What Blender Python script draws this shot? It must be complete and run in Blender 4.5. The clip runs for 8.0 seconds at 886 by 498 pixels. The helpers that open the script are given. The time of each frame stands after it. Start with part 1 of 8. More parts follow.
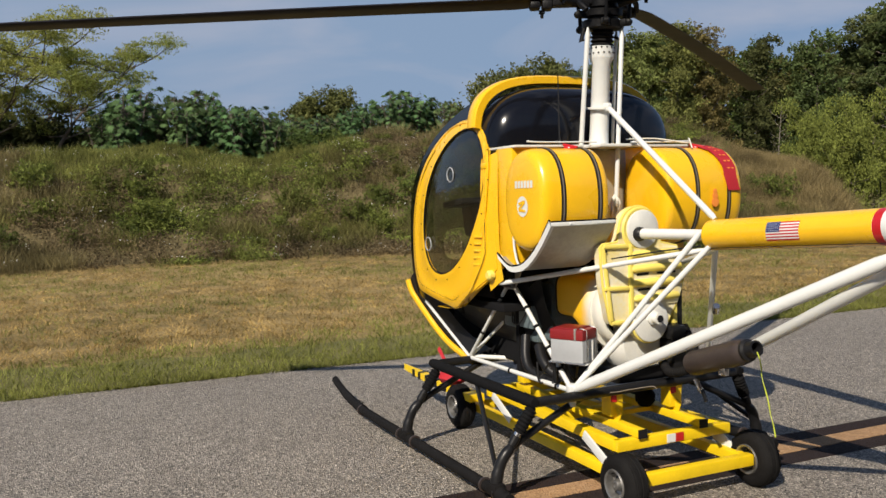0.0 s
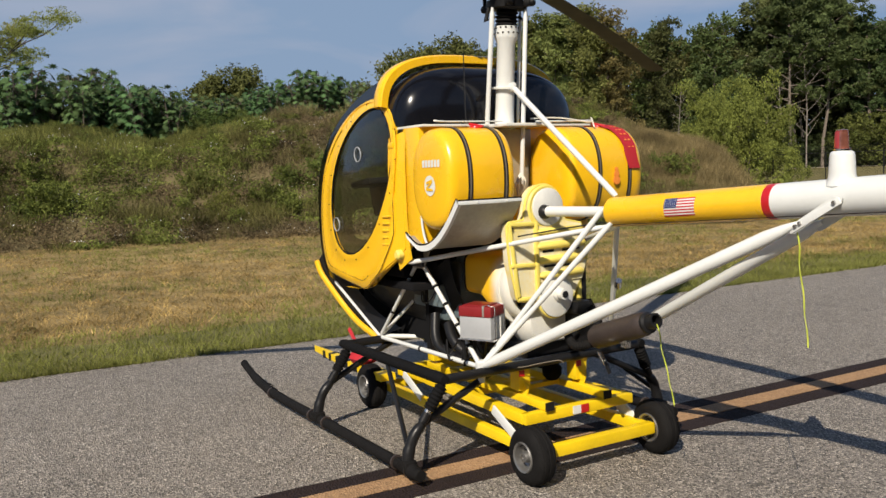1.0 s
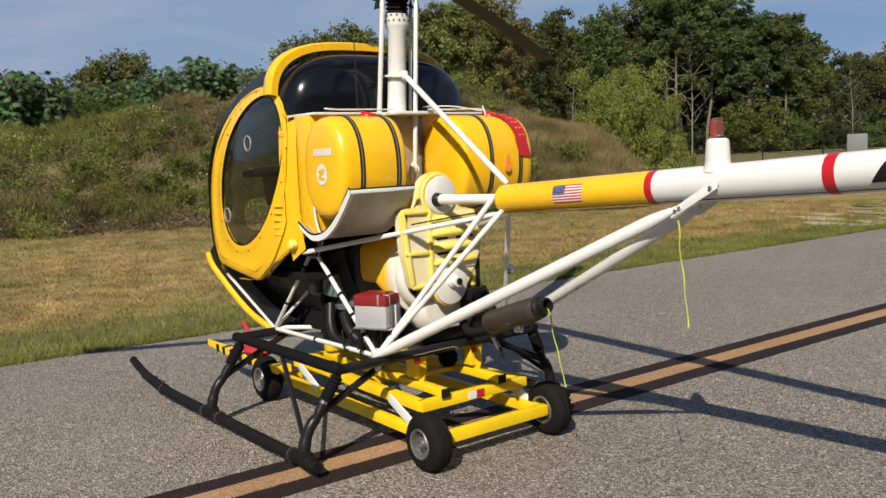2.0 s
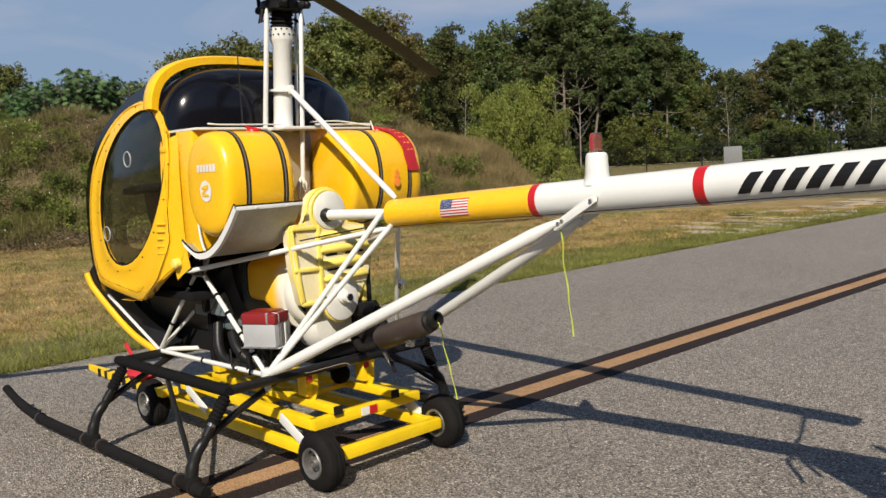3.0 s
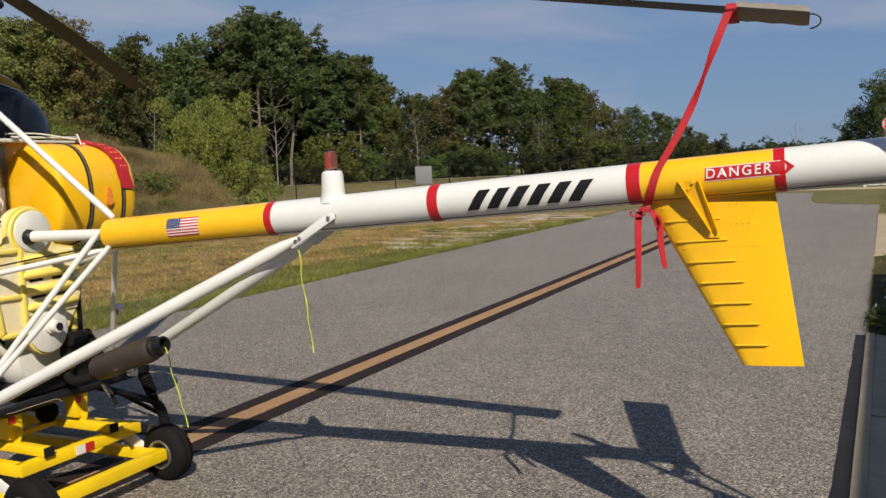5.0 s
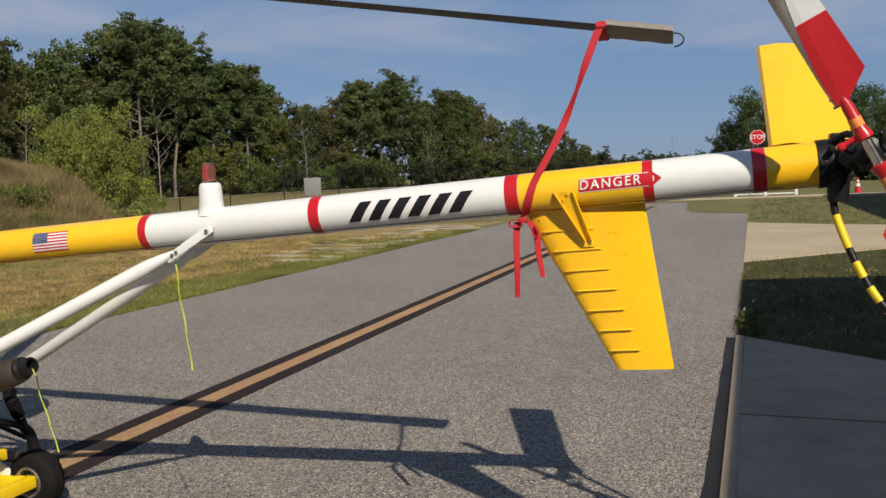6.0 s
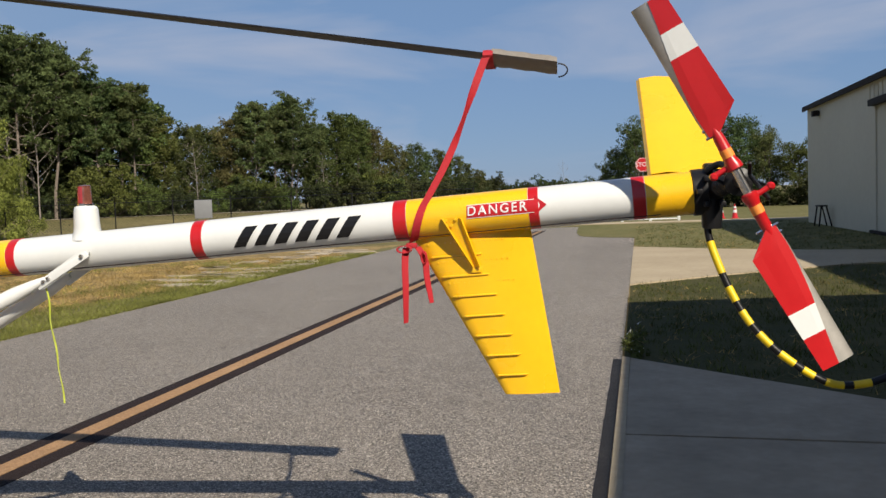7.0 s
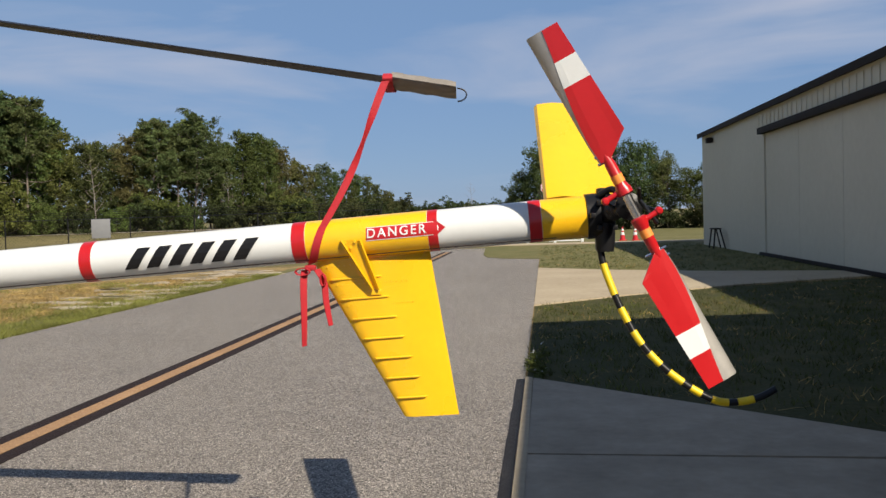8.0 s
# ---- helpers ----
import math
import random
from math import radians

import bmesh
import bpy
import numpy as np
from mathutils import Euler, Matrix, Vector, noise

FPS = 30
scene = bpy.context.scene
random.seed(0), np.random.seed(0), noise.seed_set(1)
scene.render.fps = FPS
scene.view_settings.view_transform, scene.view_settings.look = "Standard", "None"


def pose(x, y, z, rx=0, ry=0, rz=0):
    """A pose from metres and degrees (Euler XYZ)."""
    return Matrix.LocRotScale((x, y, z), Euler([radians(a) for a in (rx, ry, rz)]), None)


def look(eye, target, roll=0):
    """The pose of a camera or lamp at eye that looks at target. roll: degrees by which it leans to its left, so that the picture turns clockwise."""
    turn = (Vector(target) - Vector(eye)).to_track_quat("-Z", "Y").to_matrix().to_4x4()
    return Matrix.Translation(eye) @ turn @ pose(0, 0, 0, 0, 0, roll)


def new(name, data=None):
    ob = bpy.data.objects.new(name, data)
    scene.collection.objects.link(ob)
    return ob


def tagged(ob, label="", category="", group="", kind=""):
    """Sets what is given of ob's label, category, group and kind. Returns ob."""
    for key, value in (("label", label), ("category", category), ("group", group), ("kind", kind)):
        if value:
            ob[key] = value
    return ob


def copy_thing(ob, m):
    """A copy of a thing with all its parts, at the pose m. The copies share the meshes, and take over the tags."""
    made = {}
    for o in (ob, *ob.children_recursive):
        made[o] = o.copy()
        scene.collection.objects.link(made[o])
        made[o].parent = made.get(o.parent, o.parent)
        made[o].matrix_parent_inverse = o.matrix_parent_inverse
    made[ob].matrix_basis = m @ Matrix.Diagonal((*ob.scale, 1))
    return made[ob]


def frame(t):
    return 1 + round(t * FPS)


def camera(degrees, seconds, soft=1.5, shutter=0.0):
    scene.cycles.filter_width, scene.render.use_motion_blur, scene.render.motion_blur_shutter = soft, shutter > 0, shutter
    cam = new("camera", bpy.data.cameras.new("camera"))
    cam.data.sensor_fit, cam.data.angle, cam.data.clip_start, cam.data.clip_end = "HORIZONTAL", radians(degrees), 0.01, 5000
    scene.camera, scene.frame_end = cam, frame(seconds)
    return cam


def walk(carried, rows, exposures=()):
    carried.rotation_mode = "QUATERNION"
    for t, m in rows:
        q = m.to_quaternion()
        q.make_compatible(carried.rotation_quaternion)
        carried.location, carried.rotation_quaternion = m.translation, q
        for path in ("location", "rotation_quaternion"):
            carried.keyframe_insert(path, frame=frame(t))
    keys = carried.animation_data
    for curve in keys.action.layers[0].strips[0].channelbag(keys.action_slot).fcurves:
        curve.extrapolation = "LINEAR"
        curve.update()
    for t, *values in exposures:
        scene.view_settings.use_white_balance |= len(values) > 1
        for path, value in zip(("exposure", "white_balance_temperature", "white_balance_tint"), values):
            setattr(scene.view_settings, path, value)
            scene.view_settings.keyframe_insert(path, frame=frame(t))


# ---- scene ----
cam = camera(54.9, 8.0)
PATH = [
    (0, (4.081, -3.063, 1.624), (2.28, -2.201, 1.501), -1.8),
    (0.5, (4.088, -3.058, 1.622), (2.329, -2.116, 1.476), -1.9),
    (1, (4.098, -3.056, 1.619), (2.4, -2.015, 1.443), -2.2),
    (1.5, (4.102, -3.042, 1.613), (2.472, -1.902, 1.407), -2.4),
    (1.7, (4.107, -3.035, 1.614), (2.505, -1.858, 1.402), -2.43),
    (2.8, (4.133, -3.003, 1.618), (2.690, -1.632, 1.427), -2.82),
    (3, (4.137, -2.998, 1.619), (2.735, -1.585, 1.428), -2.9),
    (3.5, (4.101, -3.019, 1.619), (2.852, -1.471, 1.412), -3.0),
    (4, (4.017, -3.076, 1.626), (2.933, -1.41, 1.403), -3.2),
    (4.5, (3.998, -3.125, 1.626), (3.043, -1.38, 1.423), -2.9),
    (4.7, (4.004, -3.124, 1.626), (3.099, -1.350, 1.433), -2.69),
    (5.8, (4.045, -3.114, 1.626), (3.413, -1.224, 1.456), -2.59),
    (6, (4.051, -3.113, 1.626), (3.462, -1.209, 1.459), -2.6),
    (6.5, (4.062, -3.102, 1.625), (3.586, -1.165, 1.476), -2.5),
    (7, (4.073, -3.089, 1.631), (3.722, -1.123, 1.509), -2.1),
    (7.5, (4.093, -3.086, 1.633), (3.863, -1.101, 1.533), -1.8),
    (8, (4.106, -3.089, 1.635), (3.969, -1.096, 1.555), -1.7),
]
walk(cam, [(t, look(e, g, r)) for t, e, g, r in PATH], exposures=[(0.0, 0.31), (1.5, 0.33), (3.0, 0.36), (3.5, 0.37), (4.0, 0.2), (4.5, 0.18), (6.0, 0.24), (7.0, 0.4), (8.0, 0.51)])

# ---- light ----
SUN = Vector((0.745, -0.958, 1.0)).normalized()
world = bpy.data.worlds.new("sky")
scene.world = world
world.use_nodes = True
wn = world.node_tree.nodes
wl = world.node_tree.links
wn.clear()
sky = wn.new("ShaderNodeTexSky")
sky.sky_type = "NISHITA"
sky.sun_disc = False
sky.sun_elevation = math.asin(SUN.z)
sky.sun_rotation = math.atan2(SUN.x, SUN.y)
sky.air_density, sky.dust_density, sky.ozone_density = 1.0, 0.15, 3.0
bg = wn.new("ShaderNodeBackground")
bg.inputs["Strength"].default_value = 0.062
wout = wn.new("ShaderNodeOutputWorld")
# thin streaks of high cloud over the whole sky
wtc = wn.new("ShaderNodeTexCoord")
wmap = wn.new("ShaderNodeMapping")
wmap.inputs["Scale"].default_value = (1.2, 2.2, 7.0)
wmap.inputs["Rotation"].default_value = (0.1, 0.25, 0.6)
wno = wn.new("ShaderNodeTexNoise")
wno.inputs["Scale"].default_value = 1.7
wno.inputs["Detail"].default_value = 7.0
wno.inputs["Distortion"].default_value = 0.5
wr = wn.new("ShaderNodeMapRange")
wr.inputs["From Min"].default_value = 0.47
wr.inputs["From Max"].default_value = 0.80
wr.inputs["To Max"].default_value = 1.0
wmix = wn.new("ShaderNodeMixRGB")
wmix.inputs["Color2"].default_value = (5.5, 5.8, 6.3, 1)
wl.new(wtc.outputs["Generated"], wmap.inputs["Vector"])
wl.new(wmap.outputs["Vector"], wno.inputs["Vector"])
wl.new(wno.outputs["Fac"], wr.inputs["Value"])
wl.new(wr.outputs["Result"], wmix.inputs["Fac"])
whaze = wn.new("ShaderNodeMixRGB")
whaze.inputs["Color2"].default_value = (2.26, 3.62, 5.35, 1)
wl.new(sky.outputs["Color"], whaze.inputs["Color1"])
wsep = wn.new("ShaderNodeSeparateXYZ")
wl.new(wtc.outputs["Generated"], wsep.inputs["Vector"])
wlow = wn.new("ShaderNodeMapRange")
wlow.interpolation_type = "SMOOTHSTEP"
wlow.inputs["From Min"].default_value, wlow.inputs["From Max"].default_value = 0.32, 0.75
wlow.inputs["To Min"].default_value, wlow.inputs["To Max"].default_value = 0.78, 0.05
wl.new(wsep.outputs["Z"], wlow.inputs["Value"])
wl.new(wlow.outputs["Result"], whaze.inputs["Fac"])
wwest = wn.new("ShaderNodeMapRange")
wwest.interpolation_type = "SMOOTHSTEP"
wwest.inputs["From Min"].default_value, wwest.inputs["From Max"].default_value = -0.25, -1.0
wwest.inputs["To Max"].default_value = 0.85
wl.new(wsep.outputs["X"], wwest.inputs["Value"])
wveil = wn.new("ShaderNodeMixRGB")
wveil.inputs["Color2"].default_value = (3.6, 4.78, 5.9, 1)
wl.new(wwest.outputs["Result"], wveil.inputs["Fac"])
wl.new(whaze.outputs["Color"], wveil.inputs["Color1"])
wl.new(wveil.outputs["Color"], wmix.inputs["Color1"])
wtint = wn.new("ShaderNodeMixRGB")
wtint.blend_type = "MULTIPLY"
wtint.inputs["Fac"].default_value = 1.0
wtint.inputs["Color2"].default_value = (0.96, 0.985, 1.12, 1)
wl.new(wmix.outputs["Color"], wtint.inputs["Color1"])
wl.new(wtint.outputs["Color"], bg.inputs["Color"])
wl.new(bg.outputs["Background"], wout.inputs["Surface"])
sun = new("sun", bpy.data.lights.new("sun", "SUN"))
sun.data.energy, sun.data.angle, sun.data.color = 5.0, radians(0.53), (1.0, 0.90, 0.76)
sun.matrix_world = look(SUN * 60, (0, 0, 0))

# ---- materials ----
def mat(name, col, rough=0.5, metal=0.0, var=0.12, scale=6.0, bump=0.0, bscale=80.0, spec=0.5, coat=0.0, col2=None, island=0.0, rvar=0.08):
    """A painted, rubber, metal or stone surface with grain at two scales."""
    m = bpy.data.materials.new(name)
    m.use_nodes = True
    n, l = m.node_tree.nodes, m.node_tree.links
    b = n["Principled BSDF"]
    tc = n.new("ShaderNodeTexCoord")
    a = n.new("ShaderNodeTexNoise")
    a.inputs["Scale"].default_value, a.inputs["Detail"].default_value = scale, 5.0
    c = n.new("ShaderNodeTexNoise")
    c.inputs["Scale"].default_value, c.inputs["Detail"].default_value = scale * 11, 3.0
    l.new(tc.outputs["Object"], a.inputs["Vector"])
    l.new(tc.outputs["Object"], c.inputs["Vector"])
    add = n.new("ShaderNodeMath")
    add.operation = "MULTIPLY_ADD"
    add.inputs[1].default_value = 0.35
    l.new(c.outputs["Fac"], add.inputs[0])
    l.new(a.outputs["Fac"], add.inputs[2])
    ramp = n.new("ShaderNodeMapRange")
    ramp.inputs["From Min"].default_value, ramp.inputs["From Max"].default_value = 0.4, 0.95
    l.new(add.outputs[0], ramp.inputs["Value"])
    mix = n.new("ShaderNodeMixRGB")
    lo = col2 if col2 else tuple(x * (1 - var) for x in col)
    mix.inputs["Color1"].default_value = (*lo, 1)
    mix.inputs["Color2"].default_value = (*[min(1, x * (1 + var * 0.5)) for x in col], 1)
    l.new(ramp.outputs["Result"], mix.inputs["Fac"])
    out = mix.outputs["Color"]
    if island:
        g = n.new("ShaderNodeNewGeometry")
        hsv = n.new("ShaderNodeHueSaturation")
        r1 = n.new("ShaderNodeMapRange")
        r1.inputs["To Min"].default_value, r1.inputs["To Max"].default_value = 1 - island, 1 + island
        r2 = n.new("ShaderNodeMapRange")
        r2.inputs["To Min"].default_value, r2.inputs["To Max"].default_value = 0.5 - island * 0.07, 0.5 + island * 0.05
        l.new(g.outputs["Random Per Island"], r1.inputs["Value"])
        l.new(g.outputs["Random Per Island"], r2.inputs["Value"])
        l.new(r1.outputs["Result"], hsv.inputs["Value"])
        l.new(r2.outputs["Result"], hsv.inputs["Hue"])
        l.new(out, hsv.inputs["Color"])
        out = hsv.outputs["Color"]
    l.new(out, b.inputs["Base Color"])
    rr = n.new("ShaderNodeMapRange")
    rr.inputs["To Min"].default_value, rr.inputs["To Max"].default_value = max(0.02, rough - rvar), min(1, rough + rvar)
    l.new(a.outputs["Fac"], rr.inputs["Value"])
    l.new(rr.outputs["Result"], b.inputs["Roughness"])
    b.inputs["Metallic"].default_value = metal
    b.inputs["Specular IOR Level"].default_value = spec
    b.inputs["Coat Weight"].default_value = coat
    b.inputs["Coat Roughness"].default_value = 0.08
    if bump:
        t = n.new("ShaderNodeTexNoise")
        t.inputs["Scale"].default_value, t.inputs["Detail"].default_value = bscale, 4.0
        l.new(tc.outputs["Object"], t.inputs["Vector"])
        bp = n.new("ShaderNodeBump")
        bp.inputs["Strength"].default_value, bp.inputs["Distance"].default_value = min(1, bump), 0.02
        l.new(t.outputs["Fac"], bp.inputs["Height"])
        l.new(bp.outputs["Normal"], b.inputs["Normal"])
    return m


def glass(name, tint, gloss=0.04, ior=1.49, shine=1.0):
    """A thin pane: light passes tinted, and the surface mirrors at its rims."""
    m = bpy.data.materials.new(name)
    m.use_nodes = True
    n, l = m.node_tree.nodes, m.node_tree.links
    n.clear()
    tr = n.new("ShaderNodeBsdfTransparent")
    tr.inputs["Color"].default_value = (*tint, 1)
    gl = n.new("ShaderNodeBsdfGlossy")
    gl.inputs["Roughness"].default_value = gloss
    gl.inputs["Color"].default_value = (shine, shine, shine, 1)
    fr = n.new("ShaderNodeFresnel")
    fr.inputs["IOR"].default_value = ior
    mx = n.new("ShaderNodeMixShader")
    o = n.new("ShaderNodeOutputMaterial")
    l.new(fr.outputs[0], mx.inputs[0])
    l.new(tr.outputs[0], mx.inputs[1])
    l.new(gl.outputs[0], mx.inputs[2])
    l.new(mx.outputs[0], o.inputs["Surface"])
    return m


def leafy(name, col, var=0.35, trans=0.35, hue=0.03, patch=(0.45, 0.7, 1.3)):
    """Leaves and blades: each one its own shade, with light showing through."""
    m = bpy.data.materials.new(name)
    m.use_nodes = True
    n, l = m.node_tree.nodes, m.node_tree.links
    n.clear()
    g = n.new("ShaderNodeNewGeometry")
    tc = n.new("ShaderNodeTexCoord")
    no = n.new("ShaderNodeTexNoise")
    no.inputs["Scale"].default_value = patch[0]
    no.inputs["Detail"].default_value = 4.0
    l.new(tc.outputs["Object"], no.inputs["Vector"])
    oi = n.new("ShaderNodeObjectInfo")
    hsv = n.new("ShaderNodeHueSaturation")
    hsv.inputs["Color"].default_value = (*col, 1)
    r1 = n.new("ShaderNodeMapRange")
    r1.inputs["To Min"].default_value, r1.inputs["To Max"].default_value = 1 - var, 1 + var
    l.new(g.outputs["Random Per Island"], r1.inputs["Value"])
    r3 = n.new("ShaderNodeMapRange")
    r3.inputs["From Min"].default_value, r3.inputs["From Max"].default_value = 0.3, 0.7
    r3.inputs["To Min"].default_value, r3.inputs["To Max"].default_value = patch[1], patch[2]
    l.new(no.outputs["Fac"], r3.inputs["Value"])
    mu = n.new("ShaderNodeMath")
    mu.operation = "MULTIPLY"
    l.new(r1.outputs["Result"], mu.inputs[0])
    l.new(r3.outputs["Result"], mu.inputs[1])
    wn1 = n.new("ShaderNodeTexWhiteNoise")
    wn1.noise_dimensions = "1D"
    l.new(oi.outputs["Random"], wn1.inputs["W"])
    r4 = n.new("ShaderNodeMapRange")
    r4.inputs["To Min"].default_value, r4.inputs["To Max"].default_value = 1 - 8 * hue, 1 + 6 * hue
    l.new(wn1.outputs["Value"], r4.inputs["Value"])
    mu2 = n.new("ShaderNodeMath")
    mu2.operation = "MULTIPLY"
    l.new(mu.outputs[0], mu2.inputs[0])
    l.new(r4.outputs["Result"], mu2.inputs[1])
    l.new(mu2.outputs[0], hsv.inputs["Value"])
    r2 = n.new("ShaderNodeMapRange")
    r2.inputs["To Min"].default_value, r2.inputs["To Max"].default_value = 0.5 - hue, 0.5 + hue
    l.new(oi.outputs["Random"], r2.inputs["Value"])
    l.new(r2.outputs["Result"], hsv.inputs["Hue"])
    d = n.new("ShaderNodeBsdfPrincipled")
    d.inputs["Roughness"].default_value = 0.65
    d.inputs["Specular IOR Level"].default_value = 0.15
    t = n.new("ShaderNodeBsdfTranslucent")
    l.new(hsv.outputs["Color"], d.inputs["Base Color"])
    l.new(hsv.outputs["Color"], t.inputs["Color"])
    mx = n.new("ShaderNodeMixShader")
    mx.inputs[0].default_value = trans
    o = n.new("ShaderNodeOutputMaterial")
    l.new(d.outputs[0], mx.inputs[1])
    l.new(t.outputs[0], mx.inputs[2])
    l.new(mx.outputs[0], o.inputs["Surface"])
    return m


def ground_mat(name, stops, scales, weights, rough=0.9, bump=0.5, bscale=40.0, speck=None):
    """Ground cover: a ramp of colours over noise at several scales; speck: (scale, dark, light) grains."""
    m = bpy.data.materials.new(name)
    m.use_nodes = True
    n, l = m.node_tree.nodes, m.node_tree.links
    b = n["Principled BSDF"]
    b.inputs["Roughness"].default_value = rough
    b.inputs["Specular IOR Level"].default_value = 0.25
    tc = n.new("ShaderNodeTexCoord")
    total = None
    for sc, w in zip(scales, weights):
        t = n.new("ShaderNodeTexNoise")
        t.inputs["Scale"].default_value, t.inputs["Detail"].default_value = sc, 6.0
        l.new(tc.outputs["Object"], t.inputs["Vector"])
        k = n.new("ShaderNodeMath")
        k.operation = "MULTIPLY_ADD"
        k.inputs[1].default_value = w
        l.new(t.outputs["Fac"], k.inputs[0])
        if total:
            l.new(total, k.inputs[2])
        else:
            k.inputs[2].default_value = 0.0
        total = k.outputs[0]
    ramp = n.new("ShaderNodeValToRGB")
    e = ramp.color_ramp.elements
    while len(e) < len(stops):
        e.new(0.5)
    for el, (p, c) in zip(e, stops):
        el.position, el.color = p, (*c, 1)
    l.new(total, ramp.inputs["Fac"])
    out = ramp.outputs["Color"]
    height = total
    if speck:
        v = n.new("ShaderNodeTexVoronoi")
        v.inputs["Scale"].default_value = speck[0]
        l.new(tc.outputs["Object"], v.inputs["Vector"])
        sep = n.new("ShaderNodeSeparateColor")
        l.new(v.outputs["Color"], sep.inputs["Color"])
        r = n.new("ShaderNodeMapRange")
        r.inputs["To Min"].default_value, r.inputs["To Max"].default_value = speck[1], speck[2]
        l.new(sep.outputs["Red"], r.inputs["Value"])
        mu = n.new("ShaderNodeMixRGB")
        mu.blend_type = "MULTIPLY"
        mu.inputs["Fac"].default_value = 1.0
        l.new(out, mu.inputs["Color1"])
        l.new(r.outputs["Result"], mu.inputs["Color2"])
        out = mu.outputs["Color"]
        height = v.outputs["Distance"]
        v2 = n.new("ShaderNodeTexVoronoi")
        v2.inputs["Scale"].default_value = speck[0] * 1.45
        l.new(tc.outputs["Object"], v2.inputs["Vector"])
        sep2 = n.new("ShaderNodeSeparateColor")
        l.new(v2.outputs["Color"], sep2.inputs["Color"])
        chip = n.new("ShaderNodeMapRange")
        chip.inputs["From Min"].default_value, chip.inputs["From Max"].default_value = 0.74, 0.95
        chip.inputs["To Min"].default_value, chip.inputs["To Max"].default_value = 0.90, 0.90 + 0.75 * (speck[2] - speck[1])
        l.new(sep2.outputs["Green"], chip.inputs["Value"])
        mu2 = n.new("ShaderNodeMixRGB")
        mu2.blend_type = "MULTIPLY"
        mu2.inputs["Fac"].default_value = 1.0
        l.new(out, mu2.inputs["Color1"])
        l.new(chip.outputs["Result"], mu2.inputs["Color2"])
        out = mu2.outputs["Color"]
    l.new(out, b.inputs["Base Color"])
    if bump:
        t = n.new("ShaderNodeTexNoise")
        t.inputs["Scale"].default_value, t.inputs["Detail"].default_value = bscale, 4.0
        l.new(tc.outputs["Object"], t.inputs["Vector"])
        bp = n.new("ShaderNodeBump")
        bp.inputs["Strength"].default_value, bp.inputs["Distance"].default_value = bump, 0.02
        l.new(height if speck else t.outputs["Fac"], bp.inputs["Height"])
        l.new(bp.outputs["Normal"], b.inputs["Normal"])
    return m


def faded(name, c0, c1, x0, x1):
    """Paint that was sprayed from one colour over into another along x."""
    m = mat(name, c0, 0.4, var=0.1)
    n, l = m.node_tree.nodes, m.node_tree.links
    b = next(k for k in n if k.type == "BSDF_PRINCIPLED")
    tc, sp = n.new("ShaderNodeTexCoord"), n.new("ShaderNodeSeparateXYZ")
    l.new(tc.outputs["Object"], sp.inputs["Vector"])
    t, ad = n.new("ShaderNodeTexNoise"), n.new("ShaderNodeMath")
    t.inputs["Scale"].default_value = 9.0
    l.new(tc.outputs["Object"], t.inputs["Vector"])
    ad.operation = "MULTIPLY_ADD"
    ad.inputs[1].default_value = 0.06
    l.new(t.outputs["Fac"], ad.inputs[0])
    l.new(sp.outputs["X"], ad.inputs[2])
    r, mx = n.new("ShaderNodeMapRange"), n.new("ShaderNodeMixRGB")
    r.interpolation_type = "SMOOTHSTEP"
    r.inputs["From Min"].default_value, r.inputs["From Max"].default_value = x0, x1
    l.new(ad.outputs["Value"], r.inputs["Value"])
    l.new(r.outputs["Result"], mx.inputs["Fac"])
    mx.inputs["Color1"].default_value, mx.inputs["Color2"].default_value = (*c0, 1), (*c1, 1)
    l.new(mx.outputs["Color"], b.inputs["Base Color"])
    return m


YELLOW = mat("yellow_paint", (0.84, 0.478, 0.010), 0.28, var=0.10, scale=3.0, coat=0.4, bump=0.02, bscale=25)
DOLLY_YELLOW = mat("dolly_yellow", (0.79, 0.545, 0.008), 0.42, var=0.16, scale=9.0, bump=0.05)
PALE_YELLOW = mat("pale_yellow_rib", (0.78, 0.64, 0.13), 0.5, var=0.12, scale=8.0)
WHITE = mat("white_paint", (0.655, 0.668, 0.648), 0.32, var=0.07, scale=4.0, coat=0.25, bump=0.02, bscale=20)
SHROUD = faded("yellow_paint_fading_to_white", (0.84, 0.47, 0.015), (0.66, 0.65, 0.58), 0.07, 0.17)
SHIELD = mat("sooty_aluminium", (0.40, 0.385, 0.345), 0.48, metal=0.45, var=0.35, scale=4.0, bump=0.05, bscale=9)
OVERSPRAY = mat("white_paint_with_yellow_overspray", (0.70, 0.69, 0.62), 0.45, var=0.1, scale=5.5, col2=(0.76, 0.60, 0.12))
DULL_WHITE = mat("dull_white_paint", (0.66, 0.66, 0.62), 0.5, var=0.15, scale=9.0)
RED = mat("red_paint", (0.46, 0.010, 0.013), 0.32, var=0.12, scale=5.0, coat=0.2)
RED_CLOTH = mat("red_webbing", (0.40, 0.011, 0.02), 0.75, var=0.15, scale=30.0, bump=0.2, bscale=400)
ORANGE = mat("orange_tape", (0.8, 0.25, 0.04), 0.5)
BLACK = mat("black_paint", (0.010, 0.010, 0.011), 0.4, spec=0.3, var=0.3, scale=10.0, bump=0.04)
HEAD_BLACK = mat("oily_black_steel", (0.0045, 0.0045, 0.005), 0.5, spec=0.18, var=0.4, scale=16.0, bump=0.1)
RUBBER = mat("black_rubber", (0.010, 0.0095, 0.0095), 0.75, spec=0.1, var=0.35, scale=12.0, bump=0.25, bscale=120)
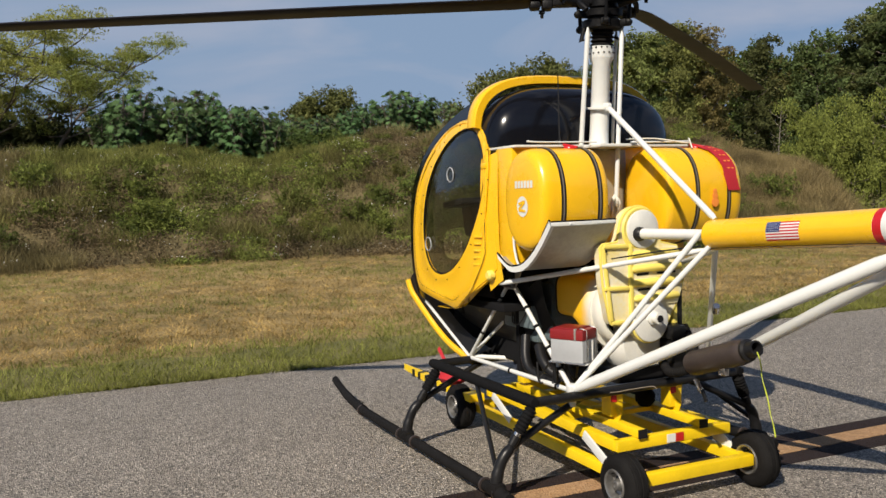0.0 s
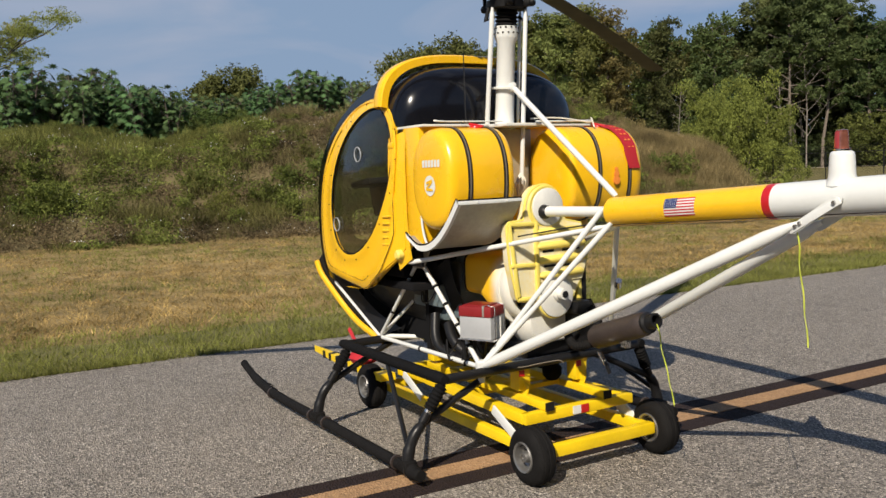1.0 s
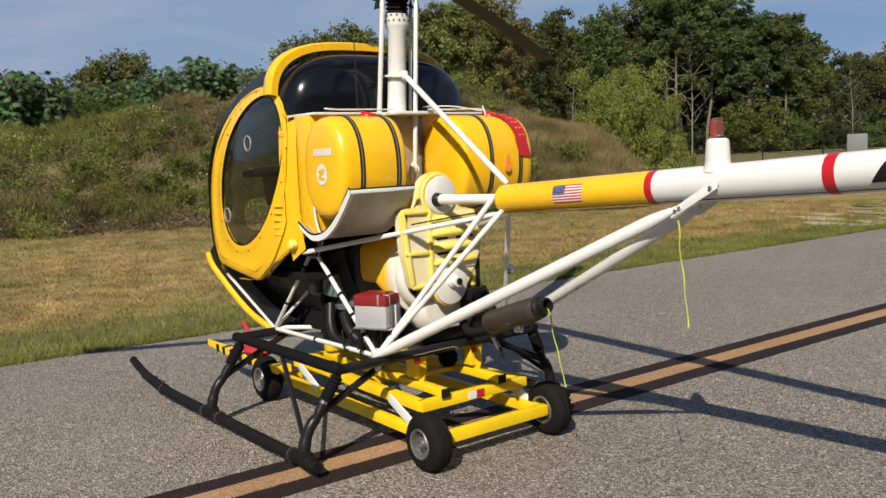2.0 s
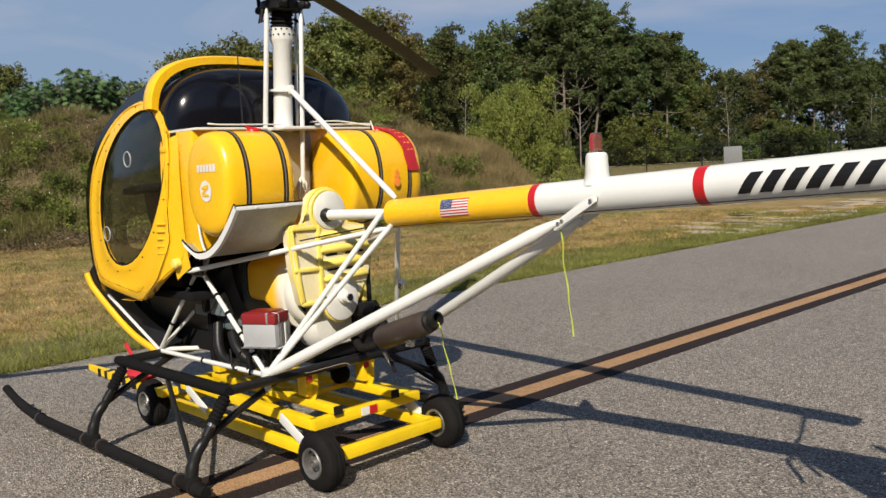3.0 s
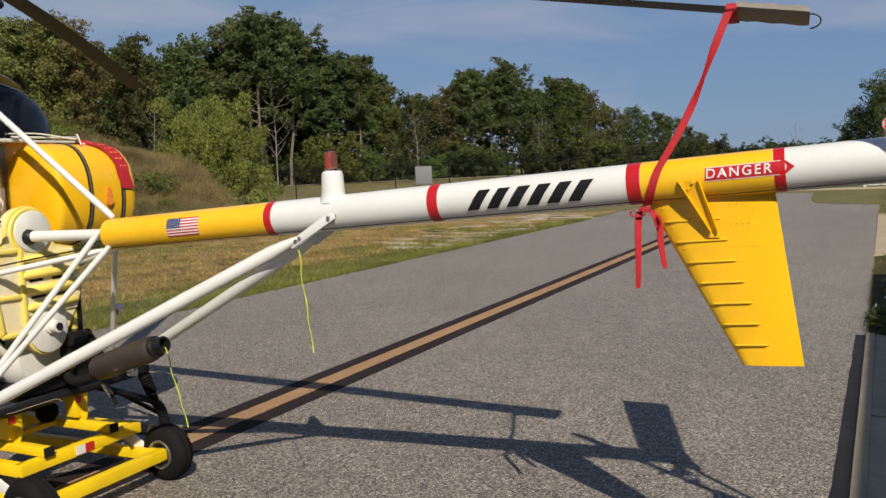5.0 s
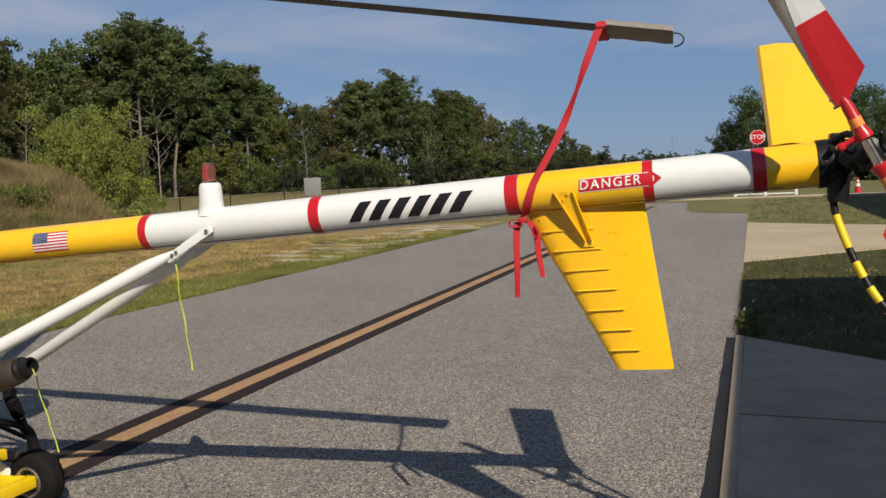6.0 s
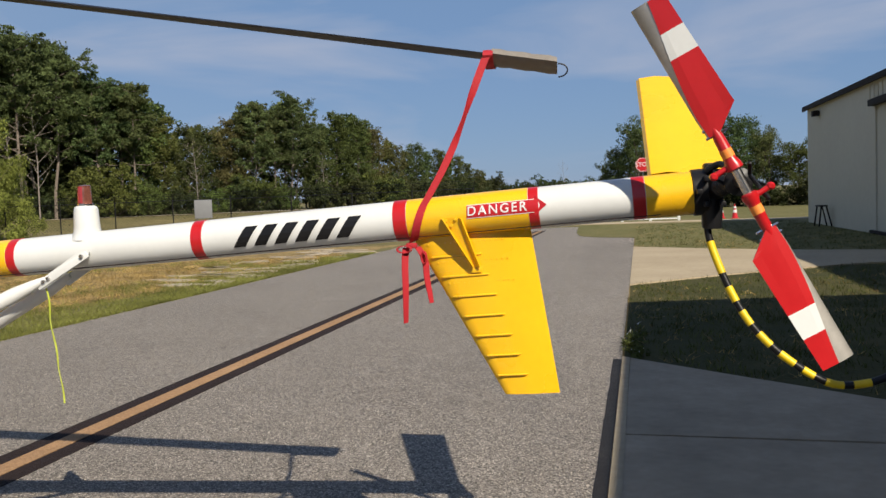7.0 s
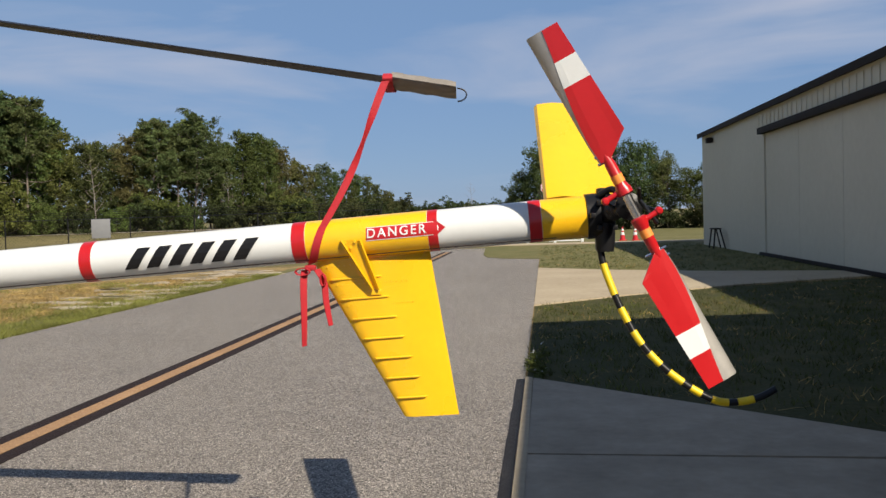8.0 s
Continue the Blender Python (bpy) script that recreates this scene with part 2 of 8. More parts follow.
FOAM = mat("black_foam_padding", (0.006, 0.006, 0.0065), 0.8, spec=0.12, var=0.3, scale=18.0, bump=0.3, bscale=90)
DARK = mat("dark_interior", (0.009, 0.009, 0.010), 0.85, spec=0.1, var=0.3)
CHROME = mat("bare_metal", (0.62, 0.61, 0.6), 0.25, metal=1.0, var=0.15, scale=14.0)
RIM = mat("silver_painted_rim", (0.27, 0.265, 0.255), 0.4, metal=0.75, var=0.3, scale=20.0)
ALU = mat("worn_aluminium", (0.5, 0.48, 0.44), 0.42, metal=0.7, var=0.25, scale=5.0, bump=0.05, bscale=10)
ENGINE = mat("engine_grey_green", (0.125, 0.165, 0.18), 0.45, var=0.4, scale=14.0, bump=0.2, bscale=40)
MUFFLER = mat("heat_browned_steel", (0.06, 0.046, 0.042), 0.5, metal=0.35, var=0.3, scale=12.0, bump=0.08)
BLADE = mat("dark_blade_paint", (0.0075, 0.0048, 0.0042), 0.5, var=0.4, scale=5.0, spec=0.25)
SOCK = mat("grey_canvas", (0.215, 0.195, 0.17), 0.85, var=0.2, scale=25.0, bump=0.2, bscale=300)
BLADE_TAN = mat("tan_canvas", (0.16, 0.135, 0.105), 0.85, var=0.2, scale=25.0, bump=0.2, bscale=300)
GREY_PLASTIC = mat("grey_battery_case", (0.34, 0.35, 0.36), 0.5, var=0.12)
LID_RED = mat("red_battery_lid", (0.21, 0.012, 0.014), 0.4, var=0.15)
LIME = mat("lime_flagging_tape", (0.45, 0.52, 0.05), 0.5, var=0.2, scale=40.0)
ROPE = mat("white_rope", (0.7, 0.68, 0.6), 0.9, bump=0.4, bscale=300)
BLUE = mat("flag_blue", (0.02, 0.035, 0.13), 0.5)
AMBER = mat("red_lamp_glass", (0.42, 0.16, 0.115), 0.14, metal=0.55, var=0.45, scale=22.0, coat=0.5)
RED_GLASS = mat("red_filter", (0.30, 0.03, 0.03), 0.2, var=0.2, coat=0.4)
PANE = glass("clear_acrylic", (0.84, 0.86, 0.84), 0.10, 1.6)
TINT = glass("dark_tinted_acrylic", (0.34, 0.34, 0.35), 0.15, 1.2, 0.18)
HOOD = mat("black_gloss_acrylic", (0.005, 0.0055, 0.008), 0.16, var=0.2, coat=0.1, spec=0.3)
CONCRETE = ground_mat("pale_concrete", [(0.35, (0.30, 0.245, 0.165)), (0.6, (0.39, 0.325, 0.222)), (0.8, (0.45, 0.38, 0.27))], (0.5, 9.0), (0.6, 0.4), 0.85, 0.25, 90)
# Darker copy of the pale concrete: the hangar's shade put into the apron's colour.
SHADED_CONCRETE = ground_mat("shaded_grey_concrete", [(0.33, (0.225, 0.184, 0.132)), (0.5, (0.315, 0.260, 0.187)), (0.62, (0.385, 0.318, 0.232)), (0.8, (0.49, 0.412, 0.31))], (0.6, 2.7, 14.0), (0.45, 0.35, 0.2), 0.75, 0.2, 90)
ASPHALT = ground_mat("weathered_asphalt", [(0.3, (0.156, 0.138, 0.118)), (0.5, (0.198, 0.177, 0.151)), (0.75, (0.237, 0.213, 0.183))], (0.35, 3.0, 40.0), (0.5, 0.3, 0.25), 0.60, 0.6, 150, speck=(100.0, 0.26, 1.80))
SEAM_SHADE = ground_mat("black_seam_shadow", [(0.3, (0.010, 0.0095, 0.010)), (0.55, (0.019, 0.018, 0.018)), (0.8, (0.04, 0.036, 0.032))], (1.2, 20.0), (0.55, 0.45), 0.7, 0.4, 120)
LINE_PAINT = ground_mat("worn_orange_line", [(0.3, (0.27, 0.165, 0.086)), (0.55, (0.40, 0.245, 0.128)), (0.8, (0.48, 0.33, 0.20))], (1.2, 30.0), (0.55, 0.45), 0.8, 0.5, 150, speck=(75.0, 0.84, 1.1))
LINE_BLACK = ground_mat("black_line_border", [(0.3, (0.013, 0.0072, 0.0068)), (0.55, (0.023, 0.014, 0.0128)), (0.8, (0.044, 0.031, 0.028))], (1.2, 30.0), (0.55, 0.45), 0.85, 0.6, 150, speck=(75.0, 0.78, 1.2))
SOIL = ground_mat("dry_turf", [(0.36, (0.045, 0.044, 0.015)), (0.46, (0.12, 0.09, 0.034)), (0.55, (0.265, 0.19, 0.078)), (0.70, (0.43, 0.32, 0.15))], (0.16, 1.6, 13.0, 55.0), (0.22, 0.26, 0.27, 0.31), 0.95, 1.0, 45)
DIRT = ground_mat("pale_dirt_track", [(0.3, (0.28, 0.235, 0.165)), (0.7, (0.42, 0.37, 0.29))], (0.5, 8.0), (0.6, 0.4), 0.95, 0.3)
METAL_WALL = ground_mat("beige_hangar_panel", [(0.3, (0.50, 0.465, 0.37)), (0.7, (0.57, 0.535, 0.43))], (0.3, 5.0), (0.6, 0.4), 0.6, 0.05, 10)
TRIM = mat("dark_brown_trim", (0.022, 0.017, 0.015), 0.8, spec=0.2)
# Darker copy of the lawn's turf: hangar shade put into the green.
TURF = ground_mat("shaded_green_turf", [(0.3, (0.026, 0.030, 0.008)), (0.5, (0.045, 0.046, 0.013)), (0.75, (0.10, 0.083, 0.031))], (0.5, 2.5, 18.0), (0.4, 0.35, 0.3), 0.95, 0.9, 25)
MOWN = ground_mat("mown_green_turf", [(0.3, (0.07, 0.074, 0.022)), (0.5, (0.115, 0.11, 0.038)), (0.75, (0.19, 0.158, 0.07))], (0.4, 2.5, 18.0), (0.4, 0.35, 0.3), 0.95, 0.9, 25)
FIELD = ground_mat("olive_field_grass", [(0.32, (0.075, 0.072, 0.025)), (0.48, (0.135, 0.118, 0.046)), (0.6, (0.20, 0.165, 0.072)), (0.75, (0.29, 0.225, 0.11))], (0.12, 0.9, 6.0, 22.0), (0.3, 0.28, 0.22, 0.2), 0.95, 1.0, 20)
BANK = ground_mat("bank_earth", [(0.3, (0.07, 0.058, 0.026)), (0.55, (0.13, 0.105, 0.05)), (0.8, (0.20, 0.155, 0.085))], (0.3, 2.0, 14.0), (0.4, 0.35, 0.25), 0.95, 0.9, 25)
BARK = mat("grey_bark", (0.10, 0.082, 0.065), 0.9, var=0.4, scale=4.0, bump=0.6, bscale=25)
PINE_BARK = mat("pale_pine_bark", (0.17, 0.14, 0.112), 0.9, var=0.35, scale=4.0, bump=0.6, bscale=20)
DEADWOOD = mat("bleached_dead_wood", (0.235, 0.205, 0.175), 0.9, var=0.3, scale=3.0)
LEAF_DARK = leafy("dark_oak_leaves", (0.0812, 0.1032, 0.0354), 0.4, hue=0.035)
LEAF_OLIVE = leafy("olive_brown_leaves", (0.1076, 0.1037, 0.038), 0.4, hue=0.03)
LEAF_RUST = leafy("browning_oak_leaves", (0.118, 0.128, 0.040), 0.4, hue=0.0)
LEAF_MID = leafy("green_leaves", (0.092, 0.115, 0.0322), 0.35)
# Undergrowth leaves darker than the rest: deep shade put into their colour.
LEAF_BRUSH = leafy("shaded_undergrowth_leaves", (0.052, 0.066, 0.024), 0.45, hue=0.035)
LEAF_PINE = leafy("pine_needles", (0.0888, 0.1142, 0.0412), 0.35)
LEAF_LIGHT = leafy("light_green_leaves", (0.125, 0.155, 0.04), 0.4)
LEAF_ORANGE = leafy("turning_leaves", (0.140, 0.126, 0.042), 0.45)
LEAF_TURN = leafy("yellowing_green_leaves", (0.150, 0.170, 0.050), 0.45)
LEAF_BUSH = leafy("yellow_green_leaves", (0.185, 0.212, 0.048), 0.4, hue=0.0)
LEAF_GRASS = leafy("olive_bank_grass", (0.132, 0.124, 0.042), 0.45, 0.3, hue=0.0, patch=(0.9, 0.35, 1.6))
LEAF_CREST = leafy("bright_bank_grass", (0.165, 0.172, 0.046), 0.5, 0.3, hue=0.0, patch=(0.8, 0.4, 1.55))
LEAF_FEATHER = leafy("feathery_leaves", (0.29, 0.325, 0.085), 0.4, 0.55)
LEAF_SHRUB = leafy("shrub_leaves", (0.13, 0.145, 0.034), 0.4)
LEAF_CASTOR = leafy("castor_leaves", (0.10, 0.165, 0.062), 0.4)
LEAF_WEED = leafy("weed_leaves", (0.150, 0.178, 0.040), 0.55, hue=0.0, patch=(0.85, 0.3, 1.65))
STRAW_DULL = leafy("dull_dry_grass", (0.165, 0.138, 0.062), 0.5, 0.3, hue=0.0, patch=(0.35, 0.5, 1.5))
STRAW_TAN = leafy("tan_dry_grass", (0.215, 0.168, 0.078), 0.45, 0.3, hue=0.0, patch=(0.8, 0.5, 1.5))
STRAW = leafy("dry_grass", (0.34, 0.24, 0.088), 0.6, 0.3, hue=0.0, patch=(1.6, 0.45, 1.55))
# Blades for that lawn, toned down with the same shade.
LEAF_TURF = leafy("shaded_lawn_grass", (0.074, 0.086, 0.023), 0.4, 0.35, hue=0.0, patch=(1.1, 0.5, 1.5))
GRASS = leafy("green_grass", (0.205, 0.215, 0.054), 0.45, 0.4, hue=0.0, patch=(0.8, 0.55, 1.4))

# ---- mesh tools ----
class Mesh:
    """Collects vertices and faces of one part."""

    def __init__(self):
        self.v, self.f, self.m = [], [], []

    def add(self, verts, faces, slot=0):
        o = len(self.v)
        self.v += [tuple(p) for p in verts]
        self.f += [tuple(i + o for i in f) for f in faces]
        self.m += [slot] * len(faces)
        return self

    def box(self, c, size, rot=None, bevel=0.0, slot=0):
        bm = bmesh.new()
        bmesh.ops.create_cube(bm, size=1.0, matrix=Matrix.Diagonal((*size, 1)))
        if bevel:
            bmesh.ops.bevel(bm, geom=bm.edges[:], offset=bevel, segments=2, affect="EDGES", profile=0.6)
        m = Matrix.Translation(c) @ (rot.to_4x4() if rot else Matrix.Identity(4))
        bm.verts.index_update()
        self.add([m @ v.co for v in bm.verts], [[v.index for v in f.verts] for f in bm.faces], slot)
        bm.free()
        return self

    def beam(self, p, q, w, h, bevel=0.006, slot=0):
        """A square bar from p to q, w wide and h high."""
        p, q = Vector(p), Vector(q)
        d = q - p
        x = d.normalized()
        up = Vector((0, 0, 1)) if abs(x.z) < 0.95 else Vector((1, 0, 0))
        y = up.cross(x).normalized()
        z = x.cross(y)
        rot = Matrix((x, y, z)).transposed()
        return self.box((p + q) / 2, (d.length, w, h), rot, bevel, slot)

    def path(self, pts, r, n=12, slot=0, flat=None):
        """A round bar along points; r: one radius or one for each. flat: width over thickness, for straps."""
        pts = [Vector(p) for p in pts]
        rs = r if isinstance(r, (list, tuple)) else [r] * len(pts)
        side = None
        verts, faces = [], []
        for i, p in enumerate(pts):
            d = (pts[min(i + 1, len(pts) - 1)] - pts[max(i - 1, 0)]).normalized()
            if side is None:
                side = d.cross(Vector((0, 0, 1)) if abs(d.z) < 0.9 else Vector((0, 1, 0))).normalized()
            side = (side - d * side.dot(d)).normalized()
            up = d.cross(side)
            for k in range(n):
                a = 2 * math.pi * k / n
                verts.append(p + rs[i] * (math.cos(a) * side + math.sin(a) * up * (flat or 1)))
        for i in range(len(pts) - 1):
            for k in range(n):
                faces.append((i * n + k, i * n + (k + 1) % n, (i + 1) * n + (k + 1) % n, (i + 1) * n + k))
        faces.append(tuple(range(n))[::-1])
        faces.append(tuple(range((len(pts) - 1) * n, len(pts) * n)))
        return self.add(verts, faces, slot)

    def lathe(self, prof, origin, axis, n=24, slot=0, closed=False):
        """Turns (distance along, radius) pairs about an axis."""
        o, x = Vector(origin), Vector(axis).normalized()
        y = x.cross(Vector((0, 0, 1)) if abs(x.z) < 0.9 else Vector((0, 1, 0))).normalized()
        z = x.cross(y)
        verts, faces = [], []
        for s, r in prof:
            for k in range(n):
                a = 2 * math.pi * k / n
                verts.append(o + x * s + (y * math.cos(a) + z * math.sin(a)) * r)
        m = len(prof)
        for i in range(m if closed else m - 1):
            for k in range(n):
                j = (i + 1) % m
                faces.append((i * n + k, j * n + k, j * n + (k + 1) % n, i * n + (k + 1) % n))
        if not closed:
            if prof[0][1] > 1e-4:
                faces.append(tuple(range(n)))
            if prof[-1][1] > 1e-4:
                faces.append(tuple(range((m - 1) * n, m * n))[::-1])
        return self.add(verts, faces, slot)

    def grid(self, rows, slot=0, wrap=False):
        """A skin over rows of points."""
        n = len(rows[0])
        verts = [p for r in rows for p in r]
        faces = []
        for i in range(len(rows) - 1):
            for k in range(n if wrap else n - 1):
                j = (k + 1) % n
                faces.append((i * n + k, i * n + j, (i + 1) * n + j, (i + 1) * n + k))
        return self.add(verts, faces, slot)

    def plate(self, outline, normal, thick, slot=0):
        """A flat plate: an outline pushed through by thick along normal."""
        d = Vector(normal).normalized() * thick
        a = [Vector(p) for p in outline]
        n = len(a)
        verts = a + [p + d for p in a]
        faces = [tuple(range(n))[::-1], tuple(range(n, 2 * n))] + [(i, (i + 1) % n, n + (i + 1) % n, n + i) for i in range(n)]
        return self.add(verts, faces, slot)


def build(name, mb, mats, base=(0, 0, 0), smooth=40):
    me = bpy.data.meshes.new(name)
    b = Vector(base)
    me.from_pydata([Vector(p) - b for p in mb.v], [], mb.f)
    for m in mats if isinstance(mats, (list, tuple)) else [mats]:
        me.materials.append(m)
    if any(mb.m):
        me.polygons.foreach_set("material_index", mb.m)
    bm = bmesh.new()
    bm.from_mesh(me)
    bmesh.ops.recalc_face_normals(bm, faces=bm.faces[:])
    bm.to_mesh(me)
    bm.free()
    if smooth:
        me.polygons.foreach_set("use_smooth", [True] * len(me.polygons))
        me.set_sharp_from_angle(angle=radians(smooth))
    return me


ROOT = {}


def thing(name, base, label, category, group="", kind=""):
    """A top-level thing: an Empty at its base that its parts hang from."""
    ob = new(name)
    ob.empty_display_size = 0.2
    ob.location = base
    ROOT[ob.name] = Vector(base)
    return tagged(ob, label, category, group, kind)


def part(name, mb, material, parent, label="", smooth=40):
    """One mesh under a thing or under a part; its points are given in the world."""
    ob = new(name, build(name, mb, material, ROOT[parent.name], smooth))
    ob.parent = parent
    ROOT[ob.name] = ROOT[parent.name]
    if label:
        tagged(ob, label)
    return ob


def solo(name, mb, material, base, label, category, group="", kind="", smooth=40):
    """A thing made of one mesh."""
    ob = new(name, build(name, mb, material, base, smooth))
    ob.location = base
    ROOT[ob.name] = Vector(base)
    return tagged(ob, label, category, group, kind)


def spline(pts, n=8):
    """A smooth line through points."""
    p = [Vector(q) for q in pts]
    out = []
    for i in range(len(p) - 1):
        a, b, c, d = p[max(i - 1, 0)], p[i], p[i + 1], p[min(i + 2, len(p) - 1)]
        for k in range(n):
            t = k / n
            out.append(0.5 * ((2 * b) + (c - a) * t + (2 * a - 5 * b + 4 * c - d) * t * t + (3 * b - a - 3 * c + d) * t ** 3))
    return out + [p[-1]]


def mirror(p):
    return (p[0], -p[1], p[2])

# ---- ground, road, aprons ----
EYE = Vector((4.1, -3.1, 0.0))


def polar(az, r, z=0.0):
    """A place at az degrees left of straight across the boom, r metres from where the camera stands."""
    a = radians(az)
    return Vector((EYE.x - r * math.sin(a), EYE.y + r * math.cos(a), z))


def smooth01(x):
    x = max(0.0, min(1.0, x))
    return x * x * (3 - 2 * x)


CREST_AZ = (35.0, 37.6, 38.8, 39.7, 40.7, 42.0, 44.0, 45.7, 48.2, 50.7, 58.0, 65.0, 70.0, 77.0, 82.0, 90.0, 110.0, 150.0)
CREST_EL = (-2.9, -2.7, -1.8, -0.6, 0.5, 1.1, 1.55, 1.85, 3.2, 4.5, 4.4, 4.1, 3.8, 2.3, 3.2, 3.2, 3.0, 1.5)


def land(az, r):
    """Height of the ground: a weedy bank beyond the lawn, and a slight rise towards the woods."""
    z = -0.015
    rc = 33.0 if az > 60 else 33.0 + (60 - az) * 0.05
    h = 1.63 + rc * math.tan(radians(float(np.interp(az, CREST_AZ, CREST_EL))))
    h = max(0.0, h) * (1.0 if 35.0 < az < 150 else 0.0)
    if h > 0 and r > 22:
        p = polar(az, r)
        lump = 0.75 + 0.35 * noise.noise(p * 0.22) + 0.12 * noise.noise(p * 0.7)
        up = smooth01((r - 23.5) / (rc - 23.5))
        down = 1 - 0.85 * smooth01((r - rc - 3) / 22)
        z += h * up * down * (1 + 0.22 * (lump - 0.75) * (1 if r > 24 else 0))
        z += up * (1 - smooth01((r - rc + 2.5) / 3)) * smooth01((az - 46) / 6) * (0.42 * noise.noise(p * 0.45 + Vector((2, 5, 0))) + 0.22 * noise.noise(p * 1.05))
    if 4 < az < 75:
        k = smooth01((az - 4) / 6) * smooth01((75 - az) / 15)
        z += k * 0.75 * smooth01((r - 72) / 28)
    return z


def ground():
    mb = Mesh()
    radii = [0.0, 3, 6, 9, 12, 15, 18, 20, 22] + [22 + 0.6 * i for i in range(1, 40)] + [48, 52, 58, 64, 70, 76, 82, 88, 94, 100, 106, 115, 130, 160, 220, 350, 600, 1100, 2600]
    azs = [32 + 0.75 * i for i in range(112)] + list(range(117, 392, 6))
    rows = []
    for r in radii:
        rows.append([polar(a, r, land(a if a <= 180 else a - 360, r)) for a in azs])
    mb.grid(rows, wrap=True)
    na = len(azs)
    for i, f in enumerate(mb.f):
        r, a = radii[i // na], azs[i % na]
        if 24 < r < 60 and 38 < a < 180:
            mb.m[i] = 1
        elif r >= 30:
            mb.m[i] = 2
    ob = new("ground", build("ground", mb, [SOIL, BANK, FIELD], smooth=180))
    tagged(ob, "dry mown turf rising to a weedy earth bank", "ground", kind="structure")


def left_edge(y):
    return -3.88 + 0.06 * y if y > -4 else -4.12 + 0.055 * (y + 4) * 3


def right_edge(y):
    return 4.03 + 0.0515 * y


def strip(xa, xb, ys, z0, z1):
    """A slab between two edge lines."""
    mb = Mesh()
    top = [[(xa(y), y, z1), (xb(y), y, z1)] for y in ys]
    mb.grid(top)
    n = len(ys)
    for side in (0, 1):
        mb.grid([[top[i][side], (top[i][side][0], top[i][side][1], z0)] for i in range(n)])
    for i in (0, n - 1):
        mb.add([top[i][0], top[i][1], (*top[i][1][:2], z0), (*top[i][0][:2], z0)], [(0, 1, 2, 3)])
    return mb


ground()
YS = [-70, -40, -20, -10] + [-8 + i for i in range(46)]
rng = random.Random(3)
JIT = {y: rng.uniform(-0.06, 0.06) for y in YS}
tagged(new("road", build("road", strip(lambda y: left_edge(y) + JIT[y], right_edge, YS, -0.1, 0.0), ASPHALT, smooth=0)), "light grey weathered asphalt taxiway", "road", kind="structure")


def line_x(y):
    return 0.255 + 0.045 * y


LY = [-30, -15, -6] + [-4 + 2 * i for i in range(20)]
tagged(new("line_border", build("line_border", strip(lambda y: line_x(y) - 0.232, lambda y: line_x(y) + 0.232, LY, 0.0, 0.004), LINE_BLACK, smooth=0)), "black border under the taxiway centre line", "road marking", kind="structure")
tagged(new("centre_line", build("centre_line", strip(lambda y: line_x(y) - 0.078, lambda y: line_x(y) + 0.078, LY, 0.004, 0.008), LINE_PAINT, smooth=0)), "faded orange taxiway centre line", "road marking", kind="structure")


def verge_width(y):
    return 1.4 - 1.0 * smooth01((y - 7) / 9)


VY = [-9 + 0.25 * i for i in range(170)]
tagged(new("verge", build("verge", strip(lambda y: left_edge(y) - verge_width(y) - 0.35 * noise.noise((y * 0.4, 3, 0)) - 0.25 * noise.noise((y * 1.7, 3, 0)), lambda y: left_edge(y) - 0.03 + 0.05 * noise.noise((y * 2.0, 7, 0)), VY, -0.05, -0.006), MOWN, smooth=0)), "green grass verge along the taxiway", "verge", kind="structure")


def sandy_patches():
    """Bare pale sand showing in the lawn along the taxiway's far edge."""
    rd = random.Random(4)
    for i in range(56):
        y = 13.5 + 0.2 * i + rd.uniform(-0.4, 0.4)
        c = Vector((left_edge(y) - 0.35 - rd.uniform(0.0, 2.6), y, 0))
        a, b = rd.uniform(0.12, 0.5), rd.uniform(0.08, 0.26)
        mb = Mesh().plate([c + Vector((a * (1 + 0.6 * noise.noise((k * 1.3, i, 2))) * math.cos(k * math.pi / 12), b * (1 + 0.6 * noise.noise((k * 1.7, i, 5))) * math.sin(k * math.pi / 12), -0.012)) for k in range(24)], (0, 0, 1), 0.03)
        tagged(new("sand_patch", build("sand_patch", mb, DIRT, smooth=0)), "bare pale sand and dead grass in the lawn", "ground", kind="structure")


sandy_patches()


def slab(name, outline, z0, z1, material, label, category):
    mb = Mesh().plate([(x, y, z0) for x, y in outline], (0, 0, 1), z1 - z0)
    tagged(new(name, build(name, mb, material, smooth=0)), label, category, kind="structure")


# Edge strip in the paler concrete, so the slab's sunlit sliver is painted in.
slab("apron_edge", [(right_edge(-30), -30), (right_edge(5.33) + 0.005, 5.33), (right_edge(5.33) + 0.075, 5.28), (right_edge(-30) + 0.07, -30)], -0.1, 0.015, CONCRETE, "apron's edge strip, its sunlit sliver painted in paler concrete", "kerb")
slab("apron", [(right_edge(-30) + 0.072, -30), (right_edge(2.6) + 0.077, 2.6), (7.9, 2.3), (7.9, -30)], -0.1, 0.012, SHADED_CONCRETE, "smooth concrete apron slab, its shade put into the darker grey", "apron")
slab("apron_corner", [(right_edge(2.62) + 0.077, 2.63), (4.385, 5.27), (5.2, 4.5), (6.78, 3.06), (7.9, 2.36)], -0.1, 0.012, SHADED_CONCRETE, "smooth concrete apron slab beside the lawn, its shade put into the darker grey", "apron")
slab("driveway", [(right_edge(11.9) + 0.005, 11.9), (6.4, 13.3), (8.9, 14.9), (12.4, 16.4), (12.5, 18.0), (9.18, 19.1), (7.0, 20.4), (right_edge(21.9) + 0.005, 21.9)], -0.1, 0.01, CONCRETE, "pale concrete driveway to the hangar", "driveway")
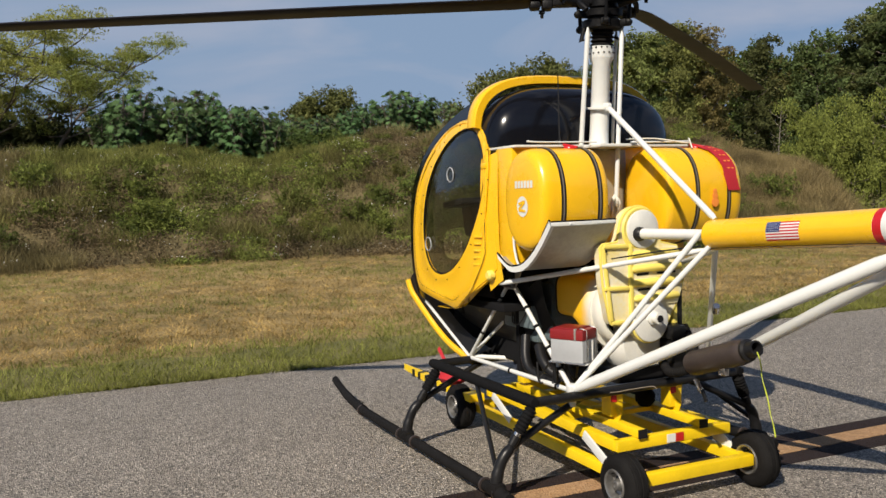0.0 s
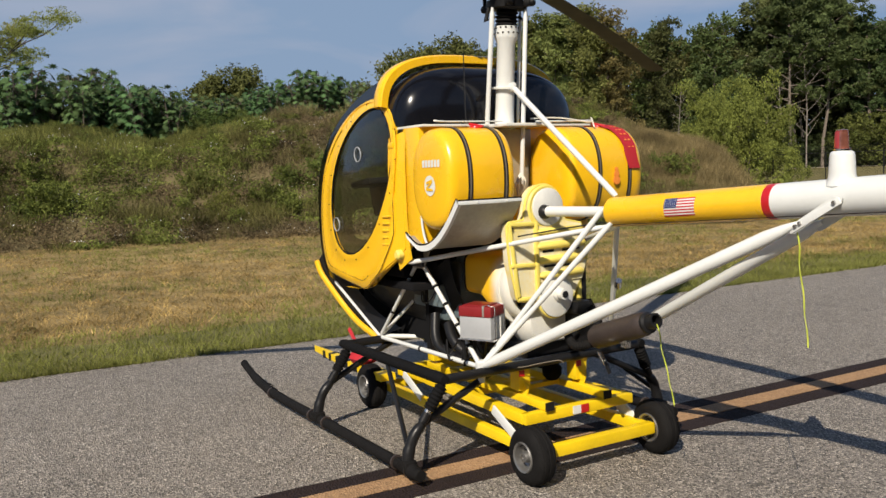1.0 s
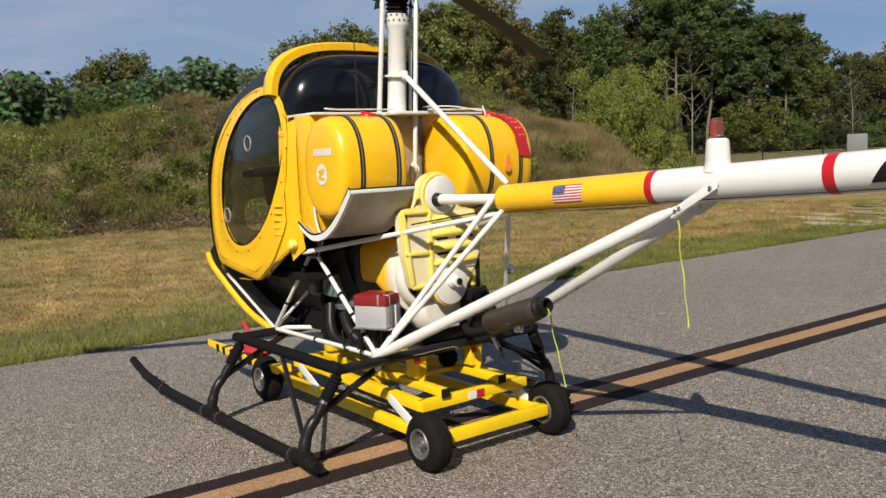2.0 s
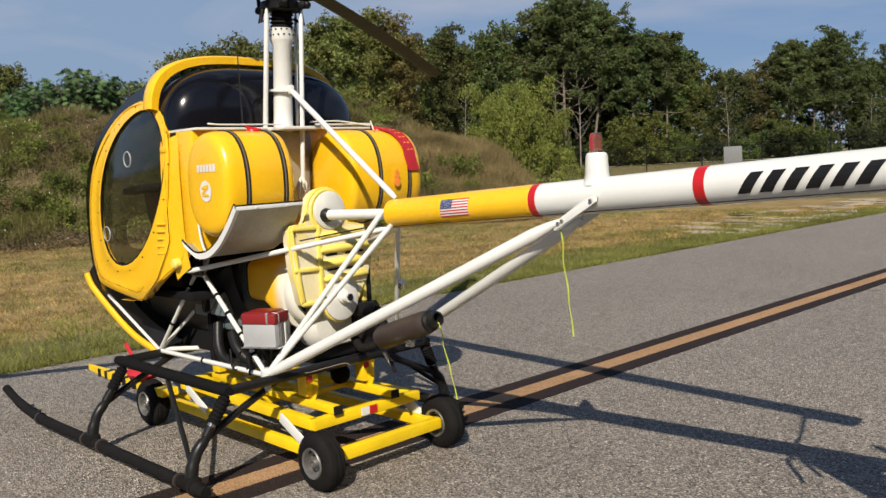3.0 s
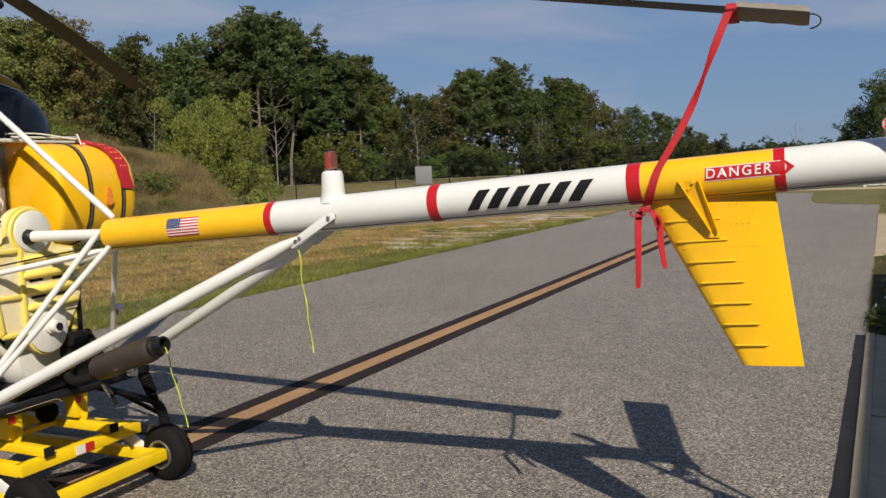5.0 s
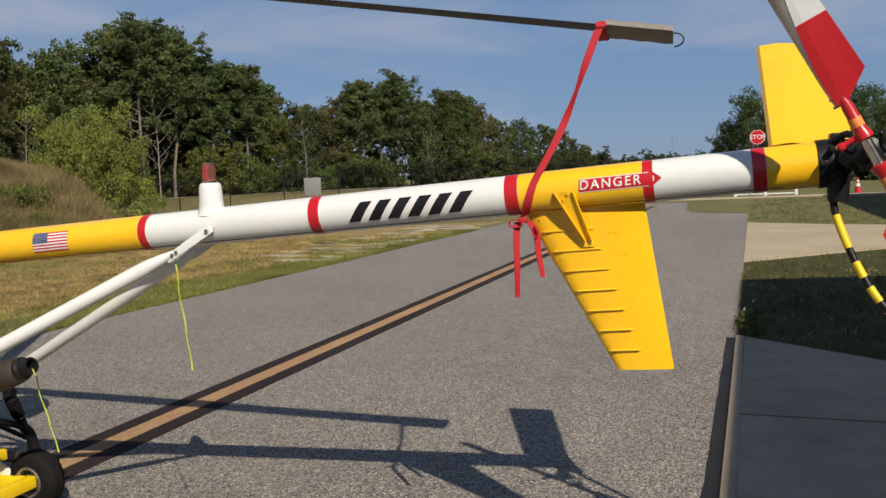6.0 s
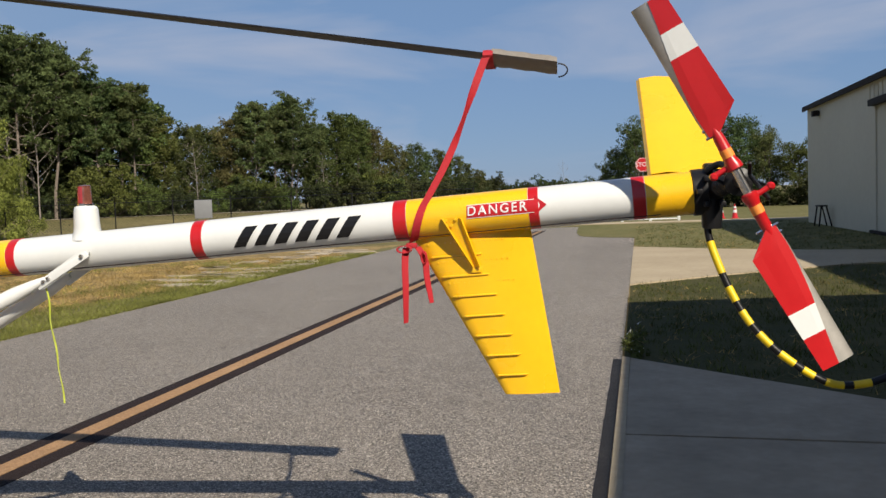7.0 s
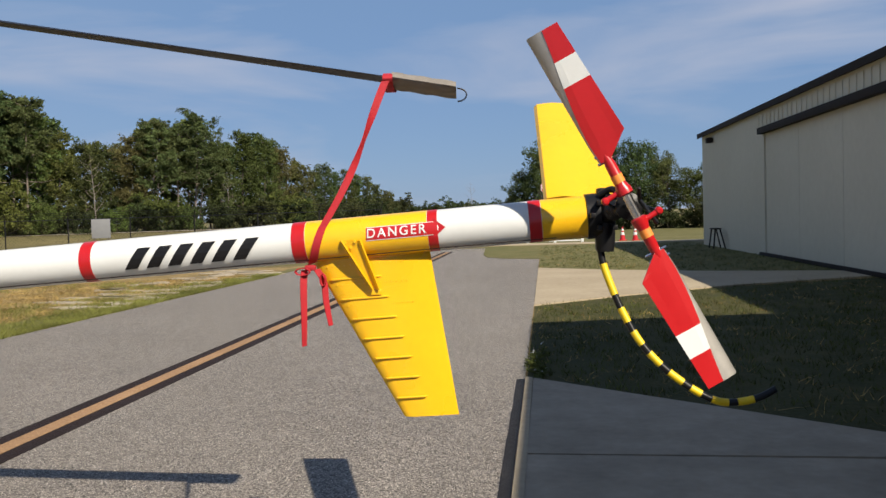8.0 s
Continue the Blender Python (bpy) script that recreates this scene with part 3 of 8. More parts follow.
slab("cross_path", [(right_edge(37.5) - 12, 42), (30, 41), (30, 39.2), (right_edge(37.5) - 12, 40)], -0.1, 0.006, CONCRETE, "pale path beyond the taxiway's end", "path")
slab("lawn", [(right_edge(5.4) + 0.02, 5.36), (4.33, 5.37), (6.8, 3.1), (7.9, 2.4), (8.6, 5.0), (12.0, 5.0), (12.3, 16.0), (8.9, 14.85), (6.4, 13.25), (right_edge(11.85) + 0.02, 11.85)], -0.1, -0.009, TURF, "lawn beside the apron, the hangar's shade put into its green", "lawn")
slab("far_lawn", [(right_edge(37.5) - 11.9, 42.1), (30, 41.1), (34, 66), (8, 68)], -0.1, 0.004, MOWN, "green lawn beyond the path", "lawn")
# the seam along the apron's edge, blackened to paint in the shadow there
tagged(new("seam", build("seam", strip(lambda y: right_edge(y) - 0.08 - 0.014 * noise.noise((y * 2.3, 1, 0)), lambda y: right_edge(y) - 0.004, [-12 + 0.15 * i for i in range(116)], -0.002, 0.004), SEAM_SHADE, smooth=0)), "seam between taxiway and apron, its shadow painted black", "seam", kind="structure")
tr = Mesh()
tr.grid([[polar(a, 96, land(a, 96) + 0.05) for a in range(6, 60, 2)], [polar(a, 99, land(a, 99) + 0.05) for a in range(6, 60, 2)]])
tagged(new("dirt_track", build("dirt_track", tr, DIRT, smooth=0)), "pale dirt track in front of the woods", "track", kind="structure")


# ---- hangars ----
def front_x(y):
    return 11.75 + 0.0375 * y


def hangar():
    y0, y1, h = 6.0, 35.5, 4.72
    th = thing("hangar", (front_x(20) + 6, 20, 0), "beige metal-clad hangar with a sliding door", "building")
    t = 0.18
    door0, door1, dh = 8.0, 25.4, 4.0
    w = Mesh()
    def fr(ya, yb, z0, z1):
        w.plate([(front_x(ya), ya, z0), (front_x(yb), yb, z0), (front_x(yb), yb, z1), (front_x(ya), ya, z1)], (1, 0, 0), t)
    fr(y0, door0, -0.1, h)
    fr(door1, y1, -0.1, h)
    fr(door0, door1, dh, h)
    part("front_wall", w, METAL_WALL, th, smooth=0)
    s = Mesh()
    s.plate([(front_x(y1) + t, y1, -0.1), (26, y1, -0.1), (26, y1, h), (front_x(y1) + t, y1, h)], (0, -1, 0), t)
    part("end_wall", s, METAL_WALL, th, smooth=0)
    s = Mesh()
    s.plate([(front_x(y0) + t, y0, -0.1), (26, y0, -0.1), (26, y0, h), (front_x(y0) + t, y0, h)], (0, 1, 0), t)
    part("end_wall", s, METAL_WALL, th, smooth=0)
    s = Mesh()
    s.plate([(26, y0, -0.1), (26, y1, -0.1), (26, y1, h), (26, y0, h)], (1, 0, 0), t)
    part("back_wall", s, METAL_WALL, th, smooth=0)
    rf = Mesh()
    rf.grid([[(front_x(y1) - 0.12, y1 + 0.25, h), (19.5, y1 + 0.25, h + 1.1), (26.5, y1 + 0.25, h)], [(front_x(y0) - 0.12, y0 - 0.4, h), (19.5, y0 - 0.4, h + 1.1), (26.5, y0 - 0.4, h)]])
    rf.grid([[(front_x(y1) - 0.12, y1 + 0.25, h + 0.1), (19.5, y1 + 0.25, h + 1.2), (26.5, y1 + 0.25, h + 0.1)], [(front_x(y0) - 0.12, y0 - 0.4, h + 0.1), (19.5, y0 - 0.4, h + 1.2), (26.5, y0 - 0.4, h + 0.1)]])
    part("roof", rf, METAL_WALL, th, smooth=0)
    fa = Mesh().beam((front_x(y1) - 0.14, y1 + 0.25, h + 0.05), (front_x(y0) - 0.14, y0 - 0.4, h + 0.05), 0.06, 0.2)
    part("fascia", fa, TRIM, th, "dark brown roof edge")
    # sliding door in ribbed panels
    n = 5
    for i in range(n):
        a, b = door0 + (door1 - door0) * i / n, door0 + (door1 - door0) * (i + 1) / n
        d = Mesh().plate([(front_x(a) + 0.05, a + 0.01, 0.02), (front_x(b) + 0.05, b - 0.01, 0.02), (front_x(b) + 0.05, b - 0.01, dh), (front_x(a) + 0.05, a + 0.01, dh)], (1, 0, 0), 0.06)
        part("sliding_door", d, METAL_WALL, th, smooth=0)
    tk = Mesh().beam((front_x(door1) - 0.08, door1 + 0.15, dh + 0.05), (front_x(door0) - 0.08, door0, dh + 0.05), 0.2, 0.2)
    part("door_track", tk, TRIM, th, "dark door track cover")
    fl = Mesh().beam((front_x(door1) - 0.06, door1 + 0.3, 0.05), (front_x(door0) - 0.06, door0, 0.05), 0.1, 0.1)
    part("floor_track", fl, TRIM, th)
    k = 12.0
    while k < y1 - 9.5:
        part("wall_rib", Mesh().box((front_x(k) - 0.012, k, (dh + 0.2 + h - 0.1) / 2), (0.028, 0.06, h - 0.3 - dh)), METAL_WALL, th, smooth=0)
        k += 0.45
    lm = Mesh().box((front_x(33.2) - 0.16, 33.2, 4.4), (0.24, 0.34, 0.22), bevel=0.03)
    lm.beam((front_x(33.2) - 0.05, 33.2, 4.42), (front_x(33.2), 33.2, 4.42), 0.1, 0.1)
    part("wall_lamp", lm, TRIM, th, "dark wall lamp under the eave")


hangar()
slab("lawn", [(right_edge(22) + 0.02, 21.97), (7.0, 20.47), (9.2, 19.17), (12.42, 18.1), (front_x(30) - 0.02, 30), (front_x(38.5) - 0.02, 38.5), (right_edge(38.5) + 0.02, 38.5)], -0.1, -0.009, MOWN, "mown green lawn in front of the hangar", "lawn")
slab("lawn_corner", [(right_edge(26.7) + 0.015, 26.7), (right_edge(38.5) + 0.015, 38.5), (3.35, 38.5), (3.37, 31.0), (3.55, 28.6), (4.1, 27.6)], 0.0, 0.012, MOWN, "grass corner where the taxiway narrows", "lawn")


def near_hangar():
    """The unseen hangar behind the camera, sized to the shade it lays over apron and lawn."""
    x0, x1, y0, y1, h = 8.215, 22.0, -30.0, 4.7, 5.0
    th = thing("hangar", (14, -12, 0), "unseen beige hangar next to the apron, front darkened to cut bounce light", "building")
    def fx(y):
        return x0 + 0.0515 * (y - 2)
    for nm, o, nrm in (("front_wall", [(fx(y0), y0), (fx(y1), y1)], (1, 0, 0)), ("end_wall", [(fx(y1) + 0.2, y1), (x1, y1)], (0, -1, 0)), ("end_wall", [(fx(y0) + 0.2, y0), (x1, y0)], (0, 1, 0)), ("back_wall", [(x1, y0), (x1, y1)], (1, 0, 0))):
        (a, b), (c, d) = o
        # Unseen front wall in dark trim, added to keep bounce light off the apron.
        part(nm, Mesh().plate([(a, b, -0.1), (c, d, -0.1), (c, d, h), (a, b, h)], nrm, 0.18), TRIM if nm == "front_wall" else METAL_WALL, th, smooth=0)
    rf = Mesh()
    for dz in (0.02, 0.12):
        rf.grid([[(fx(y) - 0.02, y, h + dz), (15, y, h + dz + 0.9), (x1 + 0.2, y, h + dz)] for y in (y0, y1)])
    part("roof", rf, METAL_WALL, th, smooth=0)


near_hangar()

# ---- helicopter ----
heli = thing("helicopter", (0, 0, 0), "yellow and white two-seat piston helicopter parked on a dolly", "helicopter")
NOSE, MID, HALF = -2.01, -0.75, 0.67


def cab_w(x):
    if x > MID:
        return HALF - 0.05 * smooth01((x + 0.5) / 0.35)
    return HALF * max(0.0, 1 - abs((x - MID) / (NOSE - MID)) ** 3.0) ** (1 / 3.0)


def cab_top(x):
    if x > -0.6:
        return 2.33
    return 1.25 + 1.08 * max(0.0, 1 - abs((x + 0.6) / 1.415) ** 2.0) ** 0.5


def cab_bot(x):
    if x > -0.6:
        return 0.50 + 0.3 * smooth01((x + 0.6) / 0.5)
    return 1.25 - 0.75 * max(0.0, 1 - abs((x + 0.6) / 1.415) ** 2.4) ** (1 / 2.4)


def side_y(x, z):
    """Half width of the cabin's skin at a place along and up."""
    t, b = cab_top(x), cab_bot(x)
    c, h = (t + b) / 2, max(0.01, (t - b) / 2)
    return cab_w(x) * max(0.0, 1 - min(1, abs((z - c) / h)) ** 3.6) ** (1 / 3.6)


def oval(c, a, b, k, grow=1.0):
    """A point of an oval in the door's plane, its long axis leaning back."""
    u, v = Vector((0.655, 0.756)), Vector((0.756, -0.655))
    p = Vector(c) + u * (a * grow * math.cos(k)) + v * (b * grow * math.sin(k))
    return p


def rim(k, grow=1.0):
    """The door's outline: an oval cut off along its straight lower edges."""
    c = Vector(DOOR[0])
    p = oval(DOOR[0], DOOR[1], DOOR[2], k, 1.0)
    for a, b in ((Vector((-1.52, 0.985)), Vector((-0.78, 0.897))), (Vector((-0.78, 0.897)), Vector((-0.27, 1.18))), (Vector((-0.365, 0.9)), Vector((-0.335, 2.1)))):
        n = Vector((-(b - a).y, (b - a).x))
        h = (c - a).dot(n)
        d = (p - a).dot(n)
        if d < 0:
            p = c.lerp(p, h / (h - d))
    return c.lerp(p, grow)


WIN = ((-0.795, 1.576), 0.531, 0.344)
DOOR = ((-0.872, 1.45), 0.72, 0.53)


def in_oval(x, z, o, grow=1.0):
    d = Vector((x, z)) - Vector(o[0])
    u = d.x * 0.655 + d.y * 0.756
    v = d.x * 0.756 - d.y * 0.655
    return (u / (o[1] * grow)) ** 2 + (v / (o[2] * grow)) ** 2 < 1


def cabin():
    n = 72
    xs = [NOSE + 0.004 + 1.76 * (i / 60) ** 1.35 for i in range(61)]
    skins = {"canopy": Mesh(), "port_side": Mesh(), "far_side": Mesh(), "belly": Mesh()}
    rings = []
    for x in xs:
        t, b, w = cab_top(x), cab_bot(x), cab_w(x)
        c, h = (t + b) / 2, (t - b) / 2
        ring = []
        for k in range(n):
            a = 2 * math.pi * k / n
            ca, sa = math.cos(a), math.sin(a)
            e = 2 / 3.2
            ring.append(Vector((x, w * math.copysign(abs(ca) ** e, ca), c + h * math.copysign(abs(sa) ** e, sa))))
        rings.append(ring)
    for i in range(60):
        for k in range(n):
            q = [rings[i][k], rings[i][(k + 1) % n], rings[i + 1][(k + 1) % n], rings[i + 1][k]]
            c = sum(q, Vector()) / 4
            edge = 0.98 - 0.1 * smooth01((c.x + 1.9) / 0.9) + 0.24 * smooth01((c.x + 0.85) / 0.55)
            if c.x > -0.47 and c.z > 1.86:
                continue
            if c.z > edge and c.x < -0.415 and abs(c.y) > 0.3 and in_oval(c.x, c.z, DOOR, 0.965):
                continue
            if c.z > edge - (0.03 if c.x > -0.45 else 0) and c.x > -0.5 and c.z < 1.95:
                nm = "port_side" if c.y < 0 else "far_side"
            elif c.z > edge:
                nm = "canopy"
            else:
                nm = "belly"
                q = [Vector((p.x, p.y * 0.58, p.z)) for p in q]
            skins[nm].add(q, [(0, 1, 2, 3)])
    part("canopy", skins["canopy"], TINT, heli, "dark tinted acrylic bubble")
    for k in ("port_side", "far_side"):
        part("cabin_side", skins[k], YELLOW, heli)
    if skins["belly"].f:
        part("belly", skins["belly"], BLACK, heli)
    # black inner tub, floor and firewall
    tub = Mesh()
    tub.box((-0.95, 0, 0.94), (1.2, 1.1, 0.05), bevel=0.01)
    tub.box((-0.50, 0, 0.80), (0.04, 0.74, 0.62))
    tub.box((-1.0, 0.36, 0.72), (1.1, 0.03, 0.3))
    tub.box((-1.0, -0.3, 0.70), (1.0, 0.03, 0.3))
    part("cabin_floor", tub, DARK, heli)
    bk = Mesh().box((-0.185, 0, 1.56), (0.19, 1.24, 0.68), bevel=0.02)
    part("rear_bulkhead", bk, YELLOW, heli)
    for s in (-1, 1):
        part("bulkhead_trim", Mesh().path(spline([(-0.088, s * 0.624, 1.78), (-0.088, s * 0.624, 1.50), (-0.084, s * 0.624, 1.34), (-0.05, s * 0.63, 1.26), (-0.02, s * 0.635, 1.23)], 6), 0.007, 8), WHITE, heli, "thin white trim")
    ledge = Mesh().box((-0.20, 0, 1.892), (0.30, 1.24, 0.014), bevel=0.005)
    part("rear_ledge", ledge, DULL_WHITE, heli, "pale ledge under the rear hood")
    for s in (-1, 1):
        seat = Mesh()
        seat.box((-0.72, s * 0.30, 1.04), (0.5, 0.5, 0.12), bevel=0.04)
        seat.box((-0.45, s * 0.30, 1.42), (0.12, 0.48, 0.70), Euler((0, radians(-8), 0)).to_matrix(), bevel=0.05)
        seat.box((-0.42, s * 0.30, 1.80), (0.08, 0.26, 0.16), Euler((0, radians(-8), 0)).to_matrix(), bevel=0.03)
        part("seat", seat, DARK, heli, "dark seat cushion and back")
    con = Mesh()
    con.box((-1.35, 0.0, 1.10), (0.3, 0.26, 0.5), bevel=0.04)
    con.box((-1.38, 0.0, 1.46), (0.16, 0.5, 0.24), Euler((0, radians(-15), 0)).to_matrix(), bevel=0.03)
    part("instrument_panel", con, DARK, heli)
    part("glare_shield", Mesh().box((-1.26, 0, 1.575), (0.30, 0.86, 0.045), Euler((0, radians(-6), 0)).to_matrix(), bevel=0.018), DARK, heli, "dark glare shield over the instruments")
    part("control_box", Mesh().box((-0.62, -0.02, 1.14), (0.34, 0.12, 0.2), bevel=0.03), DARK, heli)
    for s in (-0.32, 0.32):
        st = Mesh().path(spline([(-1.05, s, 0.88), (-1.12, s, 1.2), (-1.0, s, 1.42), (-0.98, s, 1.5)], 5), 0.014)
        part("control_stick", st, BLACK, heli)
    # yellow keel under the nose, and the pale tube above it
    keel = Mesh()
    rows = []
    for x in [-1.985 + 0.058 * i for i in range(19)]:
        z = cab_bot(x) - 0.01
        w = min(0.45, cab_w(x) * 0.84)
        rows.append([(x, -w, z + 0.02), (x, -w + 0.05, z - 0.005), (x, w - 0.05, z - 0.005), (x, w, z + 0.02)])
    keel.grid(rows)
    part("keel", keel, BLACK, heli)
    for s in (-1, 1):
        line = spline([(-0.96, 0.455, 0.513), (-1.15, 0.46, 0.55), (-1.30, 0.475, 0.603), (-1.42, 0.50, 0.682), (-1.50, 0.535, 0.772), (-1.57, 0.575, 0.87), (-1.62, 0.60, 0.945), (-1.65, 0.612, 1.022)], 6)
        ed = Mesh().path([(p.x, s * p.y, p.z) for p in line], 0.018, 10, flat=1.4)
        part("keel_edge", ed, YELLOW, heli, "yellow keel edge")
        sk_ = Mesh()
        sk_.grid([[(p.x + o, s * (p.y - i), p.z + u) for p in line] for o, i, u in ((0.0, 0.012, 0.0), (0.05, 0.03, 0.06), (0.16, 0.06, 0.10))])
        part("keel_skin", sk_, BLACK, heli, "black skin inside the keel's edge")


def door(side):
    s = Mesh()
    n = 64
    rows = []
    for grow, o, off in ((1.0, WIN, -0.012), (1.0, WIN, 0.006), (1.06, WIN, 0.010), (1.10, WIN, 0.006), (0.80, DOOR, 0.006), (0.84, DOOR, 0.012), (0.97, DOOR, 0.012), (1.0, DOOR, 0.004), (1.0, DOOR, -0.02)):
        row = []
        for k in range(n):
            p = oval(o[0], o[1], o[2], 2 * math.pi * k / n, grow) if o is WIN else rim(2 * math.pi * k / n, grow)
            if o is DOOR and grow < 0.9:
                w = oval(WIN[0], WIN[1], WIN[2], 2 * math.pi * k / n, 1.12)
                q = rim(2 * math.pi * k / n)
                p = w.lerp(q, 0.52 if grow < 0.82 else 0.60)
            row.append((p.x, side * (max(side_y(p.x, p.y), 0.42) + off), p.y))
        rows.append(row)
    s.grid(rows, wrap=True)
    d = part("door", s, YELLOW, heli, "yellow door with an oval window")
    g = Mesh()
    rows = []
    for grow in (1.0, 0.75, 0.5, 0.25, 0.02):
        rows.append([(p.x, side * (side_y(p.x, p.y) - 0.004 + 0.03 * (1 - grow ** 2)), p.y) for p in (oval(WIN[0], WIN[1], WIN[2], 2 * math.pi * k / n, grow * 1.005) for k in range(n))])
    g.grid(rows, wrap=True)
    part("window_pane", g, PANE, d, "clear acrylic pane").visible_shadow = False
    sl = Mesh()
    ring = [oval(WIN[0], WIN[1], WIN[2], 2 * math.pi * k / n, 0.995) for k in range(n + 1)]
    sl.path([(p.x, side * (side_y(p.x, p.y) + 0.003), p.y) for p in ring], 0.006, 6)
    part("window_seal", sl, RUBBER, d)
    h = Mesh().box((-0.36, side * 0.645, 1.795), (0.06, 0.035, 0.035), bevel=0.008)
    part("door_latch", h, YELLOW, d)
    for g, rad in ((0.992, 0.0018), (0.90, 0.0022)):
        k0, k1 = (0, n) if g > 0.95 else (20, 52)
        ring = [rim(2 * math.pi * k / n, g) for k in range(k0, k1 + 1)]
        part("door_seam", Mesh().path([(p.x, side * (max(side_y(p.x, p.y), 0.42) + 0.0105), p.y) for p in ring], rad, 6), TRIM, d)
    for k in range(0, n, 4):
        p = oval(WIN[0], WIN[1], WIN[2], 2 * math.pi * k / n, 1.10)
        part("door_rivet", Mesh().lathe([(-0.004, 0.0042), (0.002, 0.0036), (0.003, 0)], (p.x, side * (max(side_y(p.x, p.y), 0.42) + 0.010), p.y), (0, side, 0), 8), TRIM, d)
    for k in range(5):
        lv = Mesh().beam((-0.462 - 0.004 * k, side * (side_y(-0.46, 1.3) + 0.008), 1.375 - 0.042 * k), (-0.385 - 0.006 * k, side * (side_y(-0.39, 1.3) + 0.008), 1.377 - 0.042 * k), 0.022, 0.012, 0.005)
        part("door_louvre", lv, YELLOW, d)
    h2 = Mesh().lathe([(0, 0.03), (0.03, 0.03), (0.04, 0.02)], (-0.33, side * 0.63, 1.15), (0, side, 0), 16)
    part("door_knob", h2, PALE_YELLOW, d)
    for p in (Vector((-0.74, 1.758)), Vector((-1.10, 1.31))):
        v = Mesh().path([(p.x + 0.045 * math.cos(a / 8 * math.pi), side * (side_y(p.x, p.y) + 0.026), p.y + 0.045 * math.sin(a / 8 * math.pi)) for a in range(17)], 0.0035, 6)
        part("vent_ring", v, GREY_PLASTIC, d, "round clear vent ring in the window")


def door_sill(side):
    """Skin between the door's lower rim and the cabin's straight lower edge."""
    outer = [Vector(p) for p in ((-0.27, 1.62), (-0.275, 1.35), (-0.28, 1.19), (-0.33, 1.145), (-0.55, 1.025), (-0.76, 0.912), (-0.92, 0.892), (-1.10, 0.886))]
    n = 28
    rows = [[], [], [], []]
    for i in range(n + 1):
        f = i / n * (len(outer) - 1)
        k = min(len(outer) - 2, int(f))
        o = outer[k].lerp(outer[k + 1], f - k)
        d = o - Vector(DOOR[0])
        u, v = d.x * 0.655 + d.y * 0.756, d.x * 0.756 - d.y * 0.655
        s = 0.985 / math.sqrt((u / DOOR[1]) ** 2 + (v / DOOR[2]) ** 2)
        e = Vector(DOOR[0]) + d * min(s, 0.995)
        for j, q in enumerate((e, e.lerp(o, 0.5), o)):
            rows[j].append((q.x, side * (max(0.5, side_y(q.x, q.y)) + 0.001), q.y))
        rows[3].append((o.x, side * (max(0.5, side_y(o.x, o.y)) - 0.05), o.y + 0.005))
    mb = Mesh()
    mb.grid(rows)
    part("door_sill", mb, YELLOW, heli)


cabin()
for sd in (-1, 1):
    door_sill(sd)
    door(sd)


def hood():
    mb = Mesh()
    rows = []
    def c(a, e):
        return math.copysign(abs(math.cos(a)) ** e, math.cos(a))
    def sn(a, e):
        return math.copysign(abs(math.sin(a)) ** e, math.sin(a))
    for i in range(17):
        a = math.pi / 2 * i / 16
        rows.append([(-0.45 + 0.27 * c(a, 0.75) * c(b, 0.6), (0.64 if sn(b, 0.6) < 0 else 0.70) * c(a, 0.62) * sn(b, 0.6), 1.905 + 0.372 * sn(a, 0.8)) for b in [-math.pi / 2 + math.pi * k / 32 for k in range(33)]])
    mb.grid(rows)
    part("rear_hood", mb, HOOD, heli, "glossy black rear canopy hood")
    arch = Mesh()
    rows = []
    for k in range(41):
        a = 0.095 + (math.pi - 0.19) * k / 40
        ca, sa = math.cos(a), math.sin(a)
        y = -math.copysign(abs(ca) ** 0.62, ca)
        z = abs(sa) ** 0.62
        def P(w, x, o):
            return (x, y * (0.655 + o), 1.93 + z * (0.392 + o))
        rows.append([P(0, -0.52, -0.02), P(0, -0.52, 0.02), P(0, -0.505, 0.03), P(0, -0.435, 0.03), P(0, -0.42, 0.02), P(0, -0.42, -0.02)])
    arch.grid(rows)
    part("roof_hoop", arch, YELLOW, heli, "yellow hoop over the cabin roof")


hood()

# fuel tanks with their straps
TX, TZ, TR, TQ = 0.132, 1.588, 0.278, 0.765


def squeeze(mb):
    """The drums are a little narrower fore and aft than they are high."""
    out = []
    for x, y, z in mb.v:
        r = math.hypot(x - TX, z - TZ) or 1.0
        c, s = abs(x - TX) / r, abs(z - TZ) / r
        k = (c ** 2.3 + s ** 2.3) ** (-1 / 2.3)
        out.append((TX + (x - TX) * TQ * k, y, TZ + (z - TZ) * k))
    mb.v = out
    return mb


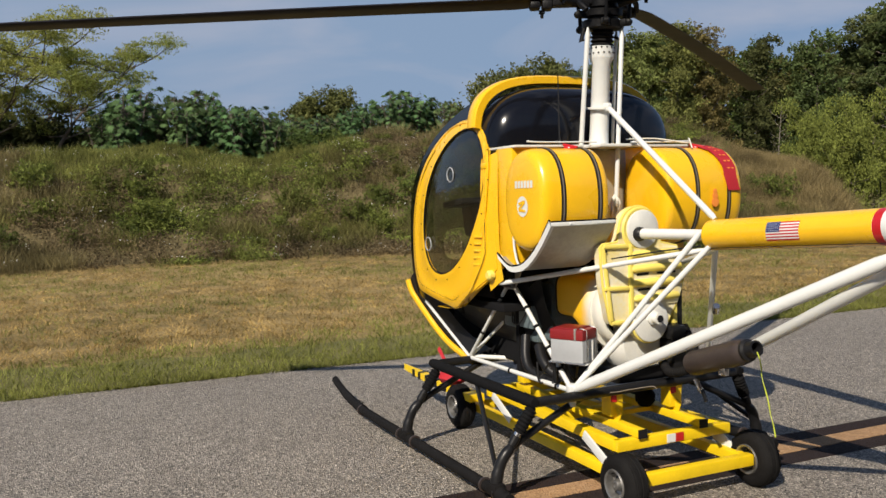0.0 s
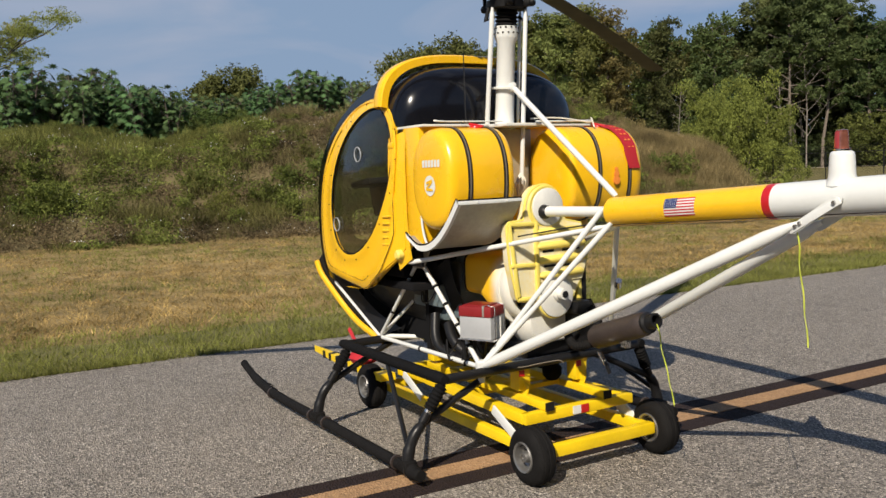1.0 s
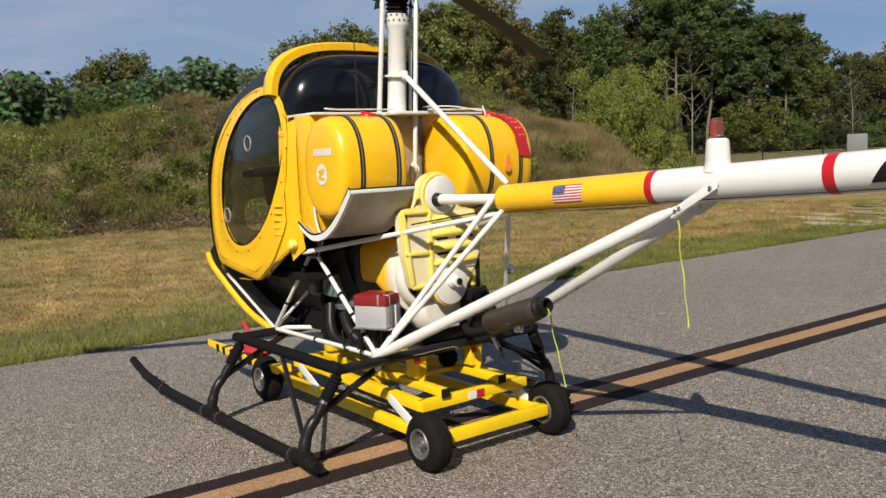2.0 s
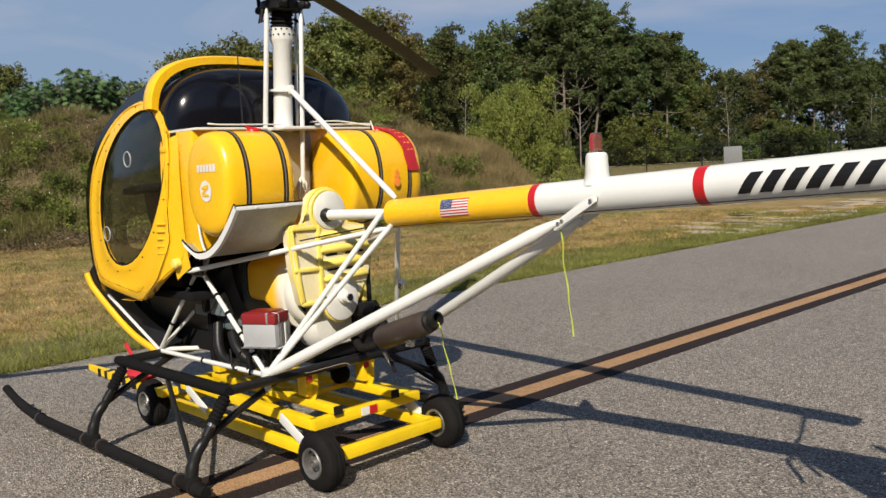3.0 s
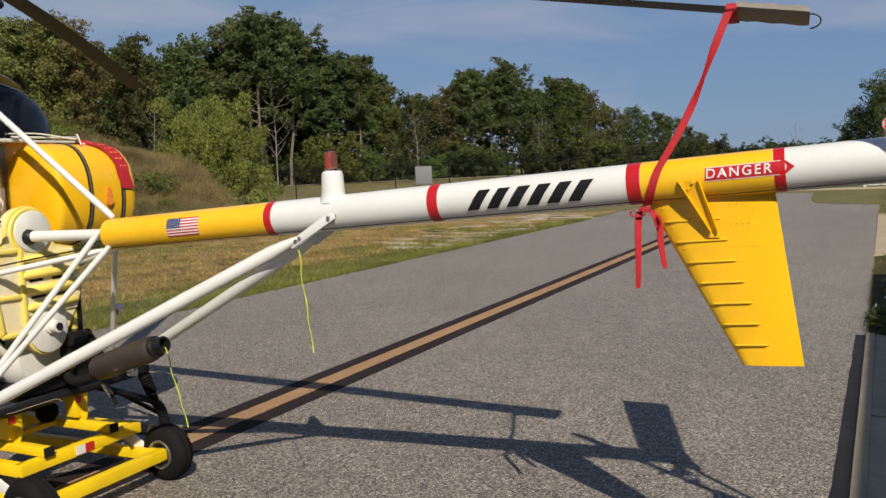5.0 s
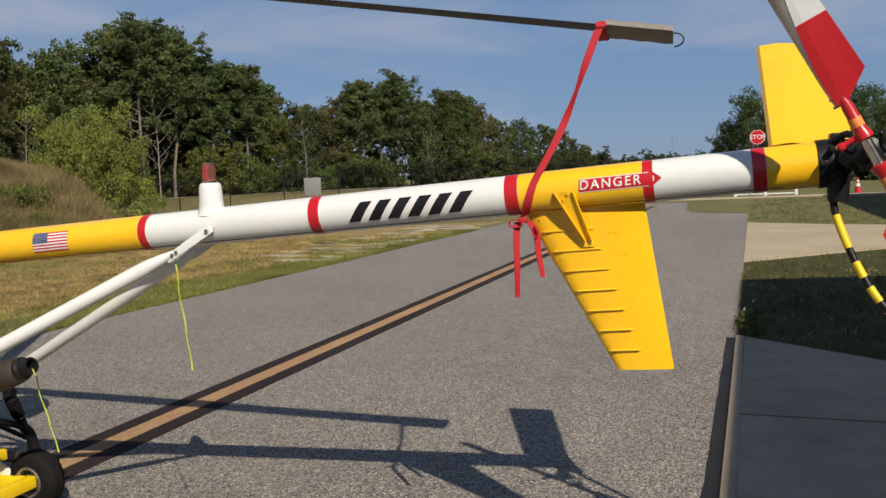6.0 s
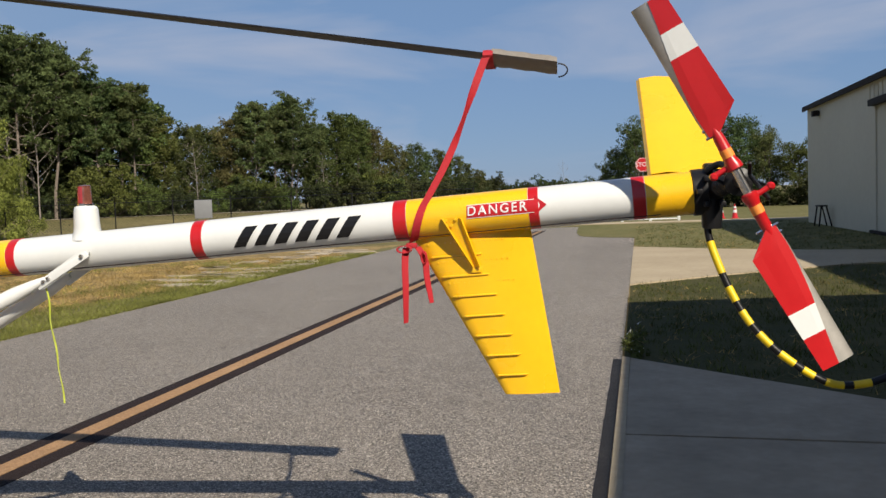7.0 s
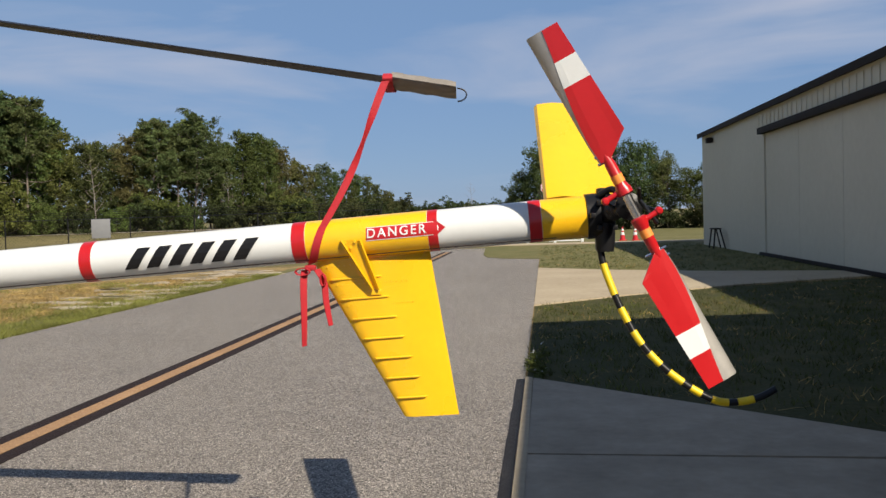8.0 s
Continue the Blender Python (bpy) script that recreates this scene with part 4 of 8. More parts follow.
def tank(side):
    yi = 0.255 if side < 0 else 0.12
    L = 0.696 - yi
    prof = [(0.0, 0.0), (0.004, 0.16), (0.012, 0.245), (0.03, 0.272), (0.05, TR), (L - 0.075, TR), (L - 0.045, 0.273), (L - 0.024, 0.262), (L - 0.011, 0.245), (L - 0.005, 0.22), (L - 0.002, 0.14), (L, 0.0)]
    t = part("fuel_tank", squeeze(Mesh().lathe(prof, (TX, side * yi, TZ), (0, side, 0), 48)), YELLOW, heli, "yellow drum-shaped fuel tank", smooth=50)
    for y in (0.337, 0.568):
        m = Mesh().lathe([(-0.014, TR - 0.001), (-0.014, TR + 0.005), (0.014, TR + 0.005), (0.014, TR - 0.001)], (TX, side * y, TZ), (0, 1, 0), 48, closed=True)
        sp = part("tank_strap", squeeze(m), BLACK, t, "black steel strap with bright centre")
        part("strap_stripe", squeeze(Mesh().lathe([(-0.004, TR + 0.004), (-0.004, TR + 0.0065), (0.004, TR + 0.0065), (0.004, TR + 0.004)], (TX, side * y, TZ), (0, 1, 0), 48, closed=True)), BLADE_TAN, t)
    cy = -0.395 if side < 0 else 0.50
    c = Mesh().lathe([(0, 0.036), (0.012, 0.036), (0.02, 0.03), (0.022, 0.0)], (TX + 0.02, cy, TZ + TR - 0.008), (0.25, 0, 1), 20)
    c.beam((TX - 0.012, cy - 0.02, TZ + TR + 0.022), (TX + 0.068, cy + 0.02, TZ + TR + 0.002), 0.02, 0.014)
    part("filler_cap", c, RED, t, "red filler cap")
    return t


tl = tank(-1)
trk = tank(1)


def cap_y(x, z):
    """Outboard face of the tank's end, at a place on it."""
    r = math.hypot((x - TX) / TQ, z - TZ)
    return 0.12 + float(np.interp(r, [0, 0.14, 0.22, 0.245, 0.262, 0.273], [0.576, 0.574, 0.571, 0.565, 0.552, 0.531]))


def decal(name, quads, material, parent, label=""):
    mb = Mesh()
    for q in quads:
        mb.add([(x, -(cap_y(x, z) + 0.003), z) for x, z in q], [tuple(range(len(q)))])
    return part(name, mb, material, parent, label, smooth=0)


# maker's mark as plain shapes: a row of small bars and a ringed zigzag
bars = []
for i in range(6):
    x = 0.066 + 0.031 * i
    bars.append([(x, 1.655), (x + 0.024, 1.655), (x + 0.024, 1.695), (x, 1.693)])
decal("name_bars", bars, WHITE, tl, "row of small pale bars")
CX, CZ = 0.140, 1.556
disc = [(CX + 0.056 * math.cos(2 * math.pi * k / 20), CZ + 0.056 * math.sin(2 * math.pi * k / 20)) for k in range(20)]
decal("round_mark", [disc], WHITE, tl, "round white mark")
mb = Mesh()
for q in ([(CX - 0.035, CZ + 0.02), (CX + 0.03, CZ + 0.035), (CX + 0.03, CZ + 0.022), (CX - 0.03, CZ + 0.006)], [(CX + 0.03, CZ + 0.03), (CX + 0.03, CZ + 0.016), (CX - 0.035, CZ - 0.025), (CX - 0.035, CZ - 0.01)], [(CX - 0.035, CZ - 0.012), (CX - 0.033, CZ - 0.026), (CX + 0.035, CZ - 0.03), (CX + 0.03, CZ - 0.016)]):
    mb.add([(x, -(cap_y(x, z) + 0.006), z) for x, z in q], [(0, 1, 2, 3)])
part("mark_zigzag", mb, YELLOW, tl, smooth=0)

# red cloth over the starboard tank's shoulder, with a tie
cl = Mesh()
rows = []
for i in range(13):
    a = radians(112 - 9.0 * i)
    rr = TR + 0.011 + 0.004 * math.sin(i * 2.3)
    rows.append([(TX + rr * math.cos(a), 0.445 + 0.008 * math.sin(i) + 0.115 * i / 12 + (0.12 - 0.03 * i / 12) * j / 4, TZ + (rr + 0.002 * math.sin(j * 2 + i)) * math.sin(a)) for j in range(5)])
cl.grid(rows)
squeeze(cl)
cv = part("tank_cloth", cl, RED_CLOTH, heli, "red cloth banner draped over the tank")
for i in range(5):
    for j in (0, 1):
        a = radians(66 - 9 * i)
        rr = TR + 0.014
        c = Vector((TX + rr * math.cos(a), 0.535 + 0.011 * i + 0.03 * j, TZ + rr * math.sin(a)))
        tn = Vector((-math.sin(a), 0, math.cos(a)))
        w = Vector((0, 1, 0))
        bb = Mesh().add([c - tn * 0.005 - w * 0.009, c + tn * 0.005 - w * 0.009, c + tn * 0.005 + w * 0.009, c - tn * 0.005 + w * 0.009], [(0, 1, 2, 3)])
        part("letter_bar", squeeze(bb), ORANGE, cv, smooth=0)
tie = Mesh().path(spline([(TX + 0.1, 0.40, TZ + 0.27), (TX + 0.05, 0.42, TZ + 0.33), (TX - 0.02, 0.47, TZ + 0.31), (TX - 0.1, 0.3, TZ + 0.34), (TX - 0.12, 0.1, 1.925)], 6), 0.0045, 6)
part("tie_cord", tie, ROPE, heli)
sd_ = Mesh()
for r, a0 in ((0.026, 0), (0.02, 1.2), (0.014, 2.1)):
    c = Vector((TX + TQ * TR * math.cos(radians(-8)) + 0.010, 0.455, TZ - 0.045 + a0 * 0.03))
    sd_.lathe([(0, r), (0.004, r), (0.005, 0)], c, (1, 0, 0), 12)
part("stain_mark", sd_, ORANGE, trk, "small worn orange mark")

# heat shield slung under the port tank
hs = Mesh()
prof = [(0.372, 1.462), (0.285, 1.365), (0.19, 1.28), (0.095, 1.225), (0.01, 1.205), (-0.06, 1.207), (-0.125, 1.235), (-0.185, 1.268)]
pr = spline([(x, 0, z) for x, z in prof], 4)
hs.grid([[(p.x, y, p.z) for p in pr] for y in (-0.665, -0.26)])
hs.grid([[(p.x + 0.004, y, p.z - 0.006) for p in pr] for y in (-0.665, -0.26)])
shield = part("heat_shield", hs, SHIELD, heli, "curved bare aluminium heat shield")
rim = Mesh()
rim.grid([[(p.x - 0.014, -0.672, p.z + 0.018) for p in pr], [(p.x + 0.006, -0.675, p.z - 0.012) for p in pr], [(p.x + 0.006, -0.655, p.z - 0.012) for p in pr], [(p.x - 0.014, -0.655, p.z + 0.018) for p in pr], [(p.x - 0.014, -0.672, p.z + 0.018) for p in pr]])
part("shield_rim", rim, WHITE, shield, "white painted rim")
lip = Mesh().beam((0.374, -0.67, 1.462), (0.368, -0.255, 1.462), 0.012, 0.022)
for y in (-0.55, -0.36):
    lip.lathe([(0, 0.007), (0.006, 0.006)], (0.379, y, 1.462), (1, 0, 0), 10)
part("shield_lip", lip, WHITE, shield)
part("shield_edging", Mesh().path([(p.x - 0.016, -0.668, p.z + 0.022) for p in pr], 0.0055, 8), RUBBER, shield, "black edging")
part("shield_edging", Mesh().path([(0.374, -0.67, 1.476), (0.368, -0.255, 1.476)], 0.0045, 8), RUBBER, shield)


# mast, rotor head, control rods
def M(z):
    """The mast's axis at a height."""
    return Vector((-0.125 + 0.09 * (z - 1.88), 0, z))


HUB = M(2.745)
ax = (M(2.5) - M(1.9)).normalized()
mast = part("mast", Mesh().lathe([(-0.38, 0.066), (0.0, 0.066), (0.015, 0.058), (0.1, 0.056), (0.485, 0.054), (0.515, 0.070), (0.525, 0.072), (0.585, 0.072), (0.59, 0.05)], M(1.89), ax, 32), WHITE, heli, "white tubular rotor mast")
part("mast_collar", Mesh().lathe([(-0.008, 0.058), (-0.006, 0.082), (0.006, 0.082), (0.008, 0.058)], M(2.115), ax, 28), DULL_WHITE, mast)
for k in range(14):
    a = 2 * math.pi * k / 14
    for dz in (0.0, 0.03):
        c = M(2.43 + dz) + Vector((math.cos(a + dz * 8) * 0.0725, math.sin(a + dz * 8) * 0.0725, 0))
        part("rivet", Mesh().lathe([(-0.003, 0.006), (0.003, 0.005), (0.004, 0)], c, (math.cos(a), math.sin(a), 0), 8), TRIM, mast)
deck = Mesh().box((-0.01, 0, 1.885), (0.26, 0.32, 0.018), bevel=0.006)
part("mast_support", Mesh().box((-0.075, -0.02, 1.66), (0.03, 0.34, 0.42), bevel=0.008), SHIELD, heli, "grey mast support plate")
deck.lathe([(0, 0.06), (0.02, 0.05), (0.26, 0.05), (0.30, 0.06)], (-0.13, 0, 1.58), (0, 0, 1), 20)
part("mast_deck", deck, DULL_WHITE, heli)
sw = Mesh()
sw.lathe([(0, 0.04), (0.0, 0.105), (0.012, 0.122), (0.05, 0.122), (0.058, 0.10), (0.062, 0.085), (0.075, 0.085), (0.078, 0.112), (0.115, 0.112), (0.12, 0.06), (0.16, 0.05), (0.2, 0.045)], M(2.565), ax, 32)
swash = part("swashplate", sw, HEAD_BLACK, heli, "black swashplate with rubber boot")
bt = [(0, 0.04)]
for i in range(9):
    bt.append((0.008 + 0.0115 * i, 0.070 if i % 2 == 0 else 0.056))
part("rubber_boot", Mesh().lathe(bt + [(0.112, 0.05)], M(2.472), ax, 24), RUBBER, swash, "ribbed rubber boot")
for k, a in enumerate((28, 118, 200, 262, 330)):
    d = Vector((math.cos(radians(a)), math.sin(radians(a)), 0))
    sd0 = Vector((-d.y, d.x, 0))
    hgt = 2.59 + 0.06 * (k % 2)
    ar = Mesh().beam(M(hgt) + d * 0.08, M(hgt) + d * 0.155, 0.05, 0.038, 0.008)
    arm_ = part("swash_arm", ar, HEAD_BLACK, swash)
    part("rod_end", Mesh().lathe([(-0.02, 0.012), (-0.012, 0.022), (0.012, 0.022), (0.02, 0.012)], M(hgt) + d * 0.16, sd0, 14), HEAD_BLACK, arm_)
    part("pitch_link", Mesh().path([M(hgt) + d * 0.16, M(hgt + 0.05) + d * 0.162, M(hgt + 0.11) + d * 0.168], [0.008, 0.012, 0.008], 8), HEAD_BLACK, arm_)
for a in (75, 255):
    d = Vector((math.cos(radians(a)), math.sin(radians(a)), 0))
    part("scissor_link", Mesh().path([M(2.53) + d * 0.075, M(2.50) + d * 0.13, M(2.60) + d * 0.11], [0.012, 0.016, 0.012], 8), HEAD_BLACK, swash)
hb = Mesh()
hb.lathe([(-0.06, 0.05), (-0.05, 0.085), (0.06, 0.085), (0.075, 0.05), (0.13, 0.04), (0.135, 0.0)], HUB, ax, 24)
AZB = [2.6, 122.6, 242.6]
grips = []
for a in AZB:
    d = Vector((math.cos(radians(a)), math.sin(radians(a)), 0))
    sdv = Vector((-d.y, d.x, 0))
    grips.append((Mesh().beam(HUB + d * 0.05, HUB + d * 0.30, 0.09, 0.075), Mesh().path([HUB + d * 0.10 + sdv * 0.03 + Vector((0, 0, -0.05)), HUB + d * 0.24 + sdv * 0.10 + Vector((0, 0, -0.02))], 0.022, 10), Mesh().path([HUB + d * 0.24 - sdv * 0.06, HUB + d * 0.24 + sdv * 0.11], 0.022, 10)))
head = part("rotor_head", hb, HEAD_BLACK, heli, "black three-blade rotor head")
for g, dm_, pn in grips:
    part("blade_grip", g, HEAD_BLACK, head)
    part("lead_lag_damper", dm_, HEAD_BLACK, head)
    part("hinge_pin", pn, HEAD_BLACK, head)
for a in AZB:
    d = Vector((math.cos(radians(a)), math.sin(radians(a)), 0))
    sdv = Vector((-d.y, d.x, 0))
    for u, w in ((0.33, 0.05), (0.40, 0.04)):
        part("root_fitting", Mesh().box(HUB + d * u + Vector((0, 0, -0.03)), (0.06, 0.10, w), Matrix.Rotation(radians(a), 3, "Z"), 0.012), HEAD_BLACK, head)
    part("grip_bolt", Mesh().lathe([(0, 0.018), (0.02, 0.018), (0.024, 0.010), (0.045, 0.010)], HUB + d * 0.36 + Vector((0, 0, -0.055)), (0, 0, -1), 10), HEAD_BLACK, head)
    part("pitch_horn", Mesh().path(spline([HUB + d * 0.16 + sdv * 0.05 + Vector((0, 0, -0.02)), HUB + d * 0.15 + sdv * 0.11 + Vector((0, 0, -0.05)), HUB + d * 0.12 + sdv * 0.14 + Vector((0, 0, -0.09))], 4), 0.016, 8), HEAD_BLACK, head)


def blade(az, tip_z, droop, name="main_rotor_blade"):
    """One main blade; its tip hangs by droop from the straight line."""
    d = Vector((math.cos(radians(az)), math.sin(radians(az)), 0))
    sdv = Vector((-d.y, d.x, 0))
    rows = []
    R, C = 3.96, 0.172
    for i in range(33):
        s = 0.28 + (R - 0.28) * i / 32
        u = (s - 0.28) / (R - 0.28)
        c = C if u > 0.05 else C * (0.55 + 0.45 * u / 0.05)
        z = HUB.z + (tip_z - HUB.z) * (u ** droop)
        tw = radians(9 - 7 * u)
        base = HUB + d * s
        row = []
        for cx, cz in ((0.27, 0.0), (0.2, 0.065), (0.0, 0.08), (-0.3, 0.055), (-0.73, 0.005), (-0.73, -0.005), (-0.3, -0.045), (0.0, -0.062), (0.2, -0.05)):
            a, b = cx * c, cz * c
            row.append(Vector((base.x, base.y, z)) + sdv * (a * math.cos(tw) - b * math.sin(tw)) + Vector((0, 0, a * math.sin(tw) + b * math.cos(tw))))
        rows.append(row)
    mb = Mesh()
    mb.grid(rows, wrap=True)
    mb.add(rows[-1], [tuple(range(9))])
    mb.add(rows[0], [tuple(range(9))])
    part(name, mb, BLADE, heli, "dark brown rotor blade with a dull finish")


blade(AZB[0], 2.115, 1.06)
blade(AZB[1], 2.57, 1.6)
blade(AZB[2], 2.715, 1.4)
for p, q, r in (((-0.12, -0.13, 1.88), M(2.58) + Vector((0.015, -0.113, 0)), 0.0145), ((0.06, -0.018, 1.56), M(2.58) + Vector((0.092, 0.07, 0)), 0.0135), ((-0.15, 0.120, 1.90), M(2.58) + Vector((-0.012, 0.108, 0)), 0.010)):
    p, q = Vector(p), Vector(q)
    part("control_rod", Mesh().path([p, p.lerp(q, 0.04), p.lerp(q, 0.93), q], [r * 0.6, r, r, r * 0.35], 12), WHITE, heli, "white pitch control rod")
kn = Mesh()
for i in range(5):
    a = i * 1.3
    kn.path(spline([(0.075, -0.04, 1.60), (0.09 + 0.02 * math.cos(a), -0.05 + 0.03 * math.sin(a), 1.57 - 0.01 * i), (0.085, -0.03 - 0.01 * i, 1.52 - 0.02 * i)], 5), 0.007, 6)
part("rope_knot", kn, ROPE, heli, "white rope tied round a control rod")

# ---- tail boom ----
def B(x):
    """The boom's axis at a distance along."""
    return Vector((x, 0, 1.388 + 0.0625 * (x - 0.81)))


bx = (B(4.4) - B(0.8)).normalized()
RB = 0.0745


boom = part("tail_boom", Mesh().lathe([(0, 0.02), (0.0, RB - 0.008), (0.012, RB), (0.9, RB), (3.60, RB), (3.61, 0.06)], B(0.81), bx, 40), WHITE, heli, "white tubular tail boom with yellow and red bands")
for xa, xb, m, nm in ((0.815, 1.772, YELLOW, "yellow_band"), (1.772, 1.812, RED, "red_band"), (2.562, 2.608, RED, "red_band"), (3.352, 3.402, RED, "red_band"), (3.402, 3.845, YELLOW, "yellow_band"), (3.845, 3.882, RED, "red_band"), (4.205, 4.25, RED, "red_band"), (4.25, 4.415, YELLOW, "yellow_band")):
    L = (B(xb) - B(xa)).length
    part(nm, Mesh().lathe([(0, RB - 0.002), (0.001, RB + 0.0012), (L - 0.001, RB + 0.0012), (L, RB - 0.002)], B(xa), bx, 40), m, boom)


def on_boom(x, a, off=0.0):
    """A point on the boom's port skin: a degrees above its middle."""
    return B(x) + Vector((0, -math.cos(radians(a)), math.sin(radians(a)))) * (RB + off)


def skin_patch(mb, x0, x1, a0, a1, off=0.003, lean=0.0, slot=0):
    nx, na = 6, 4
    rows = []
    for i in range(na + 1):
        a = a0 + (a1 - a0) * i / na
        rows.append([on_boom(x0 + (x1 - x0) * k / nx + lean * (a - a0), a, off) for k in range(nx + 1)])
    mb.grid(rows, slot)


# six leaning bars in the boom's registration field
for i in range(6):
    mb = Mesh()
    x0 = 2.733 + 0.0805 * i
    skin_patch(mb, x0, x0 + 0.048, -31, 27, 0.003, 0.0009)
    part("letter_bar", mb, BLACK, boom, "leaning black bar", smooth=0)
# flag: stripes and canton
for i in range(13):
    mb = Mesh()
    a0 = -29 + 5.0 * i
    skin_patch(mb, 1.232, 1.415, a0, a0 + 5.0, 0.003)
    part("flag_stripe", mb, RED if i % 2 == 0 else WHITE, boom, smooth=0)
mb = Mesh()
skin_patch(mb, 1.232, 1.31, 1.0, 36.0, 0.0045)
canton = part("flag_canton", mb, BLUE, boom, "blue flag canton with pale dots", smooth=0)
mb = Mesh()
for r in range(5):
    for c in range(6):
        skin_patch(mb, 1.238 + 0.0122 * c, 1.2412 + 0.0122 * c, 5 + 6.4 * r, 7.4 + 6.4 * r, 0.0055)
part("flag_stars", mb, WHITE, canton, smooth=0)
# beacon on its cone
ba = B(2.09) + Vector((0, 0, RB - 0.02))
mnt = part("beacon_mount", Mesh().lathe([(-0.01, 0.066), (0.006, 0.058), (0.02, 0.0525), (0.04, 0.050), (0.108, 0.046), (0.12, 0.042), (0.125, 0.034), (0.126, 0)], ba, (0, 0, 1), 32), WHITE, boom)
lamp = part("beacon", Mesh().lathe([(0, 0.03), (0.01, 0.03), (0.012, 0.025), (0.05, 0.024), (0.08, 0.021), (0.084, 0)], ba + Vector((0, 0, 0.124)), (0, 0, 1), 24), AMBER, mnt, "red glass beacon lamp")
part("lamp_collar", Mesh().lathe([(0, 0.026), (0.001, 0.032), (0.009, 0.032), (0.010, 0.026)], ba + Vector((0, 0, 0.124)), (0, 0, 1), 24), CHROME, lamp)
part("lamp_cap", Mesh().lathe([(0, 0.0225), (0.001, 0.0235), (0.004, 0.0235), (0.006, 0.018), (0.007, 0)], ba + Vector((0, 0, 0.2)), (0, 0, 1), 24), AMBER, lamp)
part("lamp_filter", Mesh().lathe([(0, 0.0235), (0.035, 0.0228), (0.064, 0.020)], ba + Vector((-0.006, -0.003, 0.136)), (0, 0, 1), 24), RED_GLASS, lamp, "red filter inside the lamp")
# seam line under the boom
part("boom_conduit", Mesh().path([on_boom(x, -58, 0.001) for x in (0.85, 2.0, 3.0, 4.3)], 0.0025, 6), MUFFLER, boom)
# danger arrow
arrow = Mesh()
skin_patch(arrow, 3.625, 3.868, -9, 24, 0.003)
tip0 = [on_boom(3.866, -19, 0.0045), on_boom(3.91, 7.5, 0.0045), on_boom(3.866, 34, 0.0045)]
arrow.add(tip0, [(0, 1, 2)])
sign = part("danger_arrow", arrow, RED, boom, "red danger arrow lettered in white", smooth=0)
edge = Mesh()
skin_patch(edge, 3.625, 3.866, 24, 26, 0.0025)
skin_patch(edge, 3.625, 3.866, -11, -9, 0.0025)
part("arrow_edge", edge, WHITE, sign, smooth=0)


def text_mesh(body, size, spacing=1.0):
    cu = bpy.data.curves.new("text", "FONT")
    cu.body, cu.size, cu.align_x, cu.align_y = body, size, "CENTER", "CENTER"
    cu.space_character = spacing
    cu.offset = size * 0.012
    ob = bpy.data.objects.new("text", cu)
    me = bpy.data.meshes.new_from_object(ob)
    mb = Mesh()
    mb.add([v.co.copy() for v in me.vertices], [tuple(p.vertices) for p in me.polygons])
    bpy.data.objects.remove(ob)
    bpy.data.meshes.remove(me)
    return mb


tx = text_mesh("DANGER", 0.0445, 1.27)
tx_lo, tx_hi = min(p[0] for p in tx.v), max(p[0] for p in tx.v)
tx.v = [tuple(on_boom(3.629 + (p[0] - tx_lo) / (tx_hi - tx_lo) * 0.212, 7.5 + math.degrees(p[1] / RB), 0.005)) for p in tx.v]
part("danger_lettering", tx, WHITE, sign, "white lettering DANGER", smooth=0)

